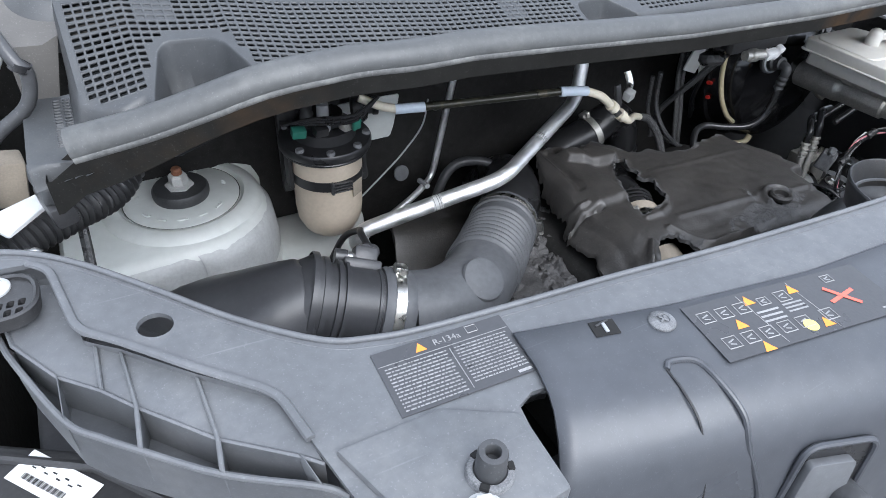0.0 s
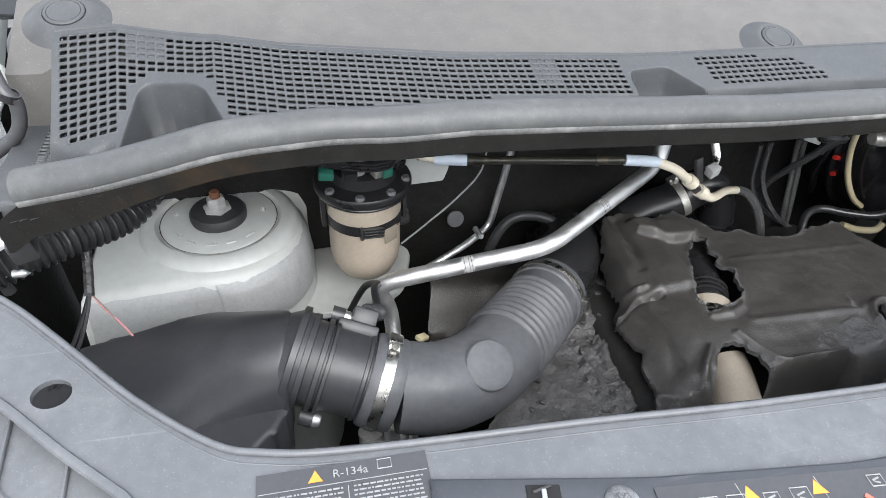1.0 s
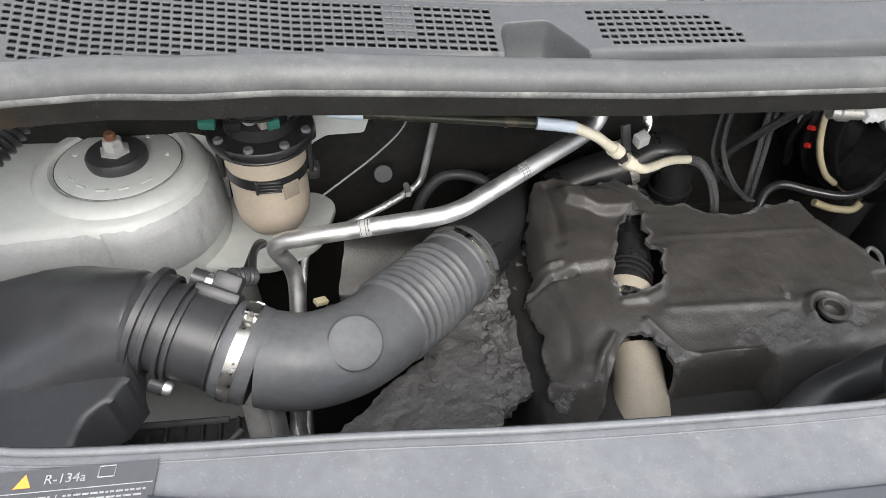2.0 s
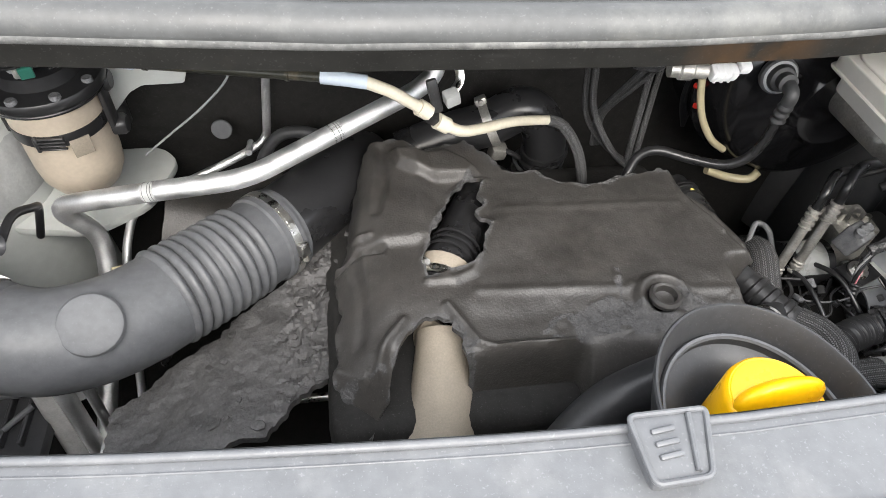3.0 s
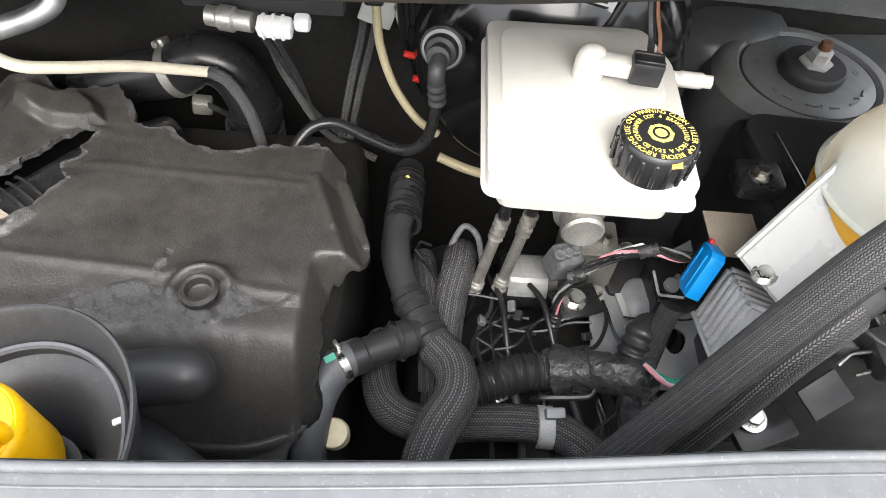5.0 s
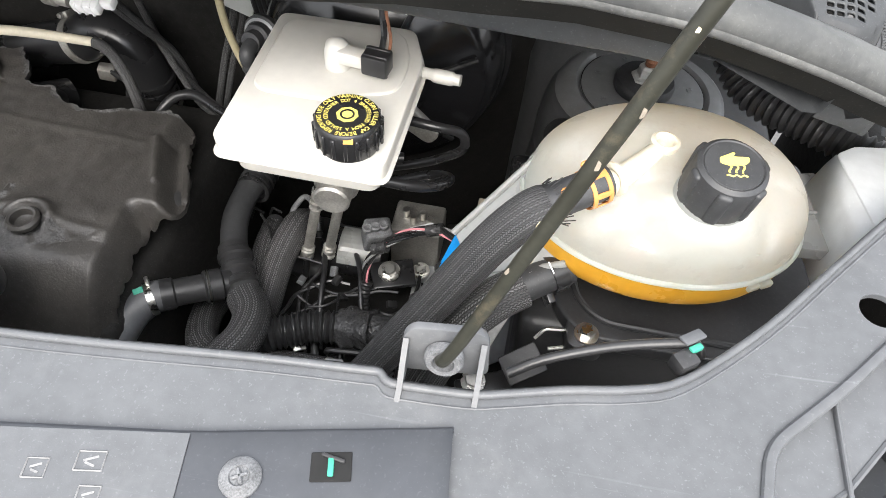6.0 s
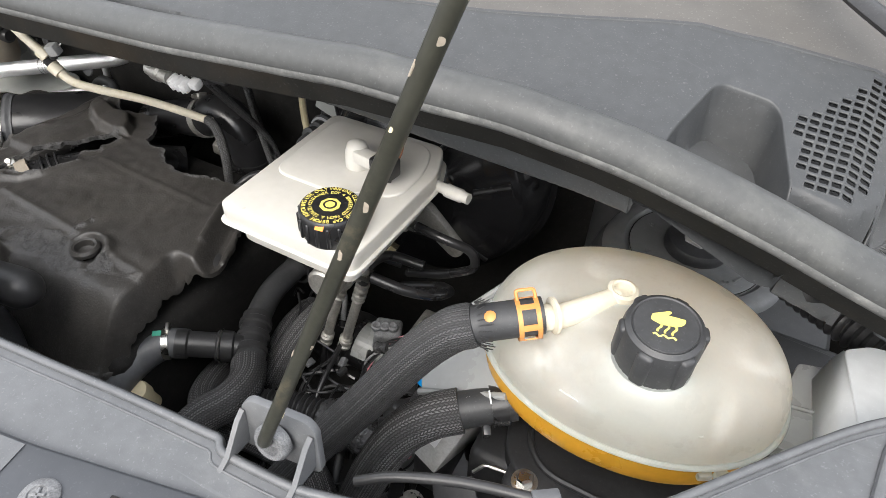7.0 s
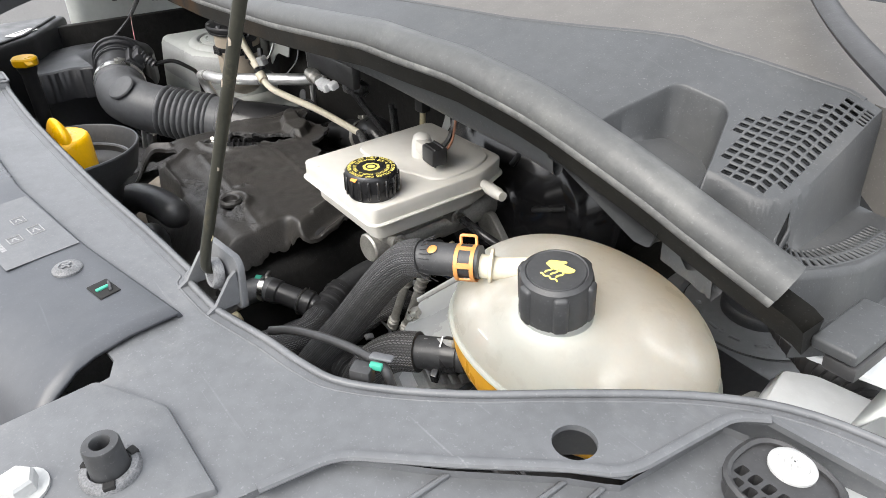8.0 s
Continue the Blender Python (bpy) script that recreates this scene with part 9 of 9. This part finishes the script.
for x, z, w, h, rot in ((0.205, 1.06, 0.035, 0.06, 20), (0.235, 1.035, 0.03, 0.05, -15), ):
    part("patch", box((w, 0.004, h), pose(x, -0.002 if x < 0 else -0.03, z, 0, rot, 0), 0.0015), M_WHITE, pl)
bm = prism(rounded([(-0.455, 1.075), (-0.360, 1.075), (-0.369, 1.027), (-0.375, 1.010), (-0.422, 1.009), (-0.438, 1.000), (-0.461, 0.974), (-0.466, 0.984)], 0.004), 0.0, 0.003, 0.0008, 1, m=pose(0, 0.004, 0, 90, 0, 0))
part("bracket", bm, M_WHITE, pl, "white painted bracket")
rw = thing("taped_wires", (0.25, -0.03, 1.0), "black wires with red ties beside the booster", "wires")
for k in range(4):
    part("wire", tube(spline([(0.222 + 0.006 * k, -0.05, 1.10), (0.226 + 0.006 * k, -0.04, 1.03), (0.240 + 0.005 * k, -0.02, 0.97), (0.262, -0.01, 0.92)]), 0.0032, 8), M_WIREB, rw)
for z, x in ((1.015, 0.236), (0.985, 0.246)):
    part("tie", tube([(x - 0.008, -0.052, z), (x + 0.008, -0.050, z - 0.005)], 0.0036, 8), M_RED, rw, "red tie")
wp = thing("bulkhead_plug", (-0.35, 0.0, 0.933), "pale oval opening in the bulkhead insulation", "plug")
part("disc", lathe([(0.013, 0), (0.012, 0.002), (0, 0.002)], (-0.350, 0.012, 0.933), (0, -1, 0.3), 28, close=False), M_DUSTY, wp)
part("cord", tube(spline([(-0.438, -0.02, 0.925), (-0.40, -0.018, 0.955), (-0.36, -0.012, 0.985), (-0.325, -0.005, 1.02), (-0.315, -0.002, 1.06)]), 0.0014, 6), M_GREYP, wp, "thin seam cord")
part("stud", tube([(-0.318, 0.01, 0.912), (-0.318, -0.018, 0.918)], 0.0045, 8), M_GREYP, wp)
hh = thing("heater_hose", (-0.25, -0.02, 0.95), "black hose arching behind the intake pipe", "hose")
part("hose", tube(spline([(-0.315, -0.03, 0.86), (-0.300, -0.025, 0.915), (-0.275, -0.02, 0.945), (-0.24, -0.025, 0.950), (-0.21, -0.04, 0.94), (-0.19, -0.05, 0.90)]), 0.0075, 12), M_RUBBER, hh)
sc = thing("speed_sensor", (-0.36, -0.17, 0.90), "dark wire plug and loom under the aluminium pipe", "sensor")
part("body", box((0.03, 0.03, 0.035), pose(-0.425, -0.20, 0.885, 10, 15, 20), 0.004), M_BLACK, sc)
part("tag", box((0.016, 0.010, 0.006), pose(-0.445, -0.185, 0.905, 0, 20, 30), 0.001), M_CREAM, sc, "cream tag")
for k in range(3):
    part("wire", tube(spline([(-0.44 + 0.01 * k, -0.20, 0.91), (-0.42 + 0.01 * k, -0.22, 0.90), (-0.41 + 0.01 * k, -0.23, 0.86), (-0.42, -0.24, 0.80)]), 0.004, 8), M_TAPE, sc)

# dark machinery low in the bay
mach = thing("gearbox", (0.40, -0.25, 0.65), "dark gearbox casing low in the bay", "gearbox")
part("casing", box((0.34, 0.26, 0.16), pose(0.42, -0.25, 0.69), 0.03, 4), M_WALL, mach)
for x, y, r in ((0.30, -0.16, 0.05), (0.42, -0.33, 0.06), (0.52, -0.22, 0.045)):
    part("boss", lathe([(r, 0.72), (r, 0.78), (r * 0.8, 0.79), (0, 0.795)], (x, y, 0), n=24, close=False), M_BLACK, mach)
sub = thing("crossmember", (-0.30, -0.42, 0.70), "black steel cross member low in the bay", "cross member")
part("beam", box((0.50, 0.05, 0.06), pose(-0.30, -0.46, 0.74), 0.008), M_BLACKS, sub)
for x in (-0.30, -0.22, -0.10):
    part("bolt_pad", lathe([(0.012, 0.77), (0.012, 0.78), (0.006, 0.785), (0, 0.785)], (x, -0.455, 0), n=16, close=False), M_STEEL, sub)
part("steel_rod", tube([(-0.275, -0.302, 0.80), (-0.205, -0.303, 0.80)], 0.005, 12), M_STEEL, sub, "bare steel rod")
part("guide", tube([(-0.44, -0.44, 0.66), (-0.435, -0.40, 0.84)], 0.012, 12), M_CAST, sub)
